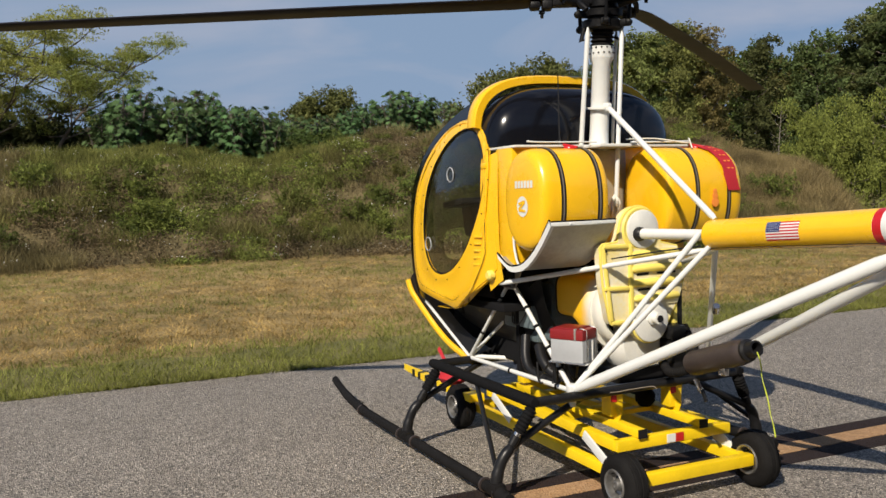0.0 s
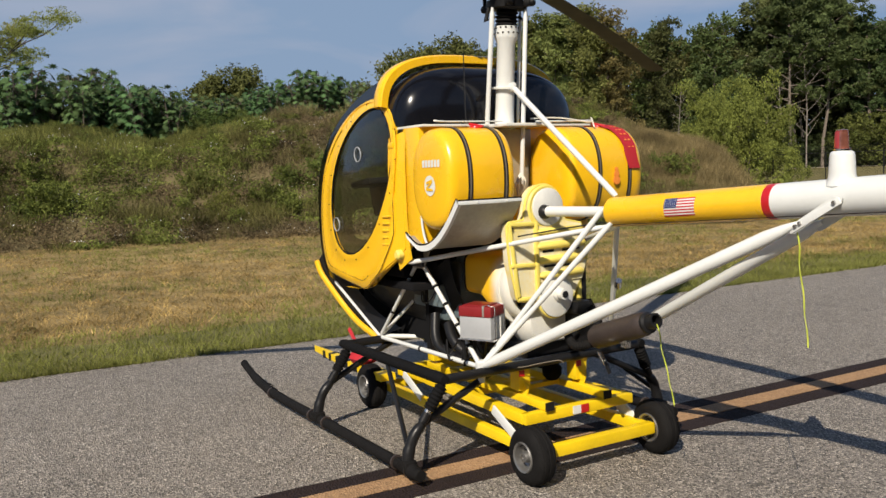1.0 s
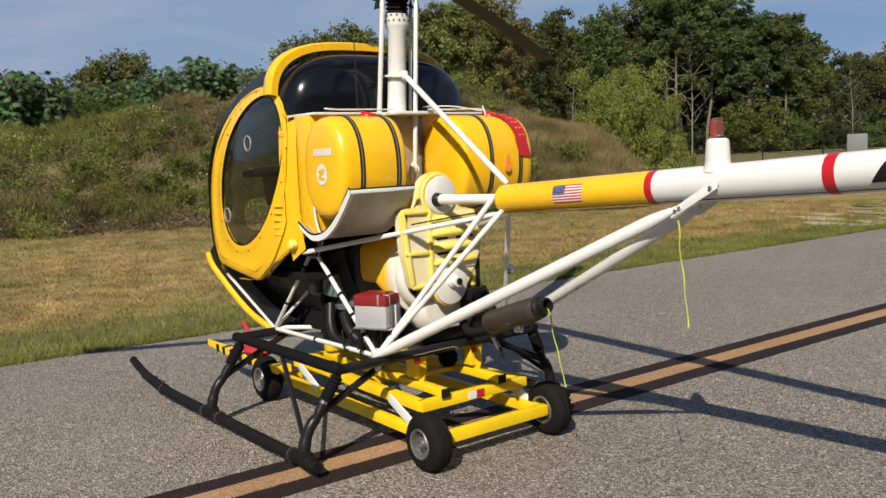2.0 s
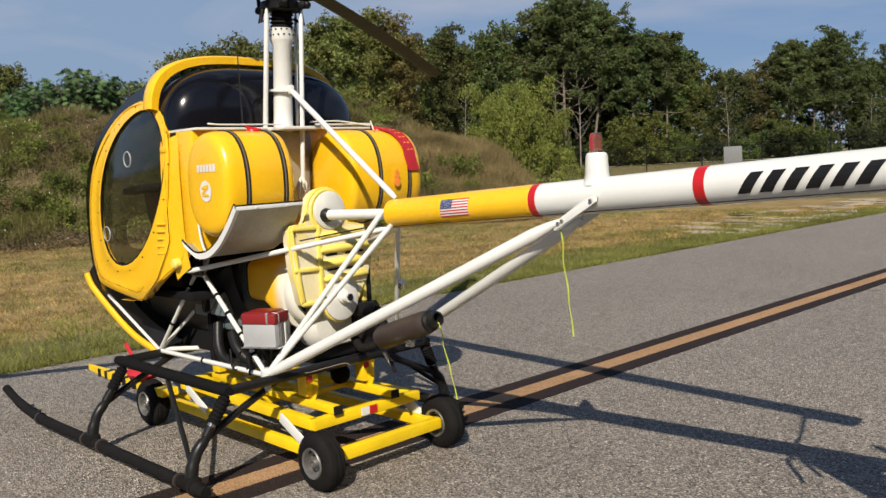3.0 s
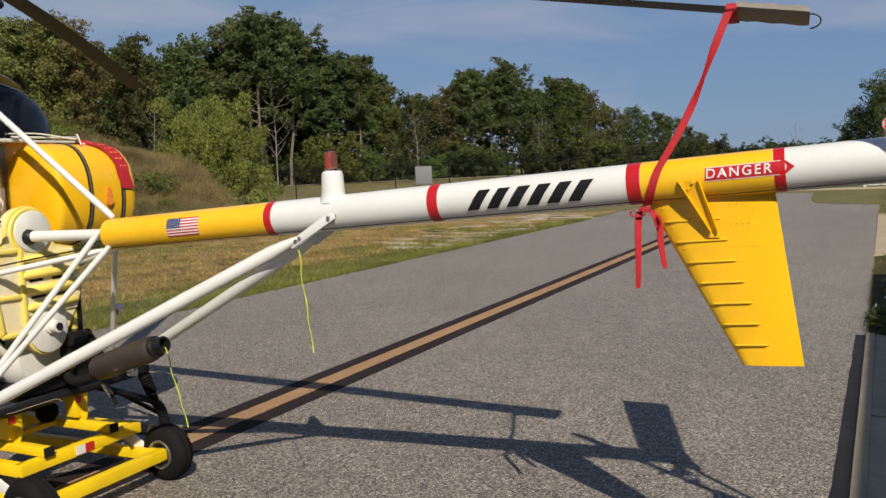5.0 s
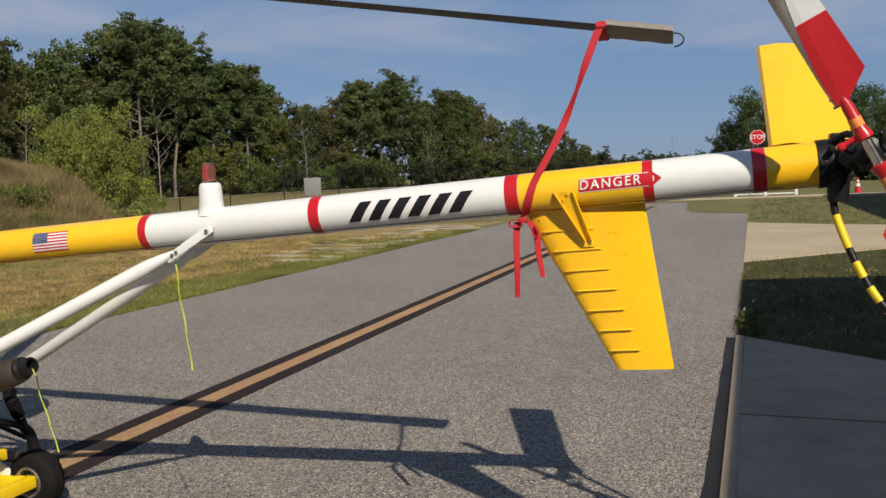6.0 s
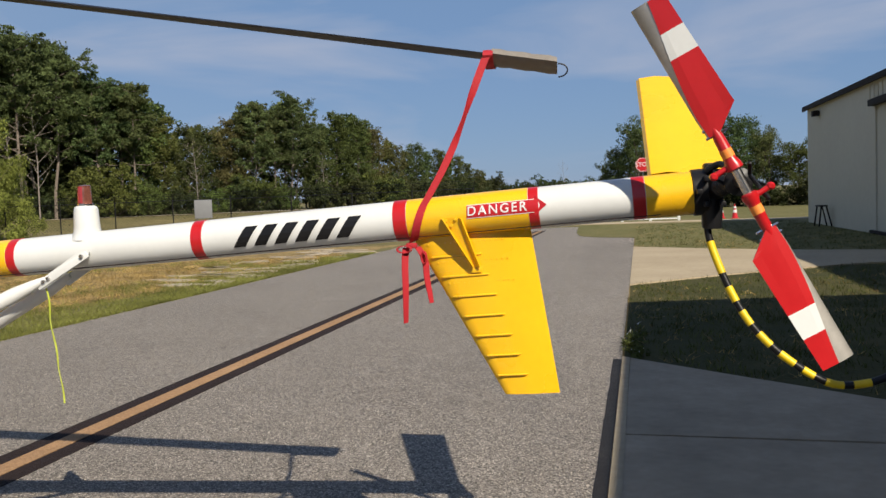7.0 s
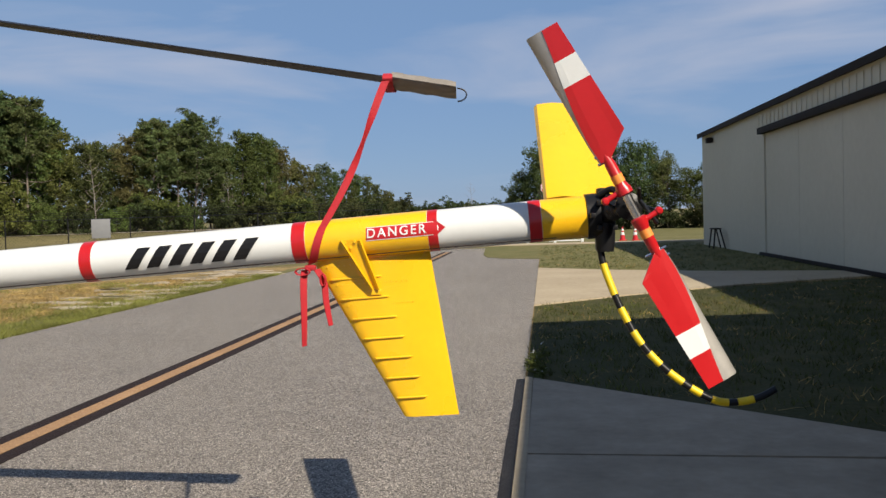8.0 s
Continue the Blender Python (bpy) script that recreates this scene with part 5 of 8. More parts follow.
# ventral fin
def fin():
    a, b, c, d = Vector((3.41, 0, 1.487)), Vector((3.845, 0, 1.512)), Vector((3.935, 0, 0.905)), Vector((3.735, 0, 0.90))
    mb = Mesh()
    rows = []
    for i in range(15):
        v = i / 14
        le, te = a.lerp(d, v), b.lerp(c, v)
        row = []
        for u, t in ((0, 0.0), (0.03, 0.012), (0.15, 0.022), (0.5, 0.02), (0.97, 0.004), (1, 0), (0.97, -0.004), (0.5, -0.02), (0.15, -0.022), (0.03, -0.012)):
            row.append(le.lerp(te, u) + Vector((0, -t * (1 - 0.4 * v), 0)))
        rows.append(row)
    mb.grid(rows, wrap=True)
    mb.add(rows[-1], [tuple(range(10))])
    f = part("tail_fin", mb, YELLOW, heli, "yellow ribbed ventral fin")
    for i in range(7):
        v = 0.135 + 0.1235 * i
        le, te = a.lerp(d, v), b.lerp(c, v)
        for s in (-1, 1):
            p, q = le.lerp(te, 0.06), le.lerp(te, 0.52)
            part("fin_rib", Mesh().path([p + Vector((0, s * 0.017, 0)), p.lerp(q, 0.06) + Vector((0, s * 0.023, 0)), q + Vector((0, s * 0.02, 0)), q + Vector((0.01, s * 0.012, 0))], [0.0015, 0.0042, 0.0038, 0.001], 8), YELLOW, f)
    rv = build("rivet", Mesh().lathe([(-0.002, 0.0024), (0.0007, 0.0019), (0.001, 0)], (0, 0, 0), (0, -1, 0), 6), YELLOW)
    for v in (0.055, 0.17, 0.30):
        le, te = a.lerp(d, v), b.lerp(c, v)
        for k in range(14):
            ob = new("rivet", rv)
            u = 0.10 + 0.05 * k
            ob.location = le.lerp(te, u) + Vector((0, -(0.0225 - 0.012 * max(0, u - 0.3)) * (1 - 0.4 * v), 0))
            ob.parent = f
    br = Mesh()
    for x in (3.535, 3.60):
        br.beam((x, -0.082, 1.553), (3.636 + (x - 3.535) * 0.32, -0.034, 1.372), 0.022, 0.006, 0.002)
    br.plate([(3.53, -0.076, 1.552), (3.605, -0.077, 1.557), (3.662, -0.024, 1.365), (3.632, -0.024, 1.362)], (0, -1, 0), 0.003)
    br.box((3.648, -0.026, 1.362), (0.04, 0.006, 0.02), bevel=0.002)
    bk = part("fin_bracket", br, YELLOW, f)
    for x, z in ((3.55, 1.545), (3.585, 1.549), (3.57, 1.528)):
        part("bolt", Mesh().lathe([(0, 0.006), (0.005, 0.005)], (x, -0.079, z), (0, -1, 0), 8), YELLOW, bk)


fin()


def stabilizer():
    mb = Mesh()
    rows = []
    for i in range(11):
        v = i / 10
        c0 = Vector((4.264, 0.03, 1.672)).lerp(Vector((4.259, 0.60, 2.083)), v)
        c1 = Vector((4.525, 0.03, 1.672)).lerp(Vector((4.568, 0.60, 2.074)), v)
        nrm = Vector((0, -0.55, 0.83))
        row = []
        for u, t in ((0, 0.0), (0.04, 0.014), (0.25, 0.022), (0.6, 0.014), (1, 0.0), (0.6, -0.012), (0.25, -0.018), (0.04, -0.012)):
            row.append(c0.lerp(c1, u) + nrm * t)
        rows.append(row)
    mb.grid(rows, wrap=True)
    mb.add(rows[-1], [tuple(range(8))])
    part("stabilizer", mb, YELLOW, heli, "yellow upswept stabilizer")


stabilizer()
# tail gearbox, rotor and guard
gb = Mesh()
gb.lathe([(0, 0.072), (0.02, 0.08), (0.035, 0.08), (0.04, 0.06), (0.09, 0.06), (0.10, 0.045)], B(4.40), bx, 28)
gc = B(4.475)
gb.lathe([(-0.06, 0.034), (-0.03, 0.038), (0.05, 0.036), (0.09, 0.026), (0.16, 0.023), (0.17, 0.019), (0.26, 0.016)], gc, (0.165, -1, 0.12), 22)
gb.lathe([(0, 0.04), (0.10, 0.034), (0.13, 0.03)], gc + Vector((0, -0.02, 0.0)), (0, 0, -1), 18)
gb.lathe([(0, 0.072), (0.003, 0.081), (0.05, 0.081), (0.054, 0.06), (0.075, 0.05)], B(4.408), bx, 28)
gb.box(gc + Vector((-0.005, -0.01, 0.055)), (0.045, 0.05, 0.085), bevel=0.01)
gb.box(gc + Vector((0.02, -0.05, 0.05)), (0.05, 0.06, 0.05), bevel=0.012)
gb.box(gc + Vector((-0.012, -0.01, -0.075)), (0.042, 0.05, 0.11), bevel=0.01)
gb.lathe([(0, 0.03), (0.02, 0.034), (0.03, 0.027), (0.05, 0.032), (0.06, 0.024), (0.08, 0.029), (0.09, 0.021), (0.13, 0.019)], gc + Vector((0.0165, -0.10, 0.012)), (0.165, -1, 0.12), 20)
gb.path(spline([gc + Vector((-0.02, -0.05, 0.07)), gc + Vector((0.02, -0.08, 0.09)), gc + Vector((0.05, -0.12, 0.06))], 4), 0.012, 8)
for k in range(6):
    a = k * math.pi / 3
    gb.box(gc + Vector((0.05 * math.cos(a), -0.085, 0.05 * math.sin(a))), (0.018, 0.05, 0.018), bevel=0.004)
part("tail_gearbox", gb, BLACK, heli, "black tail rotor gearbox")
TH = Vector((4.526, -0.32, 1.645))
td = Vector((0.44, 0, -0.90)).normalized()


def tail_blade(s):
    d = td * s
    cdir = Vector((-d.z, 0, d.x))
    mb = Mesh()
    rows = []
    def edge_a(r):
        return float(np.interp(r, (0.165, 0.232, 0.63), (0.03, 0.037, 0.054)))
    def edge_b(r):
        return float(np.interp(r, (0.165, 0.232, 0.63), (-0.008, -0.091, -0.058)))
    for r in (0.165, 0.20, 0.232, 0.42, 0.63):
        lead, trail = edge_a(r), edge_b(r)
        row = []
        for f, t in ((lead, 0.0), (lead - 0.008, 0.009), (lead - 0.04, 0.011), (trail, 0.001), (trail, -0.001), (lead - 0.04, -0.009), (lead - 0.008, -0.008)):
            tw = radians(16)
            row.append(TH + d * r + cdir * (f * math.cos(tw)) + Vector((0, -1, 0)) * (t - f * math.sin(tw) * 1.0))
        rows.append(row)
    mb.grid(rows, wrap=True)
    mb.add(rows[0], [tuple(range(7))])
    mb.add(rows[-1], [tuple(range(7))])
    # bands along the blade on its skin
    b = part("tail_rotor_blade", mb, ALU, heli, "tail rotor blade banded red and white with a grey leading edge")
    for r0, r1, m in ((0.166, 0.232, RED), (0.232, 0.432, RED), (0.432, 0.518, WHITE), (0.518, 0.629, RED)):
        q = Mesh()
        tw = radians(16)
        def S(r, f):
            t = 0.0125 if f > 0.0 else 0.0125 + f * 0.12
            return TH + d * r + cdir * (f * math.cos(tw)) + Vector((0, -1, 0)) * (max(t, 0.004) - f * math.sin(tw))
        def lead(r):
            return edge_a(r) - 0.004 - 0.062 * smooth01((r - 0.22) / 0.55)
        def trail(r):
            return edge_b(r)
        steps = 8
        rr = [r0 + (r1 - r0) * i / steps for i in range(steps + 1)]
        q.grid([[S(r, lead(r) + (trail(r) - lead(r)) * k / 4) for k in range(5)] for r in rr])
        part("blade_band", q, m, b, smooth=0)
    rt = Mesh().path([TH + d * 0.04, TH + d * 0.045, TH + d * 0.06, TH + d * 0.08, TH + d * 0.15, TH + d * 0.20], [0.019, 0.027, 0.026, 0.019, 0.018, 0.010], 14)
    rt.path([TH + d * 0.055, TH + d * 0.056 + cdir * 0.035, TH + d * 0.052 + cdir * 0.068], [0.014, 0.009, 0.010], 10)
    part("blade_root", rt, RED, b)
    part("root_band", Mesh().path([TH + d * 0.084, TH + d * 0.112], 0.0198, 14), ORANGE, b)
    bolts = Mesh()
    for r in (0.165, 0.19):
        bolts.path([TH + d * r - cdir * 0.036, TH + d * r + cdir * 0.036], 0.005, 6)
    part("root_bolt", bolts, CHROME, b)


for s_ in (1, -1):
    tail_blade(s_)
th_ = Mesh()
th_.path([TH - td * 0.05, TH + td * 0.05], 0.0155, 14)
part("tail_rotor_hub", th_, CHROME, heli, "bright steel tail rotor hub")
pl = Mesh()
pl.lathe([(0, 0.02), (0.03, 0.045), (0.04, 0.045), (0.05, 0.02), (0.1, 0.018)], TH + Vector((0, 0.10, 0)), (0, -1, 0), 16)
for s_ in (1, -1):
    pl.beam(TH + Vector((0.03, 0.04, 0.02)), TH + Vector((0.05, -0.01, 0)) + td * s_ * 0.065, 0.013, 0.013)
part("pitch_link", pl, BLACK, heli)
for s_ in (1, -1):
    c = TH + td * s_ * 0.052 + Vector((-td.z, 0, td.x)) * (0.068 * s_)
    part("pitch_rod", Mesh().path([c, c + Vector((0, 0.03, 0)), TH + Vector((0.03 * s_, 0.10, 0.01 * s_))], [0.008, 0.006, 0.006], 8), BLACK, heli)
    part("rod_end", Mesh().lathe([(-0.012, 0.007), (-0.006, 0.013), (0.006, 0.013), (0.012, 0.007)], c, (0, 1, 0), 12), RED, heli)
gp = spline([(4.458, -0.02, 1.49), (4.472, -0.03, 1.42), (4.523, -0.06, 1.28), (4.592, -0.09, 1.155), (4.695, -0.11, 1.05), (4.83, -0.12, 0.968), (4.95, -0.12, 0.970), (5.03, -0.12, 1.005)], 16)
gd = part("tail_guard", Mesh().path(gp, 0.0125, 12), BLACK, heli, "bent tail guard banded yellow and black")
part("guard_stub", Mesh().path([(4.457, -0.01, 1.56), (4.455, -0.02, 1.49)], 0.008, 10), CHROME, heli)
cuts = [(12, 26), (31, 37), (41, 47), (51, 57), (61, 67), (70, 74), (78, 85), (89, 97)]
for a, b in cuts:
    part("yellow_sleeve", Mesh().path(gp[a:b + 1], 0.0136, 12), DOLLY_YELLOW, gd)

# ---- frame tubes, engine, skids ----
N1, NF, AP = Vector((0.245, -0.476, 0.547)), Vector((-0.957, -0.476, 0.545)), Vector((-0.362, -0.49, 1.112))
def tube(p, q, r=0.013, name="frame_tube", m=WHITE, ends=0.7, label=""):
    p, q = Vector(p), Vector(q)
    return part(name, Mesh().path([p, p.lerp(q, 0.03), p.lerp(q, 0.97), q], [r * ends, r, r, r * ends], 12), m, heli, label)


for mi in (lambda p: Vector(p), lambda p: Vector(mirror(p))):
    tube(mi(N1), mi(NF), 0.014)
    tube(mi(N1), mi(AP), 0.014)
    tube(mi(NF), mi(AP), 0.0125)
    tube(mi(NF), mi((-0.55, -0.25, 0.98)), 0.011)
    tube(mi(N1), mi((0.79, -0.05, 1.41)), 0.015)
    if mi(N1).y < 0:
        tube(N1, (0.845, -0.05, 1.335), 0.015)
    tube(mi((-0.30, -0.60, 1.10)), mi((0.80, -0.04, 1.315)), 0.014)
    tube(mi(NF), mi((-1.47, -0.555, 0.88)), 0.010)
    # tail braces in two diameters
    e = Vector((1.95, -0.085, 1.365))
    p, q = Vector(mi(N1)), Vector(mi(e))
    part("tail_brace", Mesh().path([p, p.lerp(q, 0.03), p.lerp(q, 0.08), p.lerp(q, 0.93), p.lerp(q, 0.97), q], [0.014, 0.022, 0.03, 0.03, 0.022, 0.012], 18), WHITE, heli, "white tubular tail boom brace")
    pl_ = Mesh().plate([mi((1.90, -0.082, 1.345)), mi((1.94, -0.082, 1.325)), mi((2.14, -0.082, 1.445)), mi((2.15, -0.082, 1.47)), mi((2.11, -0.082, 1.475))], mi((0, -1, 0)), 0.006)
    pl_.beam(mi((1.92, -0.09, 1.335)), mi((2.14, -0.088, 1.462)), 0.012, 0.03)
    bk_ = part("brace_bracket", pl_, WHITE, heli)
    for u in (0.1, 0.2, 0.9):
        c = Vector(mi((1.93, -0.095, 1.345))).lerp(Vector(mi((2.14, -0.095, 1.465))), u)
        part("bolt", Mesh().lathe([(0, 0.009), (0.008, 0.008)], c, mi((0, -1, 0)), 8), CHROME, bk_)
    nd = Mesh().lathe([(-0.03, 0.025), (-0.02, 0.032), (0.03, 0.032), (0.04, 0.02)], mi(N1), (0, 0, 1), 14)
    part("frame_node", nd, WHITE, heli)
tube((0.235, -0.476, 0.53), (0.235, 0.476, 0.53), 0.014)
tube((-0.965, -0.476, 0.535), (-0.965, 0.476, 0.535), 0.014)
tube((-0.965, -0.476, 0.55), (-0.3, 0.1, 0.55), 0.015)
part("node_foot", Mesh().path([N1 + Vector((0, 0, -0.02)), N1 + Vector((0, 0, -0.085))], [0.026, 0.018], 12), WHITE, heli)
tube(M(2.11) + Vector((0.085, 0, 0)), (0.835, 0, 1.468), 0.0165, "mast_brace", label="white brace from mast to boom")
part("brace_lug", Mesh().box(M(2.115) + Vector((0.075, 0, 0)), (0.05, 0.03, 0.05), bevel=0.012), WHITE, mast)
for p, q, us in ((N1, AP, (0.18, 0.36, 0.55, 0.72)), (NF, AP, (0.35, 0.8)), (N1, NF, (0.12, 0.55))):
    for u in us:
        c, d = p.lerp(q, u), (q - p).normalized()
        part("cable_tie", Mesh().lathe([(-0.008, 0.012), (-0.008, 0.0185), (0.008, 0.0185), (0.008, 0.012)], c, d, 12, closed=True), RUBBER, heli)
part("cable", Mesh().path(spline([AP + Vector((0.0, 0.022, -0.05)), AP.lerp(N1, 0.35) + Vector((-0.018, 0.02, 0)), AP.lerp(N1, 0.7) + Vector((-0.012, 0.018, 0.0)), N1 + Vector((-0.02, 0.02, 0.03))], 6), 0.006, 6), BLACK, heli)
part("brake_line", Mesh().path([(0.36, -0.282, 1.262), (0.60, -0.155, 1.306), (0.79, -0.055, 1.336)], 0.0045, 6), BLACK, heli)
# rod clamp on the starboard tube
part("tube_clamp", Mesh().lathe([(0, 0.02), (0.05, 0.02)], (0.622, 0.20, 0.995), (-0.5, 0.4, -0.72), 12), CHROME, heli)

# engine, cooling shroud and fan ring
eng = Mesh()
eng.box((-0.57, 0.0, 0.88), (0.40, 0.62, 0.36), bevel=0.03)
eng.box((-0.60, -0.26, 1.0), (0.30, 0.2, 0.22), bevel=0.02)
eng.lathe([(0, 0.19), (0.06, 0.20), (0.10, 0.19)], (-0.45, -0.03, 0.89), (1, 0.06, 0), 24)
eng.box((-0.36, -0.05, 0.90), (0.20, 0.44, 0.36), bevel=0.03)
part("engine", eng, ENGINE, heli, "grey-green piston engine block")
drum = Mesh()
for x0, x1, g in ((-0.36, -0.235, 0.97), (-0.375, -0.35, 0.90)):
    drum.box(((x0 + x1) / 2, -0.025, 1.0), (x1 - x0, 0.47 * g, 0.25 * g), bevel=0.05)
part("crankcase", drum, ENGINE, heli, "grey-green crankcase before the yellow shroud")
part("cylinder_head", Mesh().box((-0.42, -0.27, 0.87), (0.17, 0.2, 0.15), bevel=0.025), ENGINE, heli)
part("cylinder_head", Mesh().box((-0.62, -0.27, 0.85), (0.15, 0.18, 0.14), bevel=0.025), ENGINE, heli)
for i in range(4):
    part("cooling_fin", Mesh().box((-0.555 + 0.02 * i, -0.27, 0.865), (0.006, 0.19, 0.13)), BLACK, heli)
eb = Mesh()
eb.box((-0.36, -0.50, 1.115), (0.14, 0.05, 0.10), bevel=0.015)
part("starter", eb, BLACK, heli)
eb = Mesh()
eb.path(spline([(-0.30, -0.34, 0.70), (-0.22, -0.36, 0.62), (-0.12, -0.33, 0.55), (0.05, -0.2, 0.52)], 6), 0.032, 12)
eb.path(spline([(-0.42, -0.36, 0.75), (-0.36, -0.4, 0.62), (-0.28, -0.4, 0.55), (-0.1, -0.35, 0.5)], 6), 0.03, 12)
part("intake_pipe", eb, BLACK, heli)
eb = Mesh()
eb.box((0.06, 0.05, 0.58), (0.36, 0.40, 0.09), bevel=0.02)
eb.box((0.25, 0.22, 0.70), (0.2, 0.15, 0.2), bevel=0.02)
eb.lathe([(0, 0.06), (0.12, 0.06)], (-0.05, -0.30, 0.56), (0, 1, 0), 14)
part("oil_sump", eb, BLACK, heli, "black sump under the engine")
def duct():
    """The shroud: a rounded box behind the engine that swells into the fan's ring."""
    rows = []
    for i in range(15):
        u = i / 14
        w = smooth01((u - 0.35) / 0.65)
        x = -0.226 + 0.36 * u
        shrink = 1.0 - 0.07 * max(0.0, 1 - u / 0.10) ** 2
        cz, hz = 1.012 - 0.082 * w, (0.128 + 0.087 * w) * shrink
        cy, hy = -0.025 - 0.02 * w, (0.245 - 0.02 * w) * shrink
        e = 2 / (5.5 - 3.3 * w)
        row = []
        for k in range(48):
            a = 2 * math.pi * k / 48
            ca, sa = math.cos(a), math.sin(a)
            row.append((x, cy + hy * math.copysign(abs(ca) ** e, ca), cz + hz * math.copysign(abs(sa) ** e, sa)))
        rows.append(row)
    mb = Mesh()
    mb.grid(rows, wrap=True)
    mb.add(rows[0], [tuple(range(48))])
    mb.add(rows[-1], [tuple(range(48))])
    sh_ = part("cooling_shroud", mb, SHROUD, heli, "yellow engine cooling shroud fading to white")
    part("shroud_band", Mesh().path([(-0.224, p[1] * 1.01, 1.012 + (p[2] - 1.012) * 1.02) for p in rows[0] + rows[0][:1]], 0.009, 8), BLACK, sh_)


duct()
RING = (0.12, -0.04, 0.955)
fr = Mesh().lathe([(0, 0.215), (0.05, 0.222), (0.085, 0.218), (0.105, 0.20), (0.108, 0.185), (0.095, 0.172), (0.03, 0.166), (0.0, 0.166)], RING, (1, -0.05, 0), 48, closed=True)
part("fan_ring", fr, SHROUD, heli, "dull white fan ring")
fn = Mesh().lathe([(0, 0.06), (0.03, 0.06), (0.04, 0.0)], (0.15, -0.04, 0.955), (1, -0.05, 0), 20)
fan_ = part("fan", fn, BLACK, heli, "black cooling fan")
for k in range(14):
    a = 2 * math.pi * k / 14
    d = Vector((0, math.cos(a), math.sin(a)))
    t = Vector((0.5, -math.sin(a) * 0.8, math.cos(a) * 0.8)).normalized()
    c = Vector((0.16, -0.04, 0.955))
    fn = Mesh()
    fn.add([c + d * 0.06 - t * 0.02, c + d * 0.163 - t * 0.03, c + d * 0.163 + t * 0.03, c + d * 0.06 + t * 0.02], [(0, 1, 2, 3)])
    part("fan_blade", fn, BLACK, fan_)
lower = Mesh().lathe([(0, 0.12), (0.01, 0.18), (0.04, 0.21), (0.16, 0.21), (0.20, 0.18), (0.21, 0.10), (0.21, 0)], (0.02, 0.06, 0.77), (1, 0.04, 0), 32)
part("lower_shroud", lower, DULL_WHITE, heli)

part("hose_end", Mesh().lathe([(0, 0.0), (0.0, 0.028), (0.06, 0.03), (0.065, 0.036), (0.075, 0.036), (0.078, 0.026), (0.03, 0.024)], (-0.33, -0.52, 1.24), (0.45, -0.85, 0), 16), BLACK, heli, "black rubber hose end")
part("gusset_plate", Mesh().plate([(-0.43, -0.497, 1.055), (-0.30, -0.497, 1.055), (-0.22, -0.497, 1.165), (-0.40, -0.497, 1.175)], (0, -1, 0), 0.006), SHIELD, heli, "grey gusset plate", smooth=0)

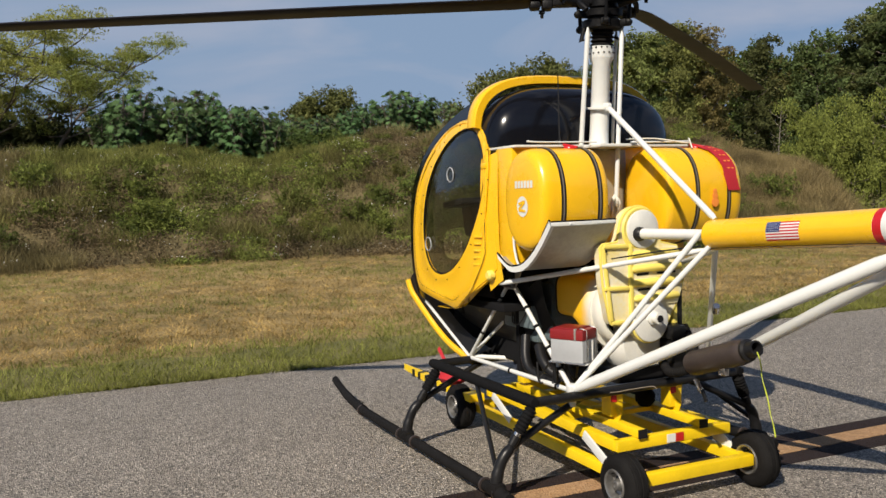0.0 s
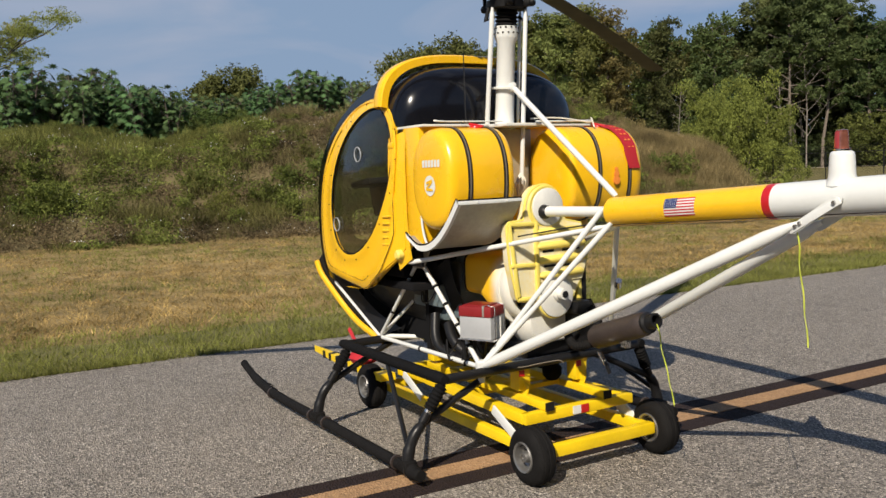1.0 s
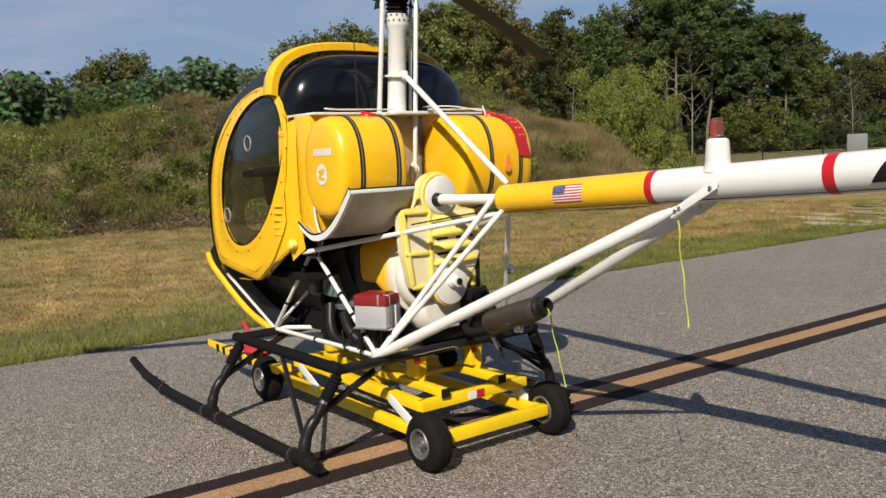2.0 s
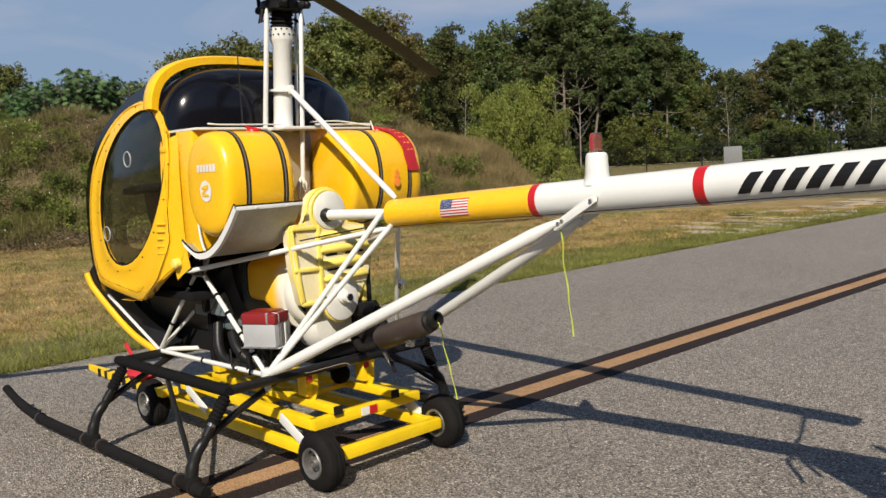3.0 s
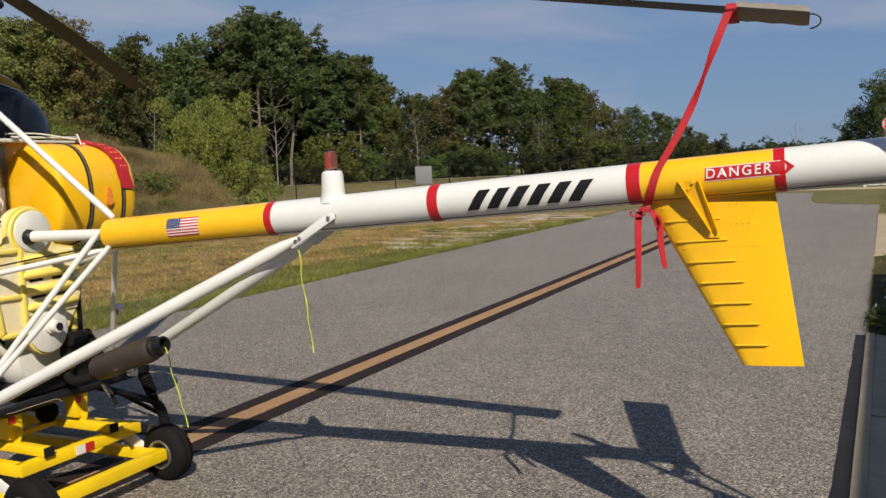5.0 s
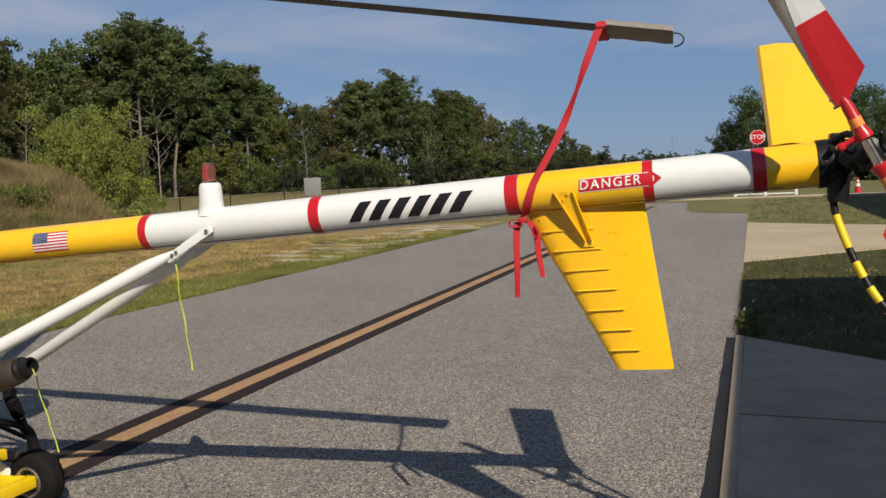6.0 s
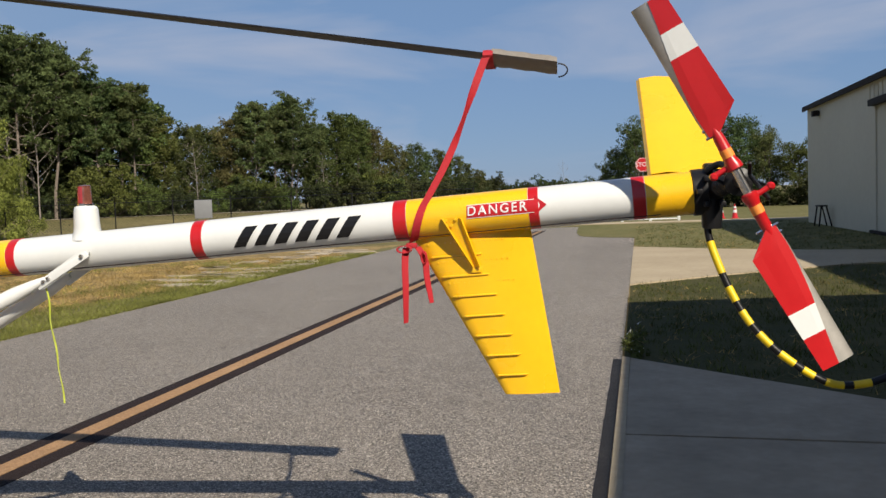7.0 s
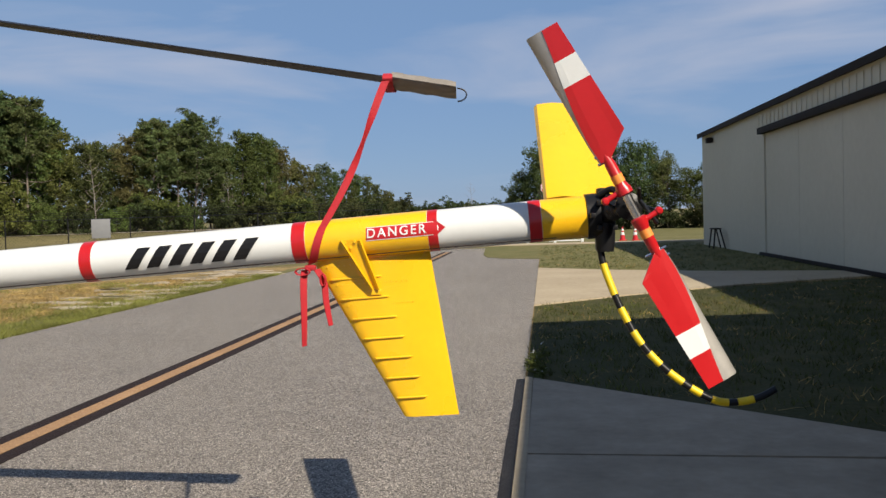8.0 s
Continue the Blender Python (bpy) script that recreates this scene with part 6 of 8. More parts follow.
# belt drive cover: a deep pale housing with a round head, a louvred block and yellow ribs
def cover():
    x = 0.235

    def arc(c, r, a0, a1, n=14):
        return [(x, c[0] + r * math.cos(radians(a0 + (a1 - a0) * i / n)), c[1] + r * math.sin(radians(a0 + (a1 - a0) * i / n))) for i in range(n + 1)]

    top, low = (-0.055, 1.408), (0.015, 0.895)
    outline = arc(top, 0.128, -5, 165) + [(x, -0.20, 1.345), (x, -0.30, 1.335), (x, -0.312, 1.315), (x, -0.308, 1.22), (x, -0.298, 1.106), (x, -0.258, 0.915), (x, -0.245, 0.895), (x, -0.13, 0.878)] + arc(low, 0.122, 200, 345) + [(x, 0.215, 1.0), (x, 0.25, 1.08), (x, 0.235, 1.22), (x, 0.215, 1.305), (x, 0.10, 1.33)]
    shell = Mesh().plate([(x + 0.008, p[1], p[2]) for p in outline], (1, 0, 0), 0.05)
    face = Mesh().plate([(x + 0.058, p[1] * 0.985 - 0.0005, 1.12 + (p[2] - 1.12) * 0.985) for p in outline], (1, 0, 0), 0.012)
    cv_ = part("belt_cover", shell, OVERSPRAY, heli, "white belt drive cover with yellow overspray and ribs", smooth=30)
    part("cover_face", face, OVERSPRAY, cv_, smooth=30)
    part("cover_edge", Mesh().path([(x + 0.062, p[1], p[2]) for p in outline + outline[:1]], 0.008, 8), PALE_YELLOW, cv_, "yellow edge")
    # round head and its pale disc
    part("cover_head", Mesh().lathe([(0.03, 0.128), (0.07, 0.126), (0.078, 0.118), (0.078, 0.108), (0.074, 0.106)], (x, -0.045, 1.41), (1, 0, 0), 36), PALE_YELLOW, cv_)
    part("pulley_disc", Mesh().lathe([(0.07, 0.107), (0.084, 0.107), (0.088, 0.1), (0.088, 0.0)], (x, -0.035, 1.41), (1, 0, 0), 36), DULL_WHITE, cv_)
    # louvred block
    blk = Mesh().plate([(x + 0.068, -0.122, 0.985), (x + 0.068, 0.205, 0.985), (x + 0.068, 0.238, 1.08), (x + 0.068, 0.205, 1.30), (x + 0.068, -0.122, 1.305)], (1, 0, 0), 0.012)
    part("louvre_block", blk, OVERSPRAY, cv_, smooth=30)
    for z, ya, yb, r in ((1.272, -0.115, 0.212, 0.019), (1.192, -0.120, 0.232, 0.021), (1.112, -0.115, 0.245, 0.022), (1.026, -0.105, 0.215, 0.02)):
        rb = Mesh().path([(x + 0.078, ya, z - 0.004), (x + 0.084, ya + 0.02, z), (x + 0.086, (ya + yb) / 2, z + 0.002), (x + 0.084, yb - 0.02, z + 0.003), (x + 0.078, yb, z + 0.001)], [r * 0.55, r, r, r, r * 0.5], 12)
        part("cover_rib", rb, PALE_YELLOW, cv_, "yellow rib")
    for z, ya, yb in ((1.241, -0.085, -0.004), (1.241, 0.042, 0.195), (1.160, -0.08, 0.0), (1.160, 0.06, 0.19), (1.075, -0.075, 0.01), (1.072, 0.05, 0.18)):
        part("cover_slot", Mesh().beam((x + 0.0815, ya, z), (x + 0.0815, yb, z + 0.002), 0.005, 0.013, 0.002), BLACK, cv_)
    part("cover_rib", Mesh().beam((x + 0.078, -0.122, 1.33), (x + 0.078, -0.118, 0.93), 0.026, 0.024, 0.01), PALE_YELLOW, cv_, "yellow rib")
    for z, ya, yb in ((1.095, -0.295, -0.125), (1.325, -0.30, -0.12), (0.905, -0.25, -0.12)):
        part("cover_rib", Mesh().beam((x + 0.074, ya, z), (x + 0.074, yb, z - 0.006), 0.024, 0.022, 0.009), PALE_YELLOW, cv_, "yellow rib")
    part("cover_rib", Mesh().beam((x + 0.074, -0.302, 1.32), (x + 0.074, -0.25, 0.915), 0.02, 0.02, 0.008), PALE_YELLOW, cv_, "yellow rib")
    part("pulley_disc", Mesh().lathe([(0.06, 0.118), (0.080, 0.118), (0.083, 0.112), (0.083, 0.0)], (x, *low), (1, 0, 0), 36), DULL_WHITE, cv_)
    hub = (x, low[0] + 0.006, low[1] + 0.018)
    part("pulley_hub", Mesh().lathe([(0.07, 0.04), (0.10, 0.04), (0.105, 0.031), (0.145, 0.031), (0.147, 0.0)], hub, (1, 0, 0), 20), DULL_WHITE, cv_)
    part("hub_eye", Mesh().lathe([(0.146, 0.02), (0.151, 0.02), (0.151, 0.009), (0.149, 0.008), (0.149, 0.0)], hub, (1, 0, 0), 16), BLACK, cv_)
    for y, z in ((-0.285, 1.30), (-0.245, 0.925), (0.19, 1.285), (-0.10, 0.925)):
        part("bolt", Mesh().lathe([(0.068, 0.008), (0.078, 0.007)], (x + 0.004, y, z), (1, 0, 0), 8), BLACK, cv_)
    ds = Mesh().path([(x + 0.06, -0.07, 1.385), (x + 0.10, -0.065, 1.386), (0.80, -0.01, 1.39)], [0.036, 0.029, 0.027], 16)
    part("drive_shaft", ds, WHITE, heli, "white tail drive shaft tube")
    part("shaft_boot", Mesh().lathe([(0, 0.03), (0.01, 0.042), (0.04, 0.038), (0.05, 0.03)], (x + 0.07, -0.07, 1.384), (1, 0.1, 0), 16), BLACK, heli)
    bd = Mesh().box((0.24, 0.24, 1.0), (0.1, 0.05, 0.42), bevel=0.02)
    bd.box((0.3, 0.17, 0.82), (0.14, 0.1, 0.08), bevel=0.02)
    part("clutch_arm", bd, BLACK, heli)
    pl2 = Mesh().box((0.27, 0.205, 0.98), (0.05, 0.03, 0.24), bevel=0.008)
    part("bracket_plate", pl2, PALE_YELLOW, heli)


cover()

# battery on its tray
BAT, BROT = Vector((0.205, -0.432, 0)), Matrix.Rotation(radians(26), 3, "Z")


def in_bat(x, y, z):
    """A place on the battery, which sits turned on its tray."""
    return BAT + BROT @ Vector((x, y, z))


batt = part("battery", Mesh().box(in_bat(0, 0, 0.768), (0.198, 0.160, 0.122), BROT, 0.007), GREY_PLASTIC, heli, "grey battery case with a red lid")
for x in (0.02, 0.055):
    part("case_rib", Mesh().box(in_bat(0.101, -0.06 + x * 1.6, 0.765), (0.006, 0.014, 0.112), BROT, 0.002), DULL_WHITE, batt)
lid = Mesh().box(in_bat(0, 0, 0.858), (0.204, 0.166, 0.058), BROT, 0.008)
lid.box(in_bat(-0.01, 0, 0.889), (0.15, 0.14, 0.008), BROT, 0.003)
part("lid", lid, LID_RED, batt, "dark red lid")
part("lid_strap", Mesh().box(in_bat(0.055, 0, 0.862), (0.012, 0.172, 0.062), BROT, 0.002), SHIELD, batt)
tray = Mesh().box(in_bat(0.005, 0, 0.703), (0.225, 0.185, 0.008), BROT, 0.002)
for sx in (-1, 1):
    tray.path([in_bat(0.112, sx * 0.055, 0.70), in_bat(0.112, sx * 0.055, 0.885), in_bat(0.07, sx * 0.055, 0.893)], 0.0035, 6)
part("battery_tray", tray, CHROME, batt)
for sx in (-1, 1):
    part("tray_leg", Mesh().beam(in_bat(-0.09, sx * 0.06, 0.70), in_bat(-0.09, sx * 0.06, 0.58), 0.018, 0.012, 0.003), BLACK, batt)
wr = Mesh()
r2 = random.Random(5)
for i in range(7):
    a = Vector((0.0 + r2.uniform(-0.1, 0.15), -0.45 + r2.uniform(-0.05, 0.1), 0.66))
    b = a + Vector((r2.uniform(-0.3, 0.1), r2.uniform(0, 0.15), r2.uniform(-0.12, -0.05)))
    wr = Mesh()
    wr.path(spline([a, a.lerp(b, 0.5) + Vector((0, -0.02, -0.06)), b], 5), 0.006, 6)
    part("cable", wr, BLACK, heli)
wr = Mesh()
wr.path(spline([(-0.5, -0.40, 0.92), (-0.44, -0.44, 0.84), (-0.36, -0.44, 0.84), (-0.3, -0.42, 0.92)], 6), 0.004, 6)
part("wiring", wr, BLACK, heli)
part("tie_cord", Mesh().path(spline([N1 + Vector((0.01, 0.02, 0.03)), (0.30, -0.28, 0.525), (0.38, -0.18, 0.545), (0.45, -0.10, 0.564), (0.47, -0.08, 0.55)], 6), 0.0028, 6), BLADE_TAN, heli, "thin tan cord")

# muffler and tailpipe
mu0, mu1 = Vector((0.58, 0.06, 0.69)), Vector((0.99, 0.05, 0.825))
md = (mu1 - mu0).normalized()
ml = (mu1 - mu0).length
mf = part("muffler", Mesh().lathe([(0, 0.03), (0.01, 0.06), (0.03, 0.066), (ml - 0.06, 0.066), (ml - 0.02, 0.062), (ml, 0.05)], mu0, md, 28), MUFFLER, heli, "brown heat-stained exhaust muffler")
part("tailpipe", Mesh().lathe([(0, 0.05), (0.005, 0.056), (0.02, 0.056), (0.028, 0.042), (0.075, 0.04), (0.075, 0.03), (0.03, 0.03)], mu1 - md * 0.01, md, 24), BLACK, mf)
part("muffler_clamp", Mesh().box(mu0.lerp(mu1, 0.62) + Vector((0, -0.01, -0.075)), (0.05, 0.03, 0.05), bevel=0.008), CHROME, mf)

def ribbed_hose(pts, r):
    """A corrugated hose along a few points."""
    p = spline(pts, 14)
    return Mesh().path(p, [r if i % 2 else r * 0.8 for i in range(len(p))], 10)


part("ribbed_hose", ribbed_hose([(0.31, 0.24, 0.84), (0.40, 0.22, 0.76), (0.50, 0.16, 0.70), (0.58, 0.08, 0.675)], 0.034), RUBBER, heli, "black corrugated hose")
part("ribbed_hose", ribbed_hose([(0.30, 0.10, 0.66), (0.38, 0.06, 0.63), (0.48, 0.02, 0.63), (0.58, 0.04, 0.66)], 0.026), RUBBER, heli, "black corrugated hose")
part("exhaust_bracket", Mesh().beam((0.70, -0.02, 0.64), (0.76, -0.03, 0.58), 0.03, 0.012), CHROME, heli, "bright exhaust bracket")
part("exhaust_bracket", Mesh().beam((0.76, -0.03, 0.60), (0.79, -0.03, 0.54), 0.014, 0.02), BLACK, heli)

# skid gear, port and starboard
def gear(side):
    def S(p):
        return (p[0], -0.905 * p[1], p[2]) if side > 0 else tuple(p)
    pts = spline([(0.355, -0.965, 0.08), (0.0, -0.965, 0.08), (-0.9, -0.967, 0.082), (-1.6, -0.968, 0.082), (-1.9, -0.968, 0.10), (-2.15, -0.965, 0.135), (-2.375, -0.962, 0.195)], 8)
    pts = [S(p) for p in pts]
    n = len(pts)
    sk = part("skid", Mesh().path(pts, [0.032 if i < n - 9 else 0.028 for i in range(n)], 16), RUBBER, heli, "black skid tube with worn wrapping")
    part("skid_shoe", Mesh().path([S((0.385, -0.965, 0.075)), S((0.30, -0.965, 0.078))], [0.03, 0.042], 14), RUBBER, sk)
    for x in (0.13, 0.275, -0.80, -1.02, -1.75):
        part("skid_clip", Mesh().lathe([(-0.007, 0.03), (-0.007, 0.041), (0.007, 0.041), (0.007, 0.03)], S((x, -0.966, 0.082)), (1, 0, 0), 16, closed=True), MUFFLER if x < 0.2 else BLACK, sk)
    part("clip_tail", Mesh().path([S((-1.75, -0.966, 0.12)), S((-1.70, -0.98, 0.15)), S((-1.73, -1.0, 0.16))], 0.005, 6), RUBBER, sk)
    for x in (0.245, -0.93):
        foot, knee, top, inner = (x, -0.965, 0.10), (x + 0.005, -0.885, 0.285), (x + 0.035, -0.75, 0.505), (x - 0.02, -0.40, 0.50)
        leg = Mesh().path([S(p) for p in spline([foot, (x, -0.945, 0.19), knee, (x - 0.005, -0.70, 0.375), inner], 6)], [0.034] * 6 + [0.03] * 7 + [0.02] * 12, 14)
        lg = part("skid_leg", leg, BLACK, heli, "black bent skid leg")
        part("foot_saddle", Mesh().box(S((x, -0.966, 0.095)), (0.11, 0.075, 0.07), bevel=0.02), RUBBER, lg)
        k, t = Vector(S(knee)), Vector(S(top))
        d = t - k
        dm = Mesh().path([k, k + d * 0.12, k + d * 0.13, k + d * 0.34], [0.018, 0.022, 0.026, 0.026], 14)
        dp = part("damper", dm, BLACK, heli, "black skid damper with rubber bellows")
        part("damper_rod", Mesh().path([k + d * 0.34, k + d * 0.42], 0.021, 14), CHROME if x > 0 else BLACK, dp)
        prof = []
        L = d.length
        for i in range(13):
            prof.append((L * (0.42 + 0.50 * i / 12), 0.036 if i % 2 == 0 else 0.030))
        part("bellows", Mesh().lathe([(L * 0.40, 0.02)] + prof + [(L * 0.96, 0.022), (L, 0.02)], k, d, 18), FOAM, dp)
    a, b = S((-0.35, -0.75, 0.515)), S((0.24, -0.955, 0.19))
    part("drag_strut", Mesh().path([a, b], 0.014, 12), BLACK, heli)
    bm_ = Mesh().path([S((-0.97, -0.752, 0.535)), S((-0.93, -0.75, 0.535)), S((0.27, -0.75, 0.53)), S((0.31, -0.752, 0.53))], [0.025, 0.032, 0.032, 0.025], 16)
    part("side_beam", bm_, FOAM, heli, "black foam-wrapped side beam")


gear(-1)
gear(1)
for x, z in ((0.28, 0.525), (-0.945, 0.53)):
    part("cross_beam", Mesh().path([(x, -0.76, z), (x, 0.69, z)], 0.027, 16), BLACK, heli, "black cross beam")

# whip aerial and grab rail behind the hood
part("aerial", Mesh().path([(-0.06, -0.32, 1.90), (-0.06, -0.32, 1.912), (-0.06, -0.32, 1.94), (-0.06, -0.32, 2.30)], [0.010, 0.008, 0.0045, 0.003], 6), BLACK, heli, "thin black whip aerial")
gr = Mesh().path(spline([(-0.02, -0.53, 1.912), (0.0, -0.57, 1.915), (0.02, -0.5, 1.908), (0.03, -0.2, 1.908), (0.03, -0.12, 1.908)], 6), 0.005, 8)
part("grab_rail", gr, WHITE, heli)
gr = Mesh().path(spline([(0.03, 0.12, 1.908), (0.03, 0.3, 1.908), (0.02, 0.5, 1.912), (0.0, 0.58, 1.915)], 6), 0.006, 8)
part("grab_rail", gr, WHITE, heli)

# ---- main rotor tie-down ----
td_ = thing("rotor_tie_down", (3.75, 0.16, 1.42), "grey canvas blade sock with a red tie-down strap to the boom", "tie-down")
dB = Vector((math.cos(radians(AZB[0])), math.sin(radians(AZB[0])), 0))
sB = Vector((-dB.y, dB.x, 0))
sock = Mesh()
rows = []
for i in range(9):
    s = 3.765 + 0.236 * i / 8
    u = (s - 0.28) / 3.68
    z = HUB.z + (2.115 - HUB.z) * (min(u, 1.02) ** 1.06)
    c = HUB + dB * s
    sag = 0.002 * math.sin(i * 2.1)
    row = []
    for a in range(12):
        k = 2 * math.pi * a / 12
        row.append(Vector((c.x, c.y, z - 0.006)) + sB * (-0.04 + (0.102 + sag) * math.cos(k)) + Vector((0, 0, (0.030 + sag) * math.sin(k))))
    rows.append(row)
sock.grid(rows, wrap=True)
sock.add(rows[-1], [tuple(range(12))])
part("blade_sock", sock, SOCK, td_, "grey canvas sock")
TIPP = HUB + dB * 4.005
lp = [Vector((TIPP.x, TIPP.y, 2.09)) + dB * (0.035 * math.sin(math.pi * k / 8)) + Vector((0, 0, 0.025 * math.cos(math.pi * k / 8))) for k in range(9)]
part("pull_loop", Mesh().path(lp, 0.003, 6), BLACK, td_)


def ribbon(pts, w, side, tw=None):
    """A flat strap along points, w wide; side: the way its width points, for each point or one for all."""
    mb = Mesh()
    rows = []
    for i, p in enumerate(pts):
        s = Vector(side[i] if isinstance(side, list) else side).normalized() * w / 2
        d = (Vector(pts[min(i + 1, len(pts) - 1)]) - Vector(pts[max(i - 1, 0)])).normalized()
        nn = d.cross(s).normalized() * 0.0015
        p = Vector(p)
        rows.append([p - s - nn, p + s - nn, p + s + nn, p - s + nn])
    mb.grid(rows, wrap=True)
    return mb


TS = HUB + dB * 3.745
stop = TS + sB * -0.147 + Vector((0, 0, 2.132 - TS.z))
sbot = on_boom(3.468, 40, 0.006)
pts = [stop.lerp(sbot, i / 12) + Vector((0.019 * math.sin(math.pi * (i / 12) ** 1.5), 0, 0)) for i in range(13)]
sides = [Vector((math.cos(w), math.sin(w), 0.25 * math.cos(w))) for w in [1.35 * math.exp(-((i - 5.0) / 2.6) ** 2) for i in range(13)]]
part("strap", ribbon(pts, 0.034, sides), RED_CLOTH, td_, "red webbing strap")
wrap = [on_boom(3.468 - 0.0033 * k, 40 - 7.4 * k, 0.006) for k in range(20)]
part("strap_wrap", ribbon(wrap, 0.035, (1, 0, 0.35)), RED_CLOTH, td_)
over = [HUB + dB * 3.752 + sB * (-0.04 + 0.112 * math.cos(math.pi * k / 12)) + Vector((0, 0, 2.137 - HUB.z + 0.030 * math.sin(math.pi * k / 12))) for k in range(0, 25)]
part("strap_wrap", ribbon(over, 0.036, dB), RED_CLOTH, td_)
kn0 = Vector((3.405, -0.05, 1.462))
for dx, ln, dy in ((-0.012, 0.285, -0.02), (0.05, 0.22, 0.03)):
    tail = [kn0 + Vector((dx * 0.5, dy, -0.01)), kn0 + Vector((dx, dy * 1.2, -0.06)), kn0 + Vector((dx * 1.1, dy * 1.3, -ln * 0.6)), kn0 + Vector((dx * 1.4, dy * 1.2, -ln))]
    part("strap_tail", ribbon(spline(tail, 5), 0.026, [Vector((math.cos(0.3 + 0.06 * i), math.sin(0.3 + 0.06 * i), 0)) for i in range(len(spline(tail, 5)))]), RED_CLOTH, td_, "hanging red strap end")
lo = [kn0 + Vector((-0.012 - 0.026 * math.sin(2 * math.pi * k / 16), -0.03, -0.016 + 0.013 * math.cos(2 * math.pi * k / 16))) for k in range(17)]
part("bow_loop", ribbon(lo, 0.012, (0.2, 1, 0)), RED_CLOTH, td_)
lo = [kn0 + Vector((0.05 + 0.010 * math.sin(2 * math.pi * k / 16), 0.02, -0.05 + 0.022 * math.cos(2 * math.pi * k / 16))) for k in range(17)]
part("bow_loop", ribbon(lo, 0.012, (0.2, 1, 0)), RED_CLOTH, td_)
part("knot", Mesh().box(kn0 + Vector((0.01, 0, -0.004)), (0.04, 0.03, 0.02), bevel=0.008), RED_CLOTH, td_)


def streamer(top, bot, label):
    a, b = Vector(top), Vector(bot)
    p = [a.lerp(b, i / 14) + Vector((0.004 * math.sin(i * 1.1), 0.003 * math.sin(i * 0.8), 0)) for i in range(15)]
    sd = [Vector((math.cos(i * 0.5), math.sin(i * 0.5), 0)) for i in range(15)]
    solo("tape_streamer", ribbon(p, 0.006, sd), LIME, a, label, "streamer", group="flagging tape streamers")


streamer((1.94, -0.07, 1.335), (1.992, -0.072, 0.872), "lime flagging tape hanging from the boom brace")
streamer((1.062, 0.04, 0.83), (1.172, 0.04, 0.44), "lime flagging tape tied to the tailpipe")

solo("remove_tag", ribbon(spline([(-1.42, -0.49, 0.54), (-1.36, -0.50, 0.515), (-1.30, -0.51, 0.485), (-1.24, -0.51, 0.455)], 5), 0.026, (0.2, 0.6, 0.7)), RED_CLOTH, (-1.42, -0.49, 0.54), "red cloth warning tag hanging under the nose", "tag")

# ---- ground-handling dolly ----
DROT = Matrix.Rotation(radians(-1.6), 4, "Z")
DORG = Vector((0.70, -0.035, 0))


def D(x, y, z):
    """Dolly plan: x ahead of the rear axle (towards the nose), y to starboard."""
    return DORG + DROT @ Vector((-x, y, z))


dolly = thing("handling_dolly", DORG, "yellow steel helicopter dolly on four rubber wheels", "dolly")


def bar(p, q, w=0.06, h=0.06, name="frame_bar", m=DOLLY_YELLOW, label=""):
    return part(name, Mesh().beam(D(*p), D(*q), w, h, 0.007), m, dolly, label)


bar((0.02, -0.40, 0.155), (0.02, 0.40, 0.155), 0.055, 0.062)
bar((1.86, -0.42, 0.155), (1.86, 0.42, 0.155), 0.055, 0.062)
for s in (-1, 1):
    bar((0.05, s * 0.37, 0.155), (1.88, s * 0.36, 0.155), 0.052, 0.058)
    bar((0.24, s * 0.358 + 0.055, 0.275), (1.75, s * 0.30 + 0.03, 0.275), 0.055, 0.06)
    yi = -0.175 if s < 0 else 0.235
    bar((0.20, yi, 0.330), (1.55, yi * 0.95, 0.334), 0.054, 0.046)
    part("bar_cap", Mesh().box(D(0.197, yi, 0.330), (0.006, 0.056, 0.048), DROT.to_3x3()), BLACK, dolly)
    bar((0.47, yi, 0.375), (0.47, yi, 0.505), 0.085, 0.085, "upright")
    bar((0.47, yi + s * 0.05, 0.50), (0.47, yi - s * 0.03, 0.50), 0.085, 0.05, "rest")
    bar((0.5, yi, 0.40), (0.40, yi, 0.36), 0.012, 0.1, "gusset")
    part("red_reflector", Mesh().box(D(0.425, yi - 0.02, 0.475), (0.006, 0.035, 0.035), DROT.to_3x3()), RED, dolly)
    bar((1.45, yi, 0.375), (1.45, yi, 0.50), 0.08, 0.08, "upright")
    # pale links between the frames
    for x in (0.44 if s < 0 else 0.37, 1.52):
        part("link_arm", Mesh().beam(D(x, s * 0.388, 0.30 if s < 0 else 0.285), D(x - 0.24, s * 0.388, 0.185 if s < 0 else 0.165), 0.012, 0.055 if s < 0 else 0.07, 0.004), WHITE, dolly, "white link arm")
bar((0.24, -0.325, 0.275), (0.24, 0.44, 0.275), 0.055, 0.06)
for xx, nm, m in ((-0.02, "red_reflector", RED), (0.035, "white_reflector", WHITE)):
    part(nm, Mesh().box(D(0.206, 0.055 - xx * 1.0, 0.278), (0.006, 0.055, 0.045), DROT.to_3x3()), m, dolly)
bar((1.72, -0.32, 0.275), (1.72, 0.32, 0.275), 0.06, 0.07)
bar((0.95, -0.30, 0.265), (0.95, 0.30, 0.265), 0.06, 0.05)
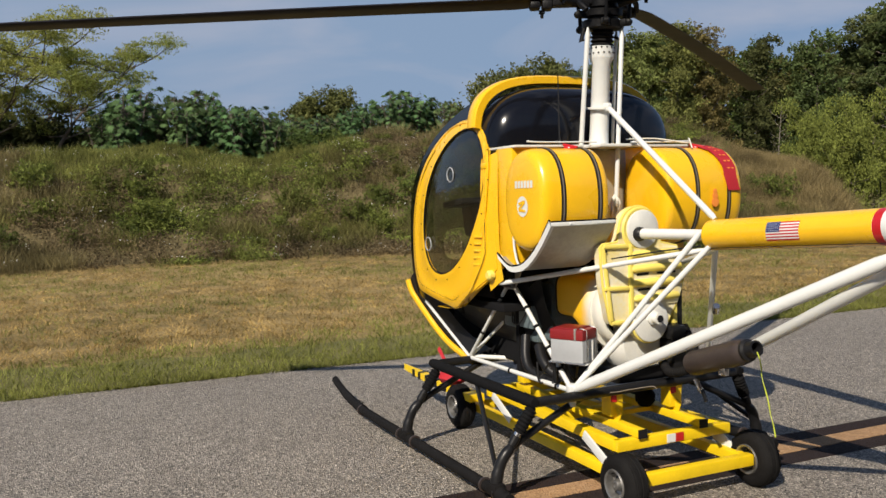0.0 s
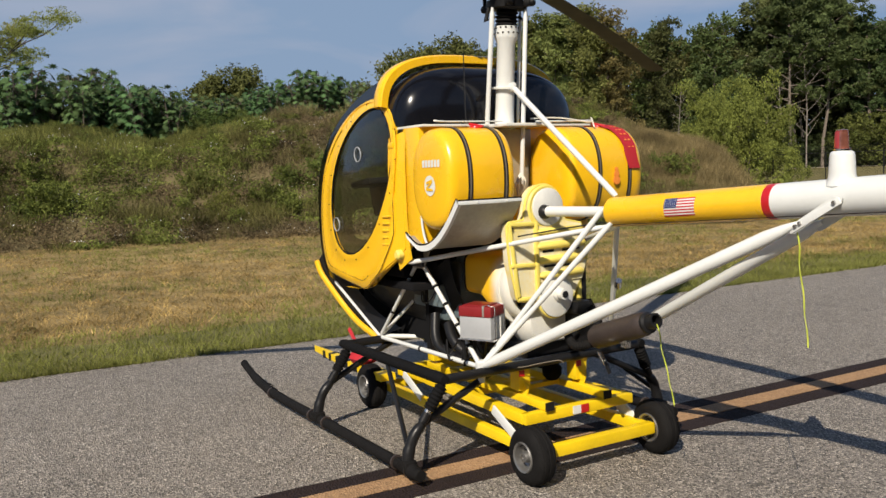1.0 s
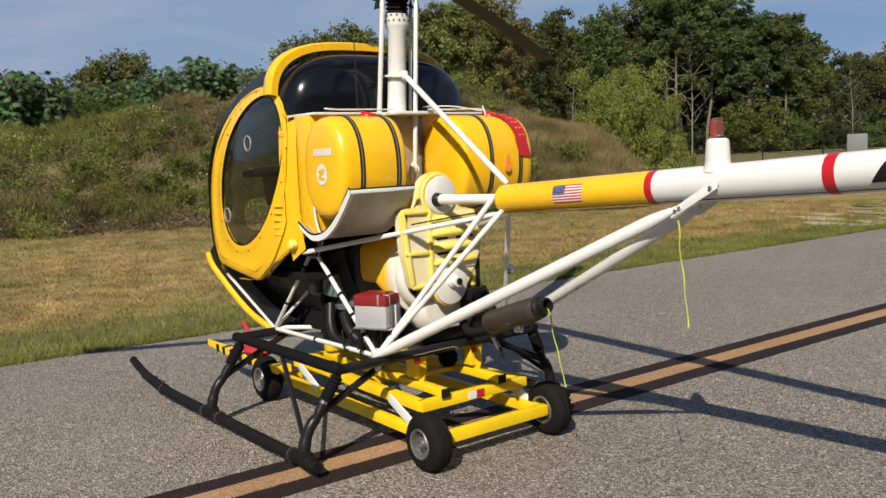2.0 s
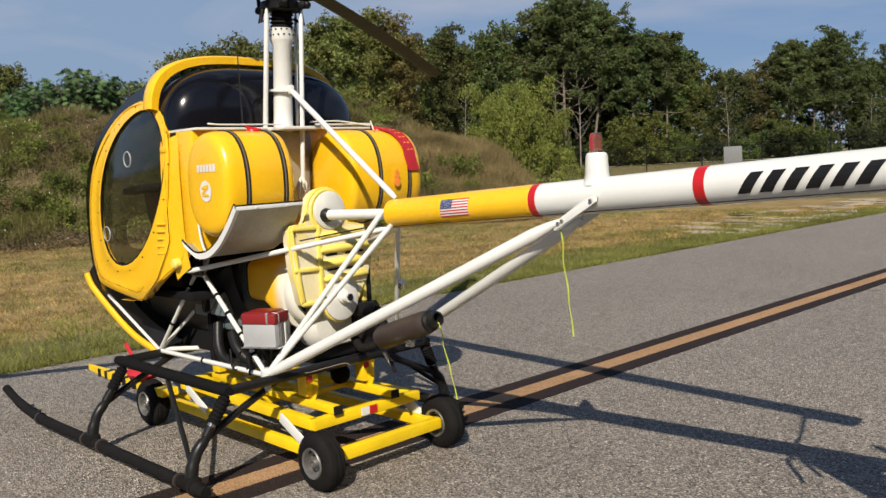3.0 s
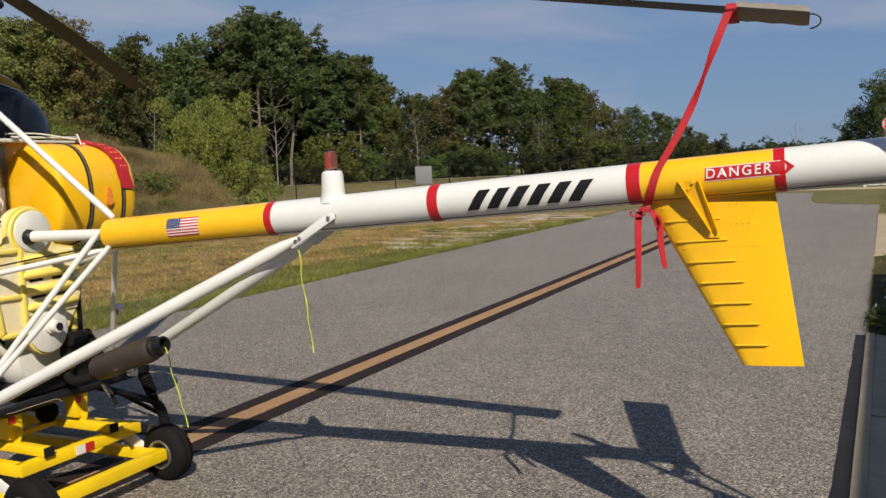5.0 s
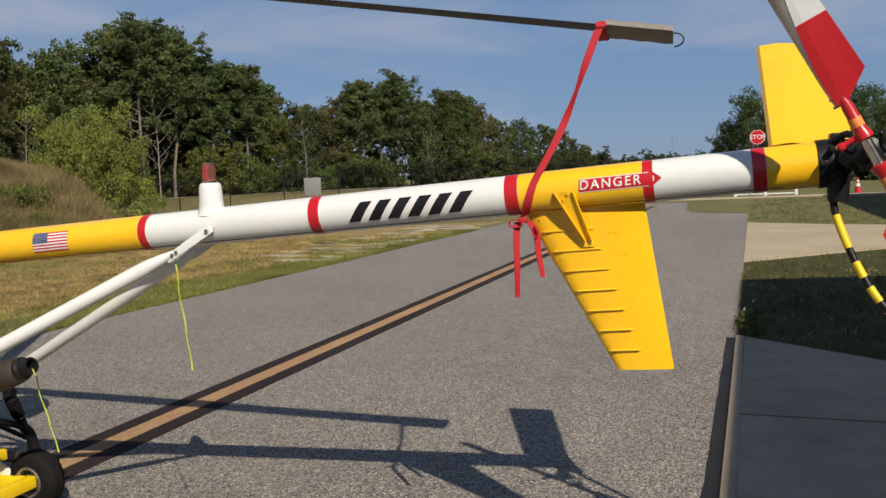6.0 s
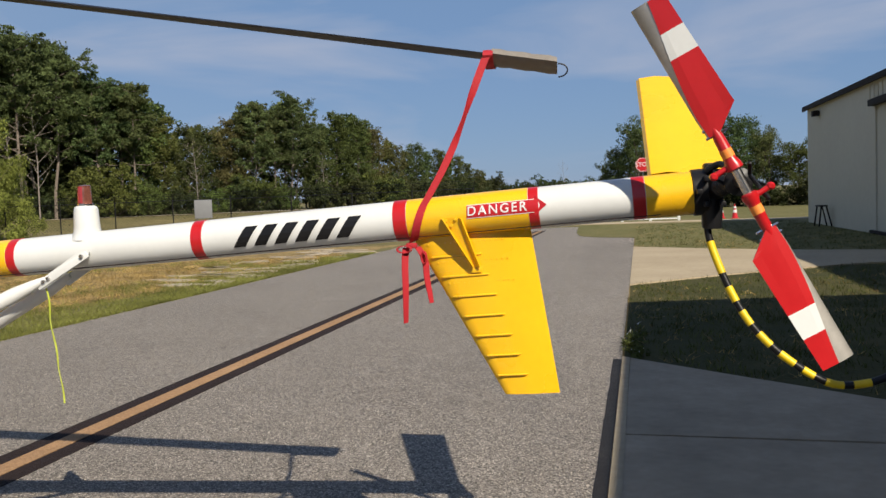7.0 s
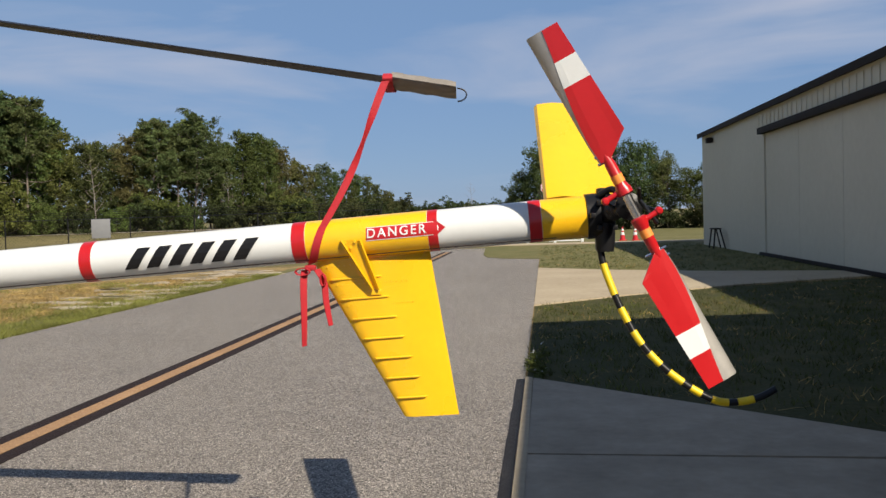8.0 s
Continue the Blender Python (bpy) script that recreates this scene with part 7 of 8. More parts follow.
for s in (-1, 1):
    arm = Mesh().plate([D(1.70, s * 0.36, 0.22), D(2.45, s * 0.41, 0.22), D(2.93, s * 0.465, 0.235), D(2.45, s * 0.48, 0.22), D(1.70, s * 0.47, 0.22)], (0, 0, 1), 0.05)
    fa_ = part("fork_arm", arm, DOLLY_YELLOW, dolly, "pointed yellow fork arm with dark marks", smooth=0)
    for x in (2.12, 2.28, 2.44, 2.58, 2.70):
        part("arm_mark", Mesh().box(D(x, s * (0.44 + 0.02 * smooth01((x - 2.4) / 0.5)), 0.247), (0.045, 0.092 - 0.07 * smooth01((x - 2.35) / 0.6), 0.058), DROT.to_3x3() @ Matrix.Rotation(0.35, 3, "Z")), BLACK, fa_)
rag = Mesh()
rows = []
for i in range(9):
    a = 2 * math.pi * i / 8
    rows.append([D(2.10 + 0.15 * math.cos(a) * math.sin(b), 0.0 - 0.42 + 0.10 * math.sin(a) * math.sin(b), 0.32 + 0.05 * math.cos(b) * (1 + 0.2 * math.sin(3 * a))) for b in [math.pi * k / 6 for k in range(7)]])
rag.grid(rows)
solo("red_rag", rag, RED_CLOTH, D(2.10, -0.42, 0.27), "crumpled red cloth on the dolly's tow frame", "cloth")
hk = Mesh().lathe([(-0.06, 0.0), (-0.05, 0.035), (-0.02, 0.058), (0.02, 0.06), (0.05, 0.04), (0.065, 0.015), (0.09, 0.015)], D(0.62, 0.165, 0.40), (0, 0, 1), 24)
part("ball_hitch", hk, RUBBER, dolly, "black rubber ball under the frame")
bar((0.62, -0.16, 0.335), (0.62, 0.22, 0.335), 0.05, 0.03)


def wheel(x, y):
    c = D(x, y, 0.152)
    axd = DROT @ Vector((0, 1, 0))
    prof = [(-0.058, 0.078), (-0.063, 0.100), (-0.056, 0.130), (-0.042, 0.145), (-0.034, 0.150), (-0.030, 0.1465), (-0.026, 0.152), (-0.006, 0.1535), (-0.003, 0.150), (0.003, 0.150), (0.006, 0.1535), (0.026, 0.152), (0.030, 0.1465), (0.034, 0.150), (0.042, 0.145), (0.056, 0.130), (0.063, 0.100), (0.058, 0.078)]
    w = part("wheel", Mesh().lathe(prof, c, axd, 40, closed=True), RUBBER, dolly, "black rubber tyre on a bright steel hub")
    for s in (-1, 1):
        part("rim", Mesh().lathe([(0.0, 0.0), (0.0, 0.080), (0.060, 0.082), (0.067, 0.078), (0.062, 0.069), (0.02, 0.062), (0.012, 0.050), (0.014, 0.034), (0.045, 0.029), (0.058, 0.024), (0.060, 0.014), (0.052, 0.012), (0.052, 0.0)], c, axd * s, 28), RIM, w, "bright steel rim")
        z, xx = Vector((0, 0, 1)), axd.cross(Vector((0, 0, 1)))
        for k in range(5):
            a = 2 * math.pi * k / 5
            p = c + axd * s * 0.016 + (xx * math.cos(a) + z * math.sin(a)) * 0.046
            part("lug_nut", Mesh().lathe([(0, 0.007), (0.01, 0.006)], p, axd * s, 6), CHROME, w)
        part("valve", Mesh().path([c + axd * s * 0.055 + z * 0.066, c + axd * s * 0.075 + z * 0.064], 0.004, 6), BLACK, w)


for x, y in ((0.03, -0.42), (0.03, 0.44), (1.91, -0.445), (1.91, 0.44)):
    wheel(x, y)
    s = 1 if y > 0 else -1
    bar((x, s * 0.36, 0.152), (x, s * 0.41, 0.152), 0.03, 0.03, "axle", CHROME)

# ---- vegetation ----
R = np.random.RandomState(11)


def leaf_mesh(name, centre, normal_jit, size, material, stretch=1.0, rs=R, droop=0.0):
    """Many small leaves, one three-cornered face each, at the given places."""
    n = len(centre)
    a = rs.normal(size=(n, 3))
    a[:, 2] -= droop
    a /= np.linalg.norm(a, axis=1)[:, None]
    b = rs.normal(size=(n, 3))
    b -= a * (a * b).sum(1)[:, None]
    b /= np.linalg.norm(b, axis=1)[:, None]
    s = (np.asarray(size) * rs.uniform(0.6, 1.3, n))[:, None]
    L, W = a * s * stretch, b * s * 0.55
    v = np.stack([centre - L * 0.7 + W, centre + L * 1.1, centre - L * 0.7 - W], 1).reshape(-1, 3)
    return quads_to_mesh(name, v, material, 3)


def quads_to_mesh(name, v, material, k=4):
    me = bpy.data.meshes.new(name)
    n = len(v) // k
    me.vertices.add(len(v))
    me.vertices.foreach_set("co", v.astype(np.float32).ravel())
    me.loops.add(n * k)
    me.loops.foreach_set("vertex_index", np.arange(n * k, dtype=np.int32))
    me.polygons.add(n)
    me.polygons.foreach_set("loop_start", np.arange(0, n * k, k, dtype=np.int32))
    me.update(calc_edges=True)
    me.validate()
    me.materials.append(material)
    return me


def clump(rs, c, r, n, flat=0.75):
    """Leaves of one bough: several small tufts of uneven size round a place, and a few stray ones."""
    m = 7
    d = rs.normal(size=(m, 3))
    d /= np.linalg.norm(d, axis=1)[:, None]
    tuft = d * (r * rs.uniform(0.35, 1.0, m))[:, None]
    size = r * rs.uniform(0.28, 0.55, m)
    k = rs.randint(0, m, n)
    e = rs.normal(size=(n, 3))
    e /= np.linalg.norm(e, axis=1)[:, None]
    e *= (size[k] * rs.uniform(0.1, 1.0, n) ** 0.5 * np.where(rs.uniform(size=n) < 0.07, 1.7, 1.0))[:, None]
    q = tuft[k] + e
    q[:, 2] *= flat
    return q + np.asarray(c)


def tree(kind, seed, height, material, leaves, leaf, label, name="tree", category="tree", bark=None):
    """A tree at the origin: tapered trunk with limbs, and a crown of many leaves in uneven tufts."""
    rs = np.random.RandomState(seed)
    rd = random.Random(seed)
    wood = Mesh()
    H = height
    th = thing(name, (0, 0, 0), label, category)
    pts, cl = [], []
    lean = Vector((rd.uniform(-0.05, 0.05), rd.uniform(-0.05, 0.05), 1))
    topf = {"broad": 0.75, "forest": 0.92, "pine": 0.94, "bush": 0.5, "wispy": 0.7, "snag": 1.0}[kind]
    for i in range(7):
        z = H * topf * i / 6
        if kind == "wispy":
            lean.x = 0.22 + 0.55 * i / 6
        pts.append(Vector((lean.x * z + rd.uniform(-1, 1) * 0.012 * H * (i > 0), lean.y * z + rd.uniform(-1, 1) * 0.012 * H * (i > 0), z)))
    r0 = H * {"broad": 0.020, "forest": 0.012, "pine": 0.010, "bush": 0.012, "wispy": 0.014, "snag": 0.0075}[kind]
    wood.path(pts, [r0 * (1 - 0.8 * i / 6) for i in range(7)], 6)

    def at(f):
        k = min(5, int(f * 6))
        return pts[k].lerp(pts[k + 1], f * 6 - k)

    n = {"broad": 24, "forest": 30, "pine": 30, "bush": 15, "wispy": 14, "snag": 16}[kind]
    for i in range(n):
        u = (i + rd.random()) / n
        if kind == "broad":
            f, ln, el = 0.22 + 0.77 * u, H * (0.30 - 0.17 * u) * rd.uniform(0.6, 1.2), rd.uniform(0.2, 1.0)
        elif kind == "forest":
            f, ln, el = 0.10 + 0.88 * u, H * (0.17 - 0.10 * u * u) * rd.uniform(0.55, 1.3), rd.uniform(0.1, 0.9)
        elif kind == "pine":
            f, ln, el = 0.34 + 0.65 * u, H * (0.19 - 0.11 * u * u) * rd.uniform(0.6, 1.25), rd.uniform(0.0, 0.7)
        elif kind == "bush":
            f, ln, el = 0.05 + 0.9 * u, H * (0.52 - 0.25 * u) * rd.uniform(0.7, 1.1), rd.uniform(0.15, 0.9)
        elif kind == "snag":
            f, ln, el = 0.25 + 0.7 * u, H * (0.22 - 0.12 * u) * rd.uniform(0.5, 1.3), rd.uniform(0.3, 1.2)
        else:
            f, ln, el = 0.30 + 0.68 * u, H * (0.42 - 0.1 * u) * rd.uniform(0.7, 1.2), rd.uniform(0.1, 0.6)
        a = i * 2.4 + rd.uniform(-0.5, 0.5)
        d = Vector((math.cos(a), math.sin(a), el))
        p = at(min(0.99, f))
        q = p + d * ln
        mid = p.lerp(q, 0.5) + Vector((0, 0, -0.06 * ln))
        wood.path([p, mid, q], [r0 * 0.42 * (1 - 0.5 * u), r0 * 0.26, r0 * 0.08], 4)
        jit = Vector((rd.uniform(-1, 1), rd.uniform(-1, 1), rd.uniform(-0.3, 0.8)))
        if kind == "broad":
            for s in (0.45, 0.75, 1.0):
                cl.append((p.lerp(q, s) + jit * 0.05 * H, H * rd.uniform(0.05, 0.115), 0.9))
        elif kind == "forest":
            for s in (0.35, 0.7, 1.0):
                cl.append((p.lerp(q, s) + jit * 0.03 * H, H * rd.uniform(0.045, 0.085), 0.85))
        elif kind == "pine":
            if f > 0.50 or rd.random() < 0.5:
                for s in (0.4, 0.75, 1.05):
                    cl.append((p.lerp(q, s) + jit * 0.015 * H, H * rd.uniform(0.03, 0.062), 0.7))
        elif kind == "bush":
            for s in (0.4, 0.7, 1.0):
                cl.append((p.lerp(q, s), H * rd.uniform(0.09, 0.17), 0.85))
        elif kind == "snag":
            for k in range(2):
                b = p.lerp(q, rd.uniform(0.4, 0.9))
                wood.path([b, b + Vector((rd.uniform(-1, 1), rd.uniform(-1, 1), rd.uniform(0.2, 1.2))) * 0.06 * H], [r0 * 0.16, r0 * 0.05], 3)
        else:
            for s in (0.5, 0.75, 1.0, 1.1):
                e = p.lerp(q, s) + Vector((rd.uniform(-1, 1), rd.uniform(-1, 1), rd.uniform(-0.2, 0.6))) * 0.07 * H
                wood.path([p.lerp(q, s * 0.8), e], [r0 * 0.14, r0 * 0.05], 4)
                cl.append((e, H * rd.uniform(0.05, 0.13), 0.42))
    part("trunk", wood, bark or BARK, th)
    if cl:
        w = np.array([c[1] ** 2 for c in cl])
        w = w / w.sum()
        cen = np.concatenate([clump(rs, c, r, max(6, int(leaves * k)), fl) for (c, r, fl), k in zip(cl, w)])
        cr = new("crown", leaf_mesh("crown", cen, 0, leaf, material, 1.0 if kind != "pine" else 1.5, rs))
        cr.parent = th
        ROOT[cr.name] = Vector()
    return th


def place(model, az, r, height, base_h, rot, sink=0.0, wide=1.0):
    p = polar(az, r)
    s = height / base_h
    m = Matrix.Translation((p.x, p.y, land(az, r) - sink)) @ Matrix.Rotation(rot, 4, "Z") @ Matrix.Diagonal((s * wide, s * wide, s, 1))
    return copy_thing(model, m)


OAKS = [tree("broad", 21 + i, 16.0, m, 11000, 0.17, l) for i, (m, l) in enumerate(((LEAF_DARK, "spreading dark green oak beyond the lawn"), (LEAF_MID, "leafy green tree beyond the lawn"), (LEAF_DARK, "dense dark tree beyond the lawn")))]
ROUND = tree("broad", 28, 16.0, LEAF_RUST, 17000, 0.18, "broad oak with browning leaves behind the bank")
FOREST = [tree("forest", 71 + i, 16.0, m, 8600, 0.185, l) for i, (m, l) in enumerate(((LEAF_DARK, "dark green tree in the woods' edge"), (LEAF_MID, "green tree in the woods' edge"), (LEAF_DARK, "dense dark tree in the woods' edge"), (LEAF_OLIVE, "olive-brown tree in the woods' edge")))]
BACK = [tree("forest", 81 + i, 16.0, (LEAF_DARK, LEAF_MID)[i], 3600, 0.30, "tree deep in the woods") for i in range(2)]
FALL = tree("forest", 31, 16.0, LEAF_ORANGE, 19000, 0.135, "tall tree with leaves turning orange-brown")
GREENER = tree("forest", 33, 16.0, LEAF_TURN, 15000, 0.15, "tall green tree with yellowing leaves")
PINES = [tree("pine", 41 + i, 20.0, LEAF_PINE, 11500, 0.15, "tall pine with an open crown and pale trunk", bark=PINE_BARK) for i in range(2)]
SNAG = tree("snag", 91, 14.0, None, 0, 0, "bare pale dead tree among the woods", bark=DEADWOOD)
BUSH = tree("bush", 51, 8.0, LEAF_BUSH, 26000, 0.085, "large light green bush", "bush", "bush")
SAPLING = tree("bush", 53, 6.0, LEAF_LIGHT, 4200, 0.12, "small yellow-green tree before the woods", "tree", "tree")
BRUSH = [tree("bush", 55 + i, 5.0, LEAF_BRUSH, 2000, 0.17, "undergrowth at the foot of the woods, deep shade put into its leaf colour", "bush", "bush") for i in range(2)]
SHRUB = [tree("bush", 65 + i, 2.0, (LEAF_SHRUB, LEAF_WEED)[i], 1400, 0.062, "low leafy shrub among the bank's weeds", "bush", "bush") for i in range(2)]
WISPY = tree("wispy", 61, 8.0, LEAF_FEATHER, 19000, 0.052, "thin feathery tree leaning over the bank")
WOOD_AZ = (7.6, 8.3, 9.6, 11.3, 13, 14.7, 16.5, 17.9, 19, 20, 21.4, 22.6, 23.9, 25.4, 27.4, 28.4, 29.7, 31.5, 32.7, 33.8, 36, 37.6, 38.7, 40.6, 42.2, 43.9, 45.6, 46.5, 48.6, 50.5, 52.4, 54.0, 55.7, 58.2, 59.7, 61.6, 63.7, 70, 76, 84, 96)
WOOD_EL = (1.9, 2.5, 3.0, 3.4, 3.8, 5.2, 6.0, 5.6, 5.4, 6.8, 6.2, 6.4, 5.9, 5.2, 5.4, 6.7, 7.6, 8.0, 8.2, 9.5, 10.3, 9.9, 8.3, 8.8, 8.3, 8.9, 8.7, 9.9, 10.3, 10.1, 9.6, 8.2, 8.4, 8.0, 7.6, 6.0, 4.6, 4.4, 4.6, 5.2, 5.6)


def top_height(az, r, k=1.0):
    """How high a tree at a bearing stands, to reach the woods' skyline."""
    return max(2.5, 1.06 * (1.63 + r * math.tan(radians(k * float(np.interp(az, WOOD_AZ, WOOD_EL)))) - land(az, r)))


rd = random.Random(8)
az = 7.6
while az < 97:
    near = az < 62
    r = (104 if az > 22 else 104 + (22 - az) * 2.2) - (0 if near else 30) + rd.uniform(-1.5, 1.5)
    if az < 45.4 or 53.2 < az < 56.5 or az > 60:
        pool = FOREST if not (18.8 < az < 23.4 or 28 < az < 38.5) else FOREST[:2] + PINES
        mod = rd.choice(pool)
        place(mod, az, r, top_height(az, r, rd.uniform(0.9, 1.0)), 20.0 if mod in PINES else 16.0, rd.uniform(0, 6.28))
    a = az + 0.7
    place(rd.choice(BACK), a, r + 9, top_height(a, r + 9, rd.uniform(0.84, 0.97)), 16.0, rd.uniform(0, 6.28))
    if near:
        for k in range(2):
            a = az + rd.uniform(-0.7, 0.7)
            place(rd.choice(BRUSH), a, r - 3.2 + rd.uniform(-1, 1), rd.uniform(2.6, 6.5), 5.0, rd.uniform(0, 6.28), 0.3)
    az += 1.35 if near else 2.6
# the trees that make the skyline's marks: bearing, distance, turn
for mod, a, r, ro, k in ((PINES[0], 36.2, 97, 0.4, 1.0), (PINES[1], 34.4, 99, 2.0, 0.98), (PINES[0], 37.6, 100, 3.4, 0.97), (PINES[1], 35.4, 103, 4.4, 0.99), (PINES[1], 31.6, 101, 5.0, 1.0), (PINES[0], 29.8, 102, 1.5, 1.0),
                          (PINES[1], 20.0, 106, 2.6, 1.0), (PINES[0], 22.5, 104, 0.9, 1.0), (FALL, 46.8, 88, 0.3, 0.98), (GREENER, 48.7, 86, 2.2, 1.0), (GREENER, 50.6, 87, 4.1, 0.99), (GREENER, 52.2, 88, 5.3, 0.98), (FOREST[0], 44.0, 94, 1.0, 1.0), (FOREST[2], 40.7, 95, 2.0, 1.0)):
    place(mod, a, r, top_height(a, r, k), 20.0 if mod in PINES else 16.0, ro)
for a, r, h, ro in ((58.4, 62, 11.9, 0.8), (60.4, 64, 11.6, 3.0), (56.2, 65, 11.6, 5.0), (62.0, 66, 10.0, 1.9), (57.2, 63, 11.8, 2.2)):
    place(ROUND, a, r, h, 16.0, ro)
place(ROUND, 72.6, 60, 9.8, 16.0, 1.1)
place(ROUND, 71.2, 61, 10.0, 16.0, 2.6)
for a, r, h, ro in ((36.6, 96.5, 10.5, 0.0), (35.3, 96.5, 11.5, 1.4), (26.0, 100, 8.2, 0.8), (18.0, 109, 6.5, 2.0), (42.9, 93, 9.0, 4.0)):
    place(SNAG, a, r, h, 14.0, ro)
for a, r, h, ro in ((31.6, 98, 8.6, 0.2), (32.6, 97, 6.0, 1.0), (22.2, 100, 6.4, 1.9), (20.8, 101, 4.5, 0.6), (14.2, 117, 6.6, 3.0), (13.3, 118, 5.4, 4.2), (24.8, 99, 4.6, 5.0), (44.8, 92, 6.0, 2.2), (29.0, 98.5, 5.0, 3.7)):
    place(SAPLING, a, r, h, 6.0, ro, 0.3)
for a, r, h, ro in ((71.6, 36.5, 1.9, 0.5), (73.0, 36.8, 2.3, 2.5), (74.3, 36.4, 1.8, 4.1)):
    place(SAPLING, a, r, h, 6.0, ro, 0.2)
# light bushes at the end of the bank
for a, r, h, ro in ((38.6, 56, 9.6, 0.3), (40.9, 57, 9.1, 1.7), (37.2, 57, 6.2, 4.0)):
    place(BUSH, a, r, h, 8.0, ro, 0.3, 0.58)
# trees behind the stop sign and the hangar, and the far tree line
for a, r, h in ((-1.6, 74, 6.0), (-2.9, 72, 8.2), (-5.0, 76, 8.0), (-7.2, 74, 8.6), (-9.0, 73, 8.4), (-11.0, 74, 6.9), (-12.6, 73, 5.8), (-14.5, 75, 6.5), (-4.0, 80, 8.0), (-10.0, 80, 7.5)):
    place(rd.choice(OAKS), a, r, h, 16.0, rd.uniform(0, 6.28))
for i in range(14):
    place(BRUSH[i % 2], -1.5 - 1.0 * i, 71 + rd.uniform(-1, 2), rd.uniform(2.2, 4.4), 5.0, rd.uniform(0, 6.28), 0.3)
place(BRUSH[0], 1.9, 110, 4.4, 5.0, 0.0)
place(SNAG, 1.9, 111, 5.6, 14.0, 0.5)
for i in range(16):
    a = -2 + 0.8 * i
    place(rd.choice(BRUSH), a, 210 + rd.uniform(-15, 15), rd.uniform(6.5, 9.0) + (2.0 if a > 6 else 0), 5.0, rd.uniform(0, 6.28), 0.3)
for a, r, h, ro in ((88.9, 40, 6.0, 1.5), (90.6, 42, 6.6, 2.1), (92.8, 41, 6.6, 1.1), (95.5, 40, 7.0, 1.7)):
    place(WISPY, a, r, h, 7.0, ro, 0.1)
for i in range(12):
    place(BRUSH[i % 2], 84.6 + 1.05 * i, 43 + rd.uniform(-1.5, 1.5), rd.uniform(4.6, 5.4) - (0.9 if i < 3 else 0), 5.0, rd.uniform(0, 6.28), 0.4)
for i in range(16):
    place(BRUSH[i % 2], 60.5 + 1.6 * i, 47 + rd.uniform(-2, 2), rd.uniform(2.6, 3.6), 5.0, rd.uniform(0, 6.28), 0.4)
for i in range(190):
    a = rd.uniform(50, 96) if i < 178 else rd.uniform(39.5, 47)
    r = rd.uniform(25.5, 34)
    place(SHRUB[i % 2], a, r, rd.uniform(0.4, 1.5 if r < 29.5 else 0.8), 2.0, rd.uniform(0, 6.28), 0.1)
for ob in OAKS + FOREST + BACK + PINES + BRUSH + SHRUB + [ROUND, FALL, GREENER, SNAG, SAPLING, BUSH, WISPY]:
    for c in list(ob.children):
        bpy.data.objects.remove(c)
    bpy.data.objects.remove(ob)


def castor(seed):
    """A castor plant: stalks with large star-shaped leaves."""
    rd = random.Random(seed)
    th = thing("castor_plant", (0, 0, 0), "tall castor plant with big star-shaped leaves on the bank", "plant", group="castor plants on the bank")
    st, lv = Mesh(), Mesh()
    for k in range(4):
        a = k * 1.6 + rd.random()
        top = Vector((math.cos(a) * rd.uniform(0.2, 0.7), math.sin(a) * rd.uniform(0.2, 0.7), rd.uniform(2.0, 2.9)))
        st.path([(0, 0, 0), top * 0.5 + Vector((0.05, 0, 0)), top], [0.05, 0.035, 0.015], 6)
        for i in range(44):
            f = rd.uniform(0.15, 1.0)
            p = top * f
            b = rd.uniform(0, 6.28)
            out = Vector((math.cos(b), math.sin(b), rd.uniform(0.0, 0.7))).normalized()
            c = p + out * rd.uniform(0.25, 0.55)
            st.path([p, c], [0.009, 0.006], 4)
            nrm = (out * 0.7 + Vector((rd.uniform(-0.6, 0.6), rd.uniform(-0.6, 0.6), rd.uniform(0.1, 0.7)))).normalized()
            u = nrm.cross(Vector((0, 0, 1))).normalized()
            v = nrm.cross(u)
            s = rd.uniform(0.13, 0.22)
            ring = []
            for j in range(16):
                g = 2 * math.pi * j / 16
                rr = s * (1.0 if j % 2 == 0 else 0.45)
                ring.append(c + u * math.cos(g) * rr + v * math.sin(g) * rr - nrm * (0.12 * rr))
            lv.add([c] + ring, [(0, 1 + j, 1 + (j + 1) % 16) for j in range(16)])
    part("stalk", st, BARK, th)
    part("foliage", lv, LEAF_CASTOR, th, smooth=0)
    return th


CAST = [castor(s) for s in (1, 2, 3)]
for i in range(40):
    a = 64.0 + 0.56 * i + rd.uniform(-0.25, 0.25)
    r = 37.0 + rd.uniform(-1.0, 4.0)
    want = 1.63 + r * math.tan(radians(float(np.interp(a, (64, 66.5, 69, 72, 75, 78, 80, 82, 83.6, 86, 90), (6.0, 6.8, 6.3, 5.0, 5.3, 6.2, 6.9, 6.2, 7.2, 5.4, 4.8)))) * rd.uniform(0.93, 1.02))
    h = max(1.4, want - land(a, r))
    p = polar(a, r)
    s = (h + 0.35) / 2.9
    copy_thing(CAST[i % 3], Matrix.Translation((p.x, p.y, land(a, r) - 0.1)) @ Matrix.Rotation(rd.uniform(0, 6.28), 4, "Z") @ Matrix.Diagonal((s * 1.1, s * 1.1, s, 1)))
for ob in CAST:
    for c in list(ob.children):
        bpy.data.objects.remove(c)
    bpy.data.objects.remove(ob)


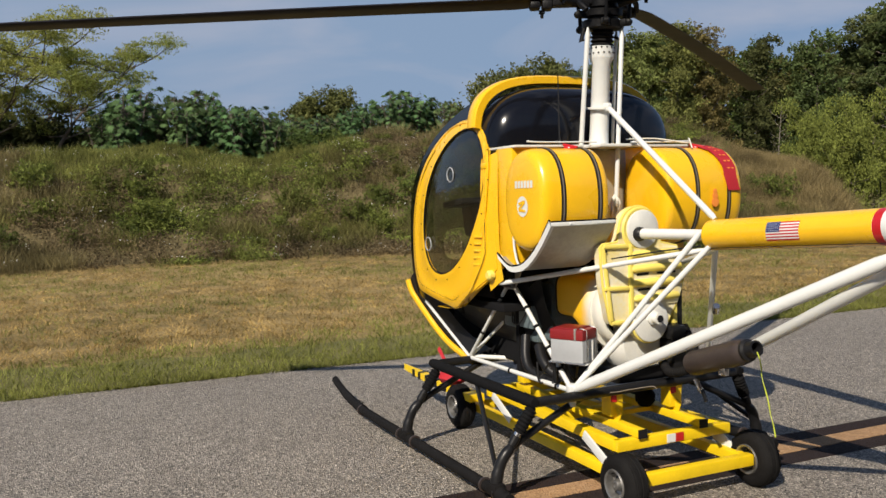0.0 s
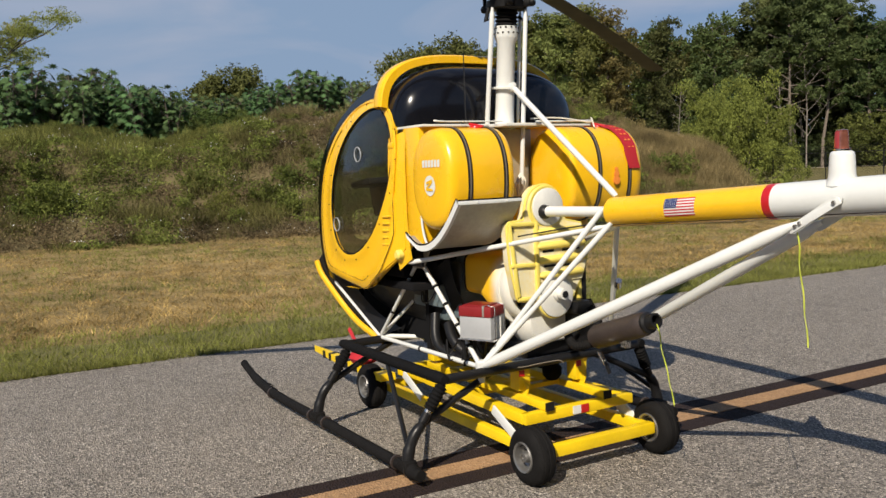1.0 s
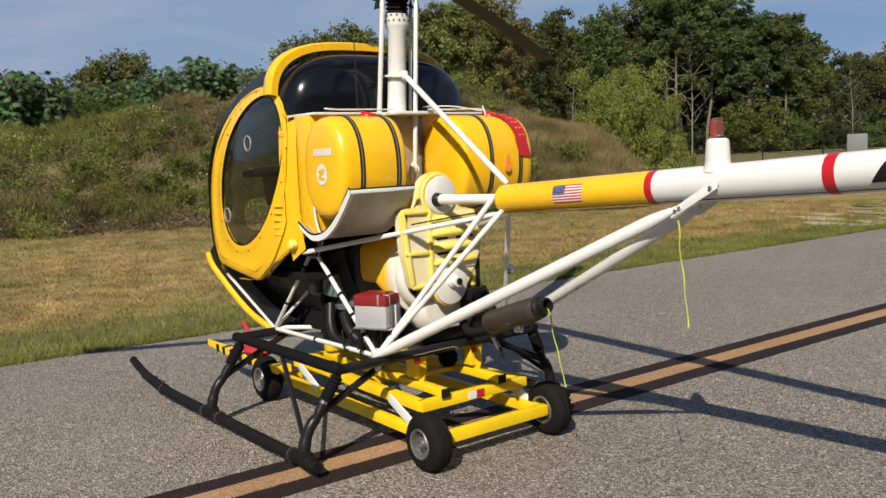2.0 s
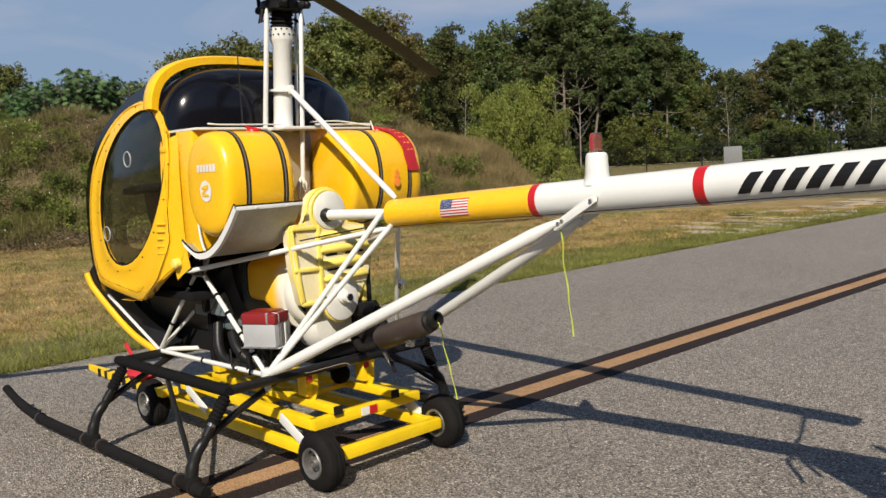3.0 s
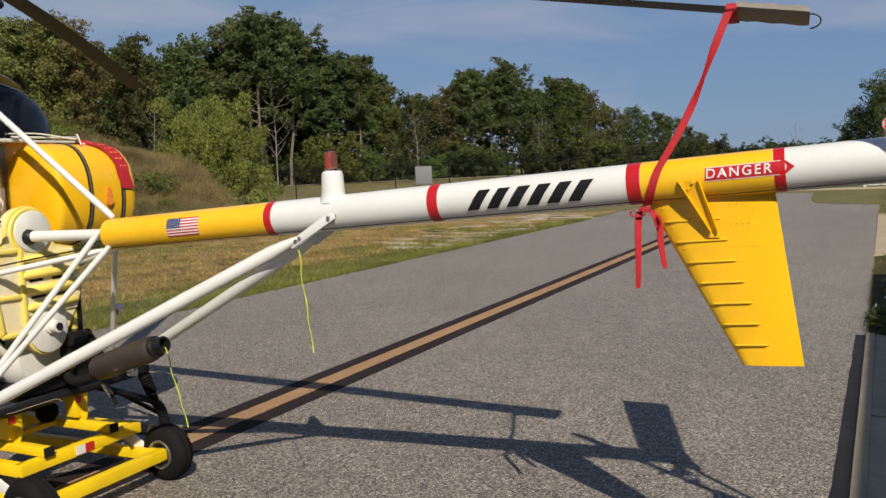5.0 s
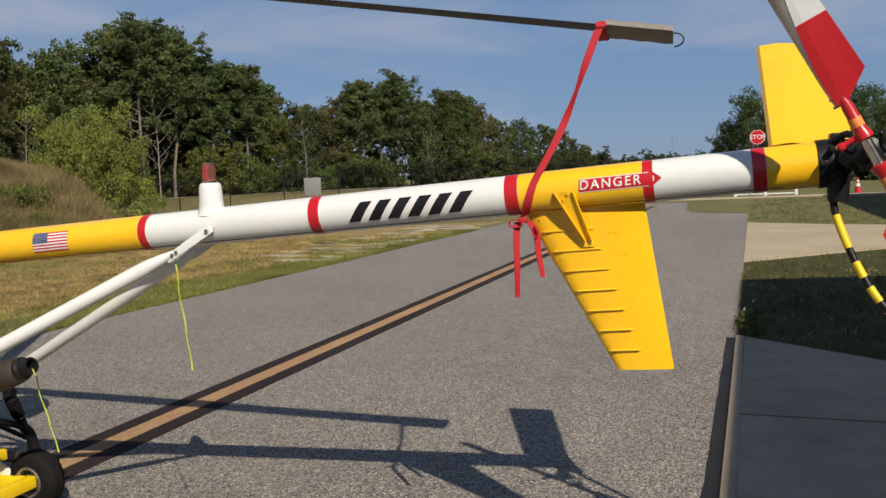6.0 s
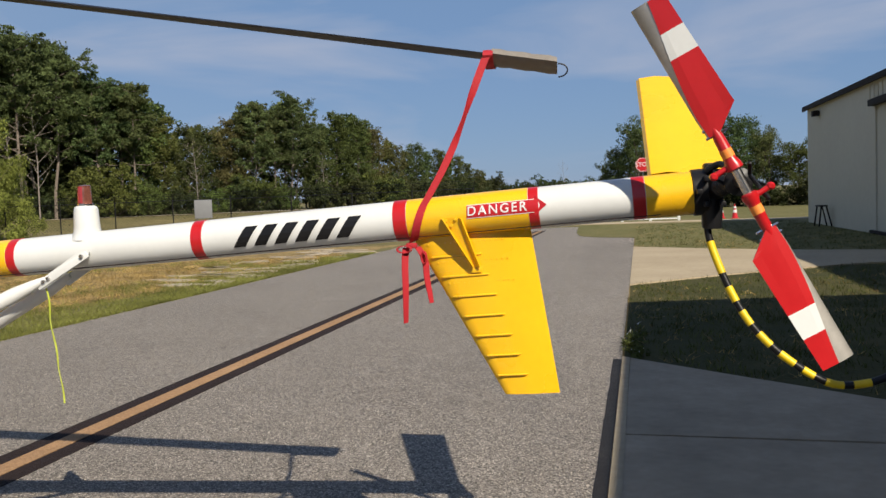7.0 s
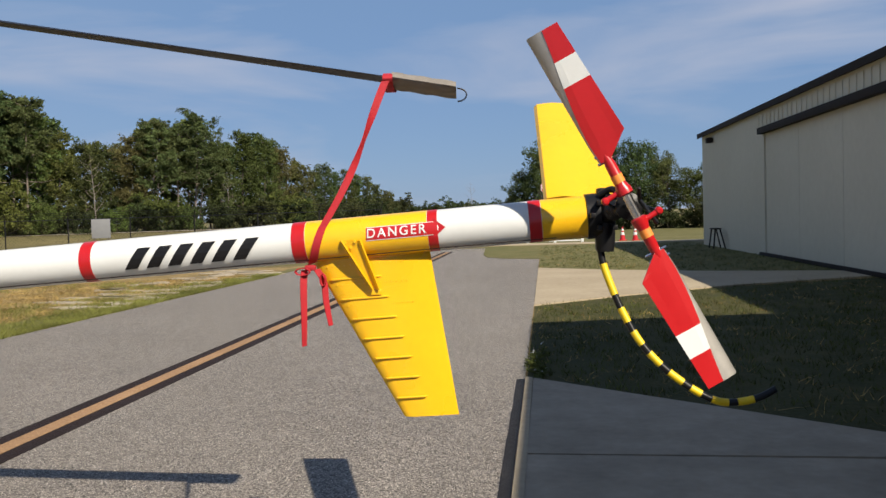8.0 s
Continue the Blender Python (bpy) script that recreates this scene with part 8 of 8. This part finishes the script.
def bank_weeds():
    """Weeds and dry stalks over the bank, in patches of one kind."""
    rs = np.random.RandomState(17)
    sets = {"bank_weeds": ([], LEAF_WEED, 0.034, "green weeds covering the earth bank"), "bank_brown_weeds": ([], None, 0.029, "brown seeded weeds on the earth bank"), "bank_straw": ([], STRAW_DULL, 0.05, "dry straw-coloured grass on the earth bank"), "crest_grass": ([], LEAF_CREST, 0.05, "bright green grass along the top of the bank"), "mound_straw": ([], STRAW_TAN, 0.05, "tan dry grass on the end of the bank"), "bank_grass": ([], LEAF_GRASS, 0.05, "olive grass on the earth bank"), "bank_flowers": ([], WHITE, 0.022, "small white flowers among the weeds")}
    for i in range(8600):
        a = rs.uniform(38.5, 96) if i < 6500 else rs.uniform(38.5, 48)
        r = 23.2 + 13.5 * rs.uniform(0, 1) ** 0.9
        z = land(a, r)
        if z < 0.0:
            continue
        p = polar(a, r, z)
        k = noise.noise(p * 0.16 + Vector((7, 3, 0))) + 0.5 * noise.noise(p * 0.6)
        k += 0.22 if z > 2.2 else -0.10
        if a < 46.5:
            k -= 0.42
        elif a < 53:
            k += 0.2
        elif 59.5 < a < 70.5 and z > 1.6:
            k -= 0.5 * smooth01((a - 59.5) / 2) * smooth01((70.5 - a) / 2)
        elif a > 86.5:
            k -= 0.45 * smooth01((a - 86.5) / 2)
        h = (0.16 + 1.35 * max(0, noise.noise(p * 0.55 + Vector((3, 1, 0)))) + 0.5 * max(0, noise.noise(p * 1.3))) * (0.4 + 0.6 * smooth01((a - 46) / 6)) * (1 - 0.55 * smooth01((r - 28.5) / 3)) * rs.uniform(0.6, 1.35)
        n = 58
        q = rs.normal(size=(n, 3)) * np.array([0.17 + 0.12 * h, 0.17 + 0.12 * h, 0.0]) + np.array(p)
        q[:, 2] += h * rs.uniform(0, 1, n) ** 0.8
        nm = "bank_weeds" if k > 0.03 else ("bank_brown_weeds" if k > (-0.45 if a > 46.5 else -0.12) else "bank_straw")
        if nm != "bank_straw" and noise.noise(p * 0.8 + Vector((1, 9, 0))) > (0.22 if a > 53 or a < 46.5 else 0.05):
            nm = "bank_grass"
        if nm != "bank_weeds" and a < 46.8 and noise.noise(p * 0.5) > 0.15 - 0.28 * z:
            nm = "mound_straw"
        if nm != "bank_straw" and a > 70 and r > 29.5 and noise.noise(p * 0.3 + Vector((4, 4, 0))) > 0.12 - 0.12 * (r - 29.5):
            nm = "crest_grass"
        sets[nm][0].append(q)
        if rs.uniform() < 0.10 and a > 50:
            f = rs.normal(size=(6, 3)) * np.array([0.15, 0.15, 0.05]) + np.array(p) + np.array([0, 0, h])
            sets["bank_flowers"][0].append(f)
    for nm, (q, m, s, lab) in sets.items():
        if nm in ("bank_straw", "bank_grass", "mound_straw", "crest_grass"):
            pts = np.concatenate(q)
            blades(nm, pts - np.array([0, 0, 0.1]), 0.30 if nm == "crest_grass" else 0.36, 0.008, m, lab)
        elif q:
            ob = new(nm, leaf_mesh(nm, np.concatenate(q), 0, s, m or LEAF_BROWN, 1.6 if nm != "bank_flowers" else 1.0, rs))
            tagged(ob, lab, "weeds", kind="stuff")


def blades(name, pts, height, width, material, label, lay=0.45):
    rs = np.random.RandomState(29)
    n = len(pts)
    a = rs.uniform(0, 2 * np.pi, n)
    lean = rs.normal(size=(n, 2)) * lay
    h = height * rs.uniform(0.5, 1.3, n)
    w = np.stack([np.cos(a), np.sin(a), np.zeros(n)], 1) * width * rs.uniform(0.6, 1.2, n)[:, None]
    tip = pts + np.stack([lean[:, 0] * h, lean[:, 1] * h, h], 1)
    v = np.stack([pts - w, pts + w, tip], 1).reshape(-1, 3)
    ob = new(name, quads_to_mesh(name, v, material, 3))
    tagged(ob, label, "grass", kind="stuff")


def lawn():
    rs = np.random.RandomState(23)
    green, dry, turf = [], [], []
    for i in range(42000):
        y = rs.uniform(-7, 34)
        d = rs.uniform(0, 1) ** 1.9 * 19 - 0.12
        x = left_edge(y) - d
        p = Vector((x, y, 0))
        rr = (p - EYE).length
        if rr > 26:
            continue
        v = verge_width(y) + 0.45 * noise.noise(p * 0.5)
        k = noise.noise(p * 0.35) + 0.6 * noise.noise(p * 1.4) + 0.06 + (-0.15 if d < 9 else 0.15) + 1.0 * (1 - smooth01((d - v) / 0.9)) + 0.25 * rs.normal()
        q = np.array([x, y, -0.015]) + rs.normal(size=(7, 3)) * np.array([0.07, 0.07, 0.0])
        if d < 0.25:
            q[:, 0] = np.minimum(q[:, 0], left_edge(y) + 0.06)
        (green if k > 0.12 else dry).append(q)
    for i in range(12000):
        x, y = rs.uniform(4.2, 13), rs.uniform(2.9, 38)
        if rs.uniform() > min(1, 9 / max(y - 1, 1)):
            continue
        e = right_edge(y)
        if x < e + 0.05 or (x - 4.31) * -0.927 + 5.35 > y - 0.08 or x > front_x(y) - 0.1:
            continue
        ya, yb = np.interp(x, (4.6, 6.4, 8.9, 12.4), (11.9, 13.3, 14.9, 16.4)), np.interp(x, (5.1, 7.0, 9.2, 12.5), (21.9, 20.4, 19.1, 18.0))
        if ya - 0.05 < y < yb + 0.05:
            continue
        q = np.array([x, y, -0.015]) + rs.normal(size=(6, 3)) * np.array([0.06, 0.06, 0.0])
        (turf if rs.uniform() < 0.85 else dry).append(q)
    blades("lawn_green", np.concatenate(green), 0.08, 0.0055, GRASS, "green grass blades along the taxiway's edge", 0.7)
    blades("lawn_turf", np.concatenate(turf), 0.07, 0.006, LEAF_TURF, "lawn grass beside the apron, the hangar's shade put into its green")
    blades("lawn_dry", np.concatenate(dry), 0.065, 0.0055, STRAW, "dry straw-coloured lawn grass", 1.1)


def edge_weeds():
    """A tuft of flowering weeds at the lawn's corner."""
    rs = np.random.RandomState(31)
    c = np.concatenate([clump(rs, (right_edge(y) + 0.12 + 0.05 * math.sin(y * 5), y, 0.03), 0.10, 40, 0.9) for y in np.arange(5.3, 6.6, 0.12)])
    tagged(new("edge_weeds", leaf_mesh("edge_weeds", c, 0, 0.022, LEAF_MID, 1.4, rs)), "low green weeds along the apron's corner", "weeds", kind="stuff")
    f = c[rs.uniform(size=len(c)) < 0.05] + np.array([0, 0, 0.06])
    tagged(new("edge_flowers", leaf_mesh("edge_flowers", f, 0, 0.013, WHITE, 1.0, rs)), "small white flowers among the edge weeds", "flowers", kind="stuff")


LEAF_BROWN = leafy("brown_weeds", (0.142, 0.108, 0.058), 0.55, 0.3, hue=0.0, patch=(0.9, 0.4, 1.55))
bank_weeds()
lawn()
edge_weeds()

# ---- far details: fence, signs, cones ----
def fence_foot(a):
    """The fence runs straight, a little nearer towards the taxiway's end."""
    r = 52.0 - (31.0 - a) * 0.53
    return polar(a, r, land(a, r))


def fence():
    th = thing("chain_link_fence", fence_foot(22), "dark chain-link fence with barbed wire before the woods", "fence")
    azs = (8.0, 12.1, 16.1, 20.1, 24.0, 27.6, 31.05, 34.2, 37.2)
    for a in azs:
        p = fence_foot(a)
        part("post", Mesh().path([p, p + Vector((0, 0, 2.05))], 0.035, 8), BLACK, th)
        q = p + Vector((0, 0, 2.0))
        part("barb_arm", Mesh().path([q, q + Vector((0.12, -0.18, 0.32))], 0.02, 6), BLACK, th)
    line = [fence_foot(8.0 + 0.2 * k) for k in range(147)]
    part("top_rail", Mesh().path([p + Vector((0, 0, 1.98)) for p in line], 0.02, 5), BLACK, th)
    for h in (2.12, 2.23, 2.34):
        part("barbed_wire", Mesh().path([p + Vector((0.1, -0.12, h)) for p in line[::2]], 0.009, 4), BLACK, th)
    # chain link: strands that cross
    net = Mesh()
    w = Vector((0, 0, 0.006))
    n = 11
    for k in range(-n, len(line) - 1):
        for up in (0, 1):
            i0, i1 = max(0, k), min(len(line) - 1, k + n)
            f0, f1 = (i0 - k) / n, (i1 - k) / n
            a, b = line[i0] + Vector((0, 0, 1.95 * (f0 if up else 1 - f0))), line[i1] + Vector((0, 0, 1.95 * (f1 if up else 1 - f1)))
            net.add([a - w, b - w, b + w, a + w], [(0, 1, 2, 3)])
    part("chain_link", net, BLACK, th, smooth=0)


fence()
GREY_BOARD = mat("grey_board", (0.16, 0.165, 0.17), 0.7, var=0.1)
gp0 = polar(25.72, 46.5, land(25.72, 46.5))
gsn = thing("grey_sign", gp0, "plain grey sign board on posts by the fence", "sign")
tdir = Vector((math.cos(radians(25.7)), math.sin(radians(25.7)), 0))
part("board", Mesh().box(gp0 + Vector((0, 0, 1.46)), (0.90, 0.05, 0.97), Matrix.Rotation(radians(25.7), 3, "Z"), 0.02), GREY_BOARD, gsn)
for s in (-0.33, 0.33):
    part("sign_post", Mesh().path([gp0 + tdir * s + Vector((0.03, -0.05, 0)), gp0 + tdir * s + Vector((0.03, -0.05, 1.0))], 0.04, 8), BARK, gsn)


def stop_sign(x, y, h):
    b = Vector((x, y, 0))
    th = thing("stop_sign", b, "red octagonal stop sign on a post", "sign")
    part("post", Mesh().path([b, b + Vector((0, 0, h + 0.3))], 0.03, 8), CHROME, th)
    oc = [b + Vector((0.38 * math.cos(radians(22.5 + 45 * k)), -0.04, h + 0.38 * math.sin(radians(22.5 + 45 * k)))) for k in range(8)]
    pl = part("plate", Mesh().plate(oc, (0, -1, 0), 0.008), RED, th, smooth=0)
    ri = Mesh().path([b + Vector((0.355 * math.cos(radians(22.5 + 45 * k)), -0.051, h + 0.355 * math.sin(radians(22.5 + 45 * k)))) for k in range(9)], 0.013, 4)
    part("border", ri, WHITE, pl)
    t = text_mesh("STOP", 0.30)
    t.v = [(x + p[0], y - 0.053, h + p[1]) for p in t.v]
    part("lettering", t, WHITE, pl, "white lettering STOP", smooth=0)


stop_sign(6.56, 41.5, 2.89)


def cone(x, y):
    b = Vector((x, y, 0))
    th = thing("traffic_cone", b, "orange traffic cone with white bands on the grass", "cone", group="traffic cones")
    part("cone_base", Mesh().box(b + Vector((0, 0, 0.02)), (0.4, 0.4, 0.04), bevel=0.01), RED, th)
    part("cone_body", Mesh().lathe([(0.04, 0.15), (0.72, 0.03), (0.73, 0.0)], b, (0, 0, 1), 20), RED, th)
    part("cone_band", Mesh().lathe([(0.3, 0.108), (0.45, 0.082)], b, (0, 0, 1), 20), WHITE, th)
    part("cone_band", Mesh().lathe([(0.52, 0.07), (0.62, 0.052)], b, (0, 0, 1), 20), WHITE, th)


cone(10.5, 42.5)
cone(11.1, 42.1)
bq = Vector((7.0, 42.0, 0))
brr = thing("white_barrier", bq, "low white barrier rail on two legs", "barrier")
part("rail", Mesh().beam(bq + Vector((-1.55, 0, 0.10)), bq + Vector((1.4, 0, 0.10)), 0.05, 0.06), WHITE, brr)
for s in (-1.5, -0.08, 1.34):
    part("leg", Mesh().beam(bq + Vector((s, 0, 0.0)), bq + Vector((s, 0, 0.36 if s > 0 else 0.22)), 0.13, 0.13), WHITE, brr)
ld = Vector((front_x(31.2) - 0.4, 31.2, 0))
st_ = thing("step_stool", ld, "dark folding step stool against the hangar wall", "stool")
for dx, dy in ((0.3, -0.3), (0.3, 0.3), (-0.15, -0.3), (-0.15, 0.3)):
    part("leg", Mesh().beam(ld + Vector((dx * 0.4, dy, 0.75)), ld + Vector((dx, dy * 1.2, 0)), 0.05, 0.05), TRIM, st_)
part("top_step", Mesh().box(ld + Vector((0.02, 0, 0.77)), (0.3, 0.7, 0.05), bevel=0.01), TRIM, st_)
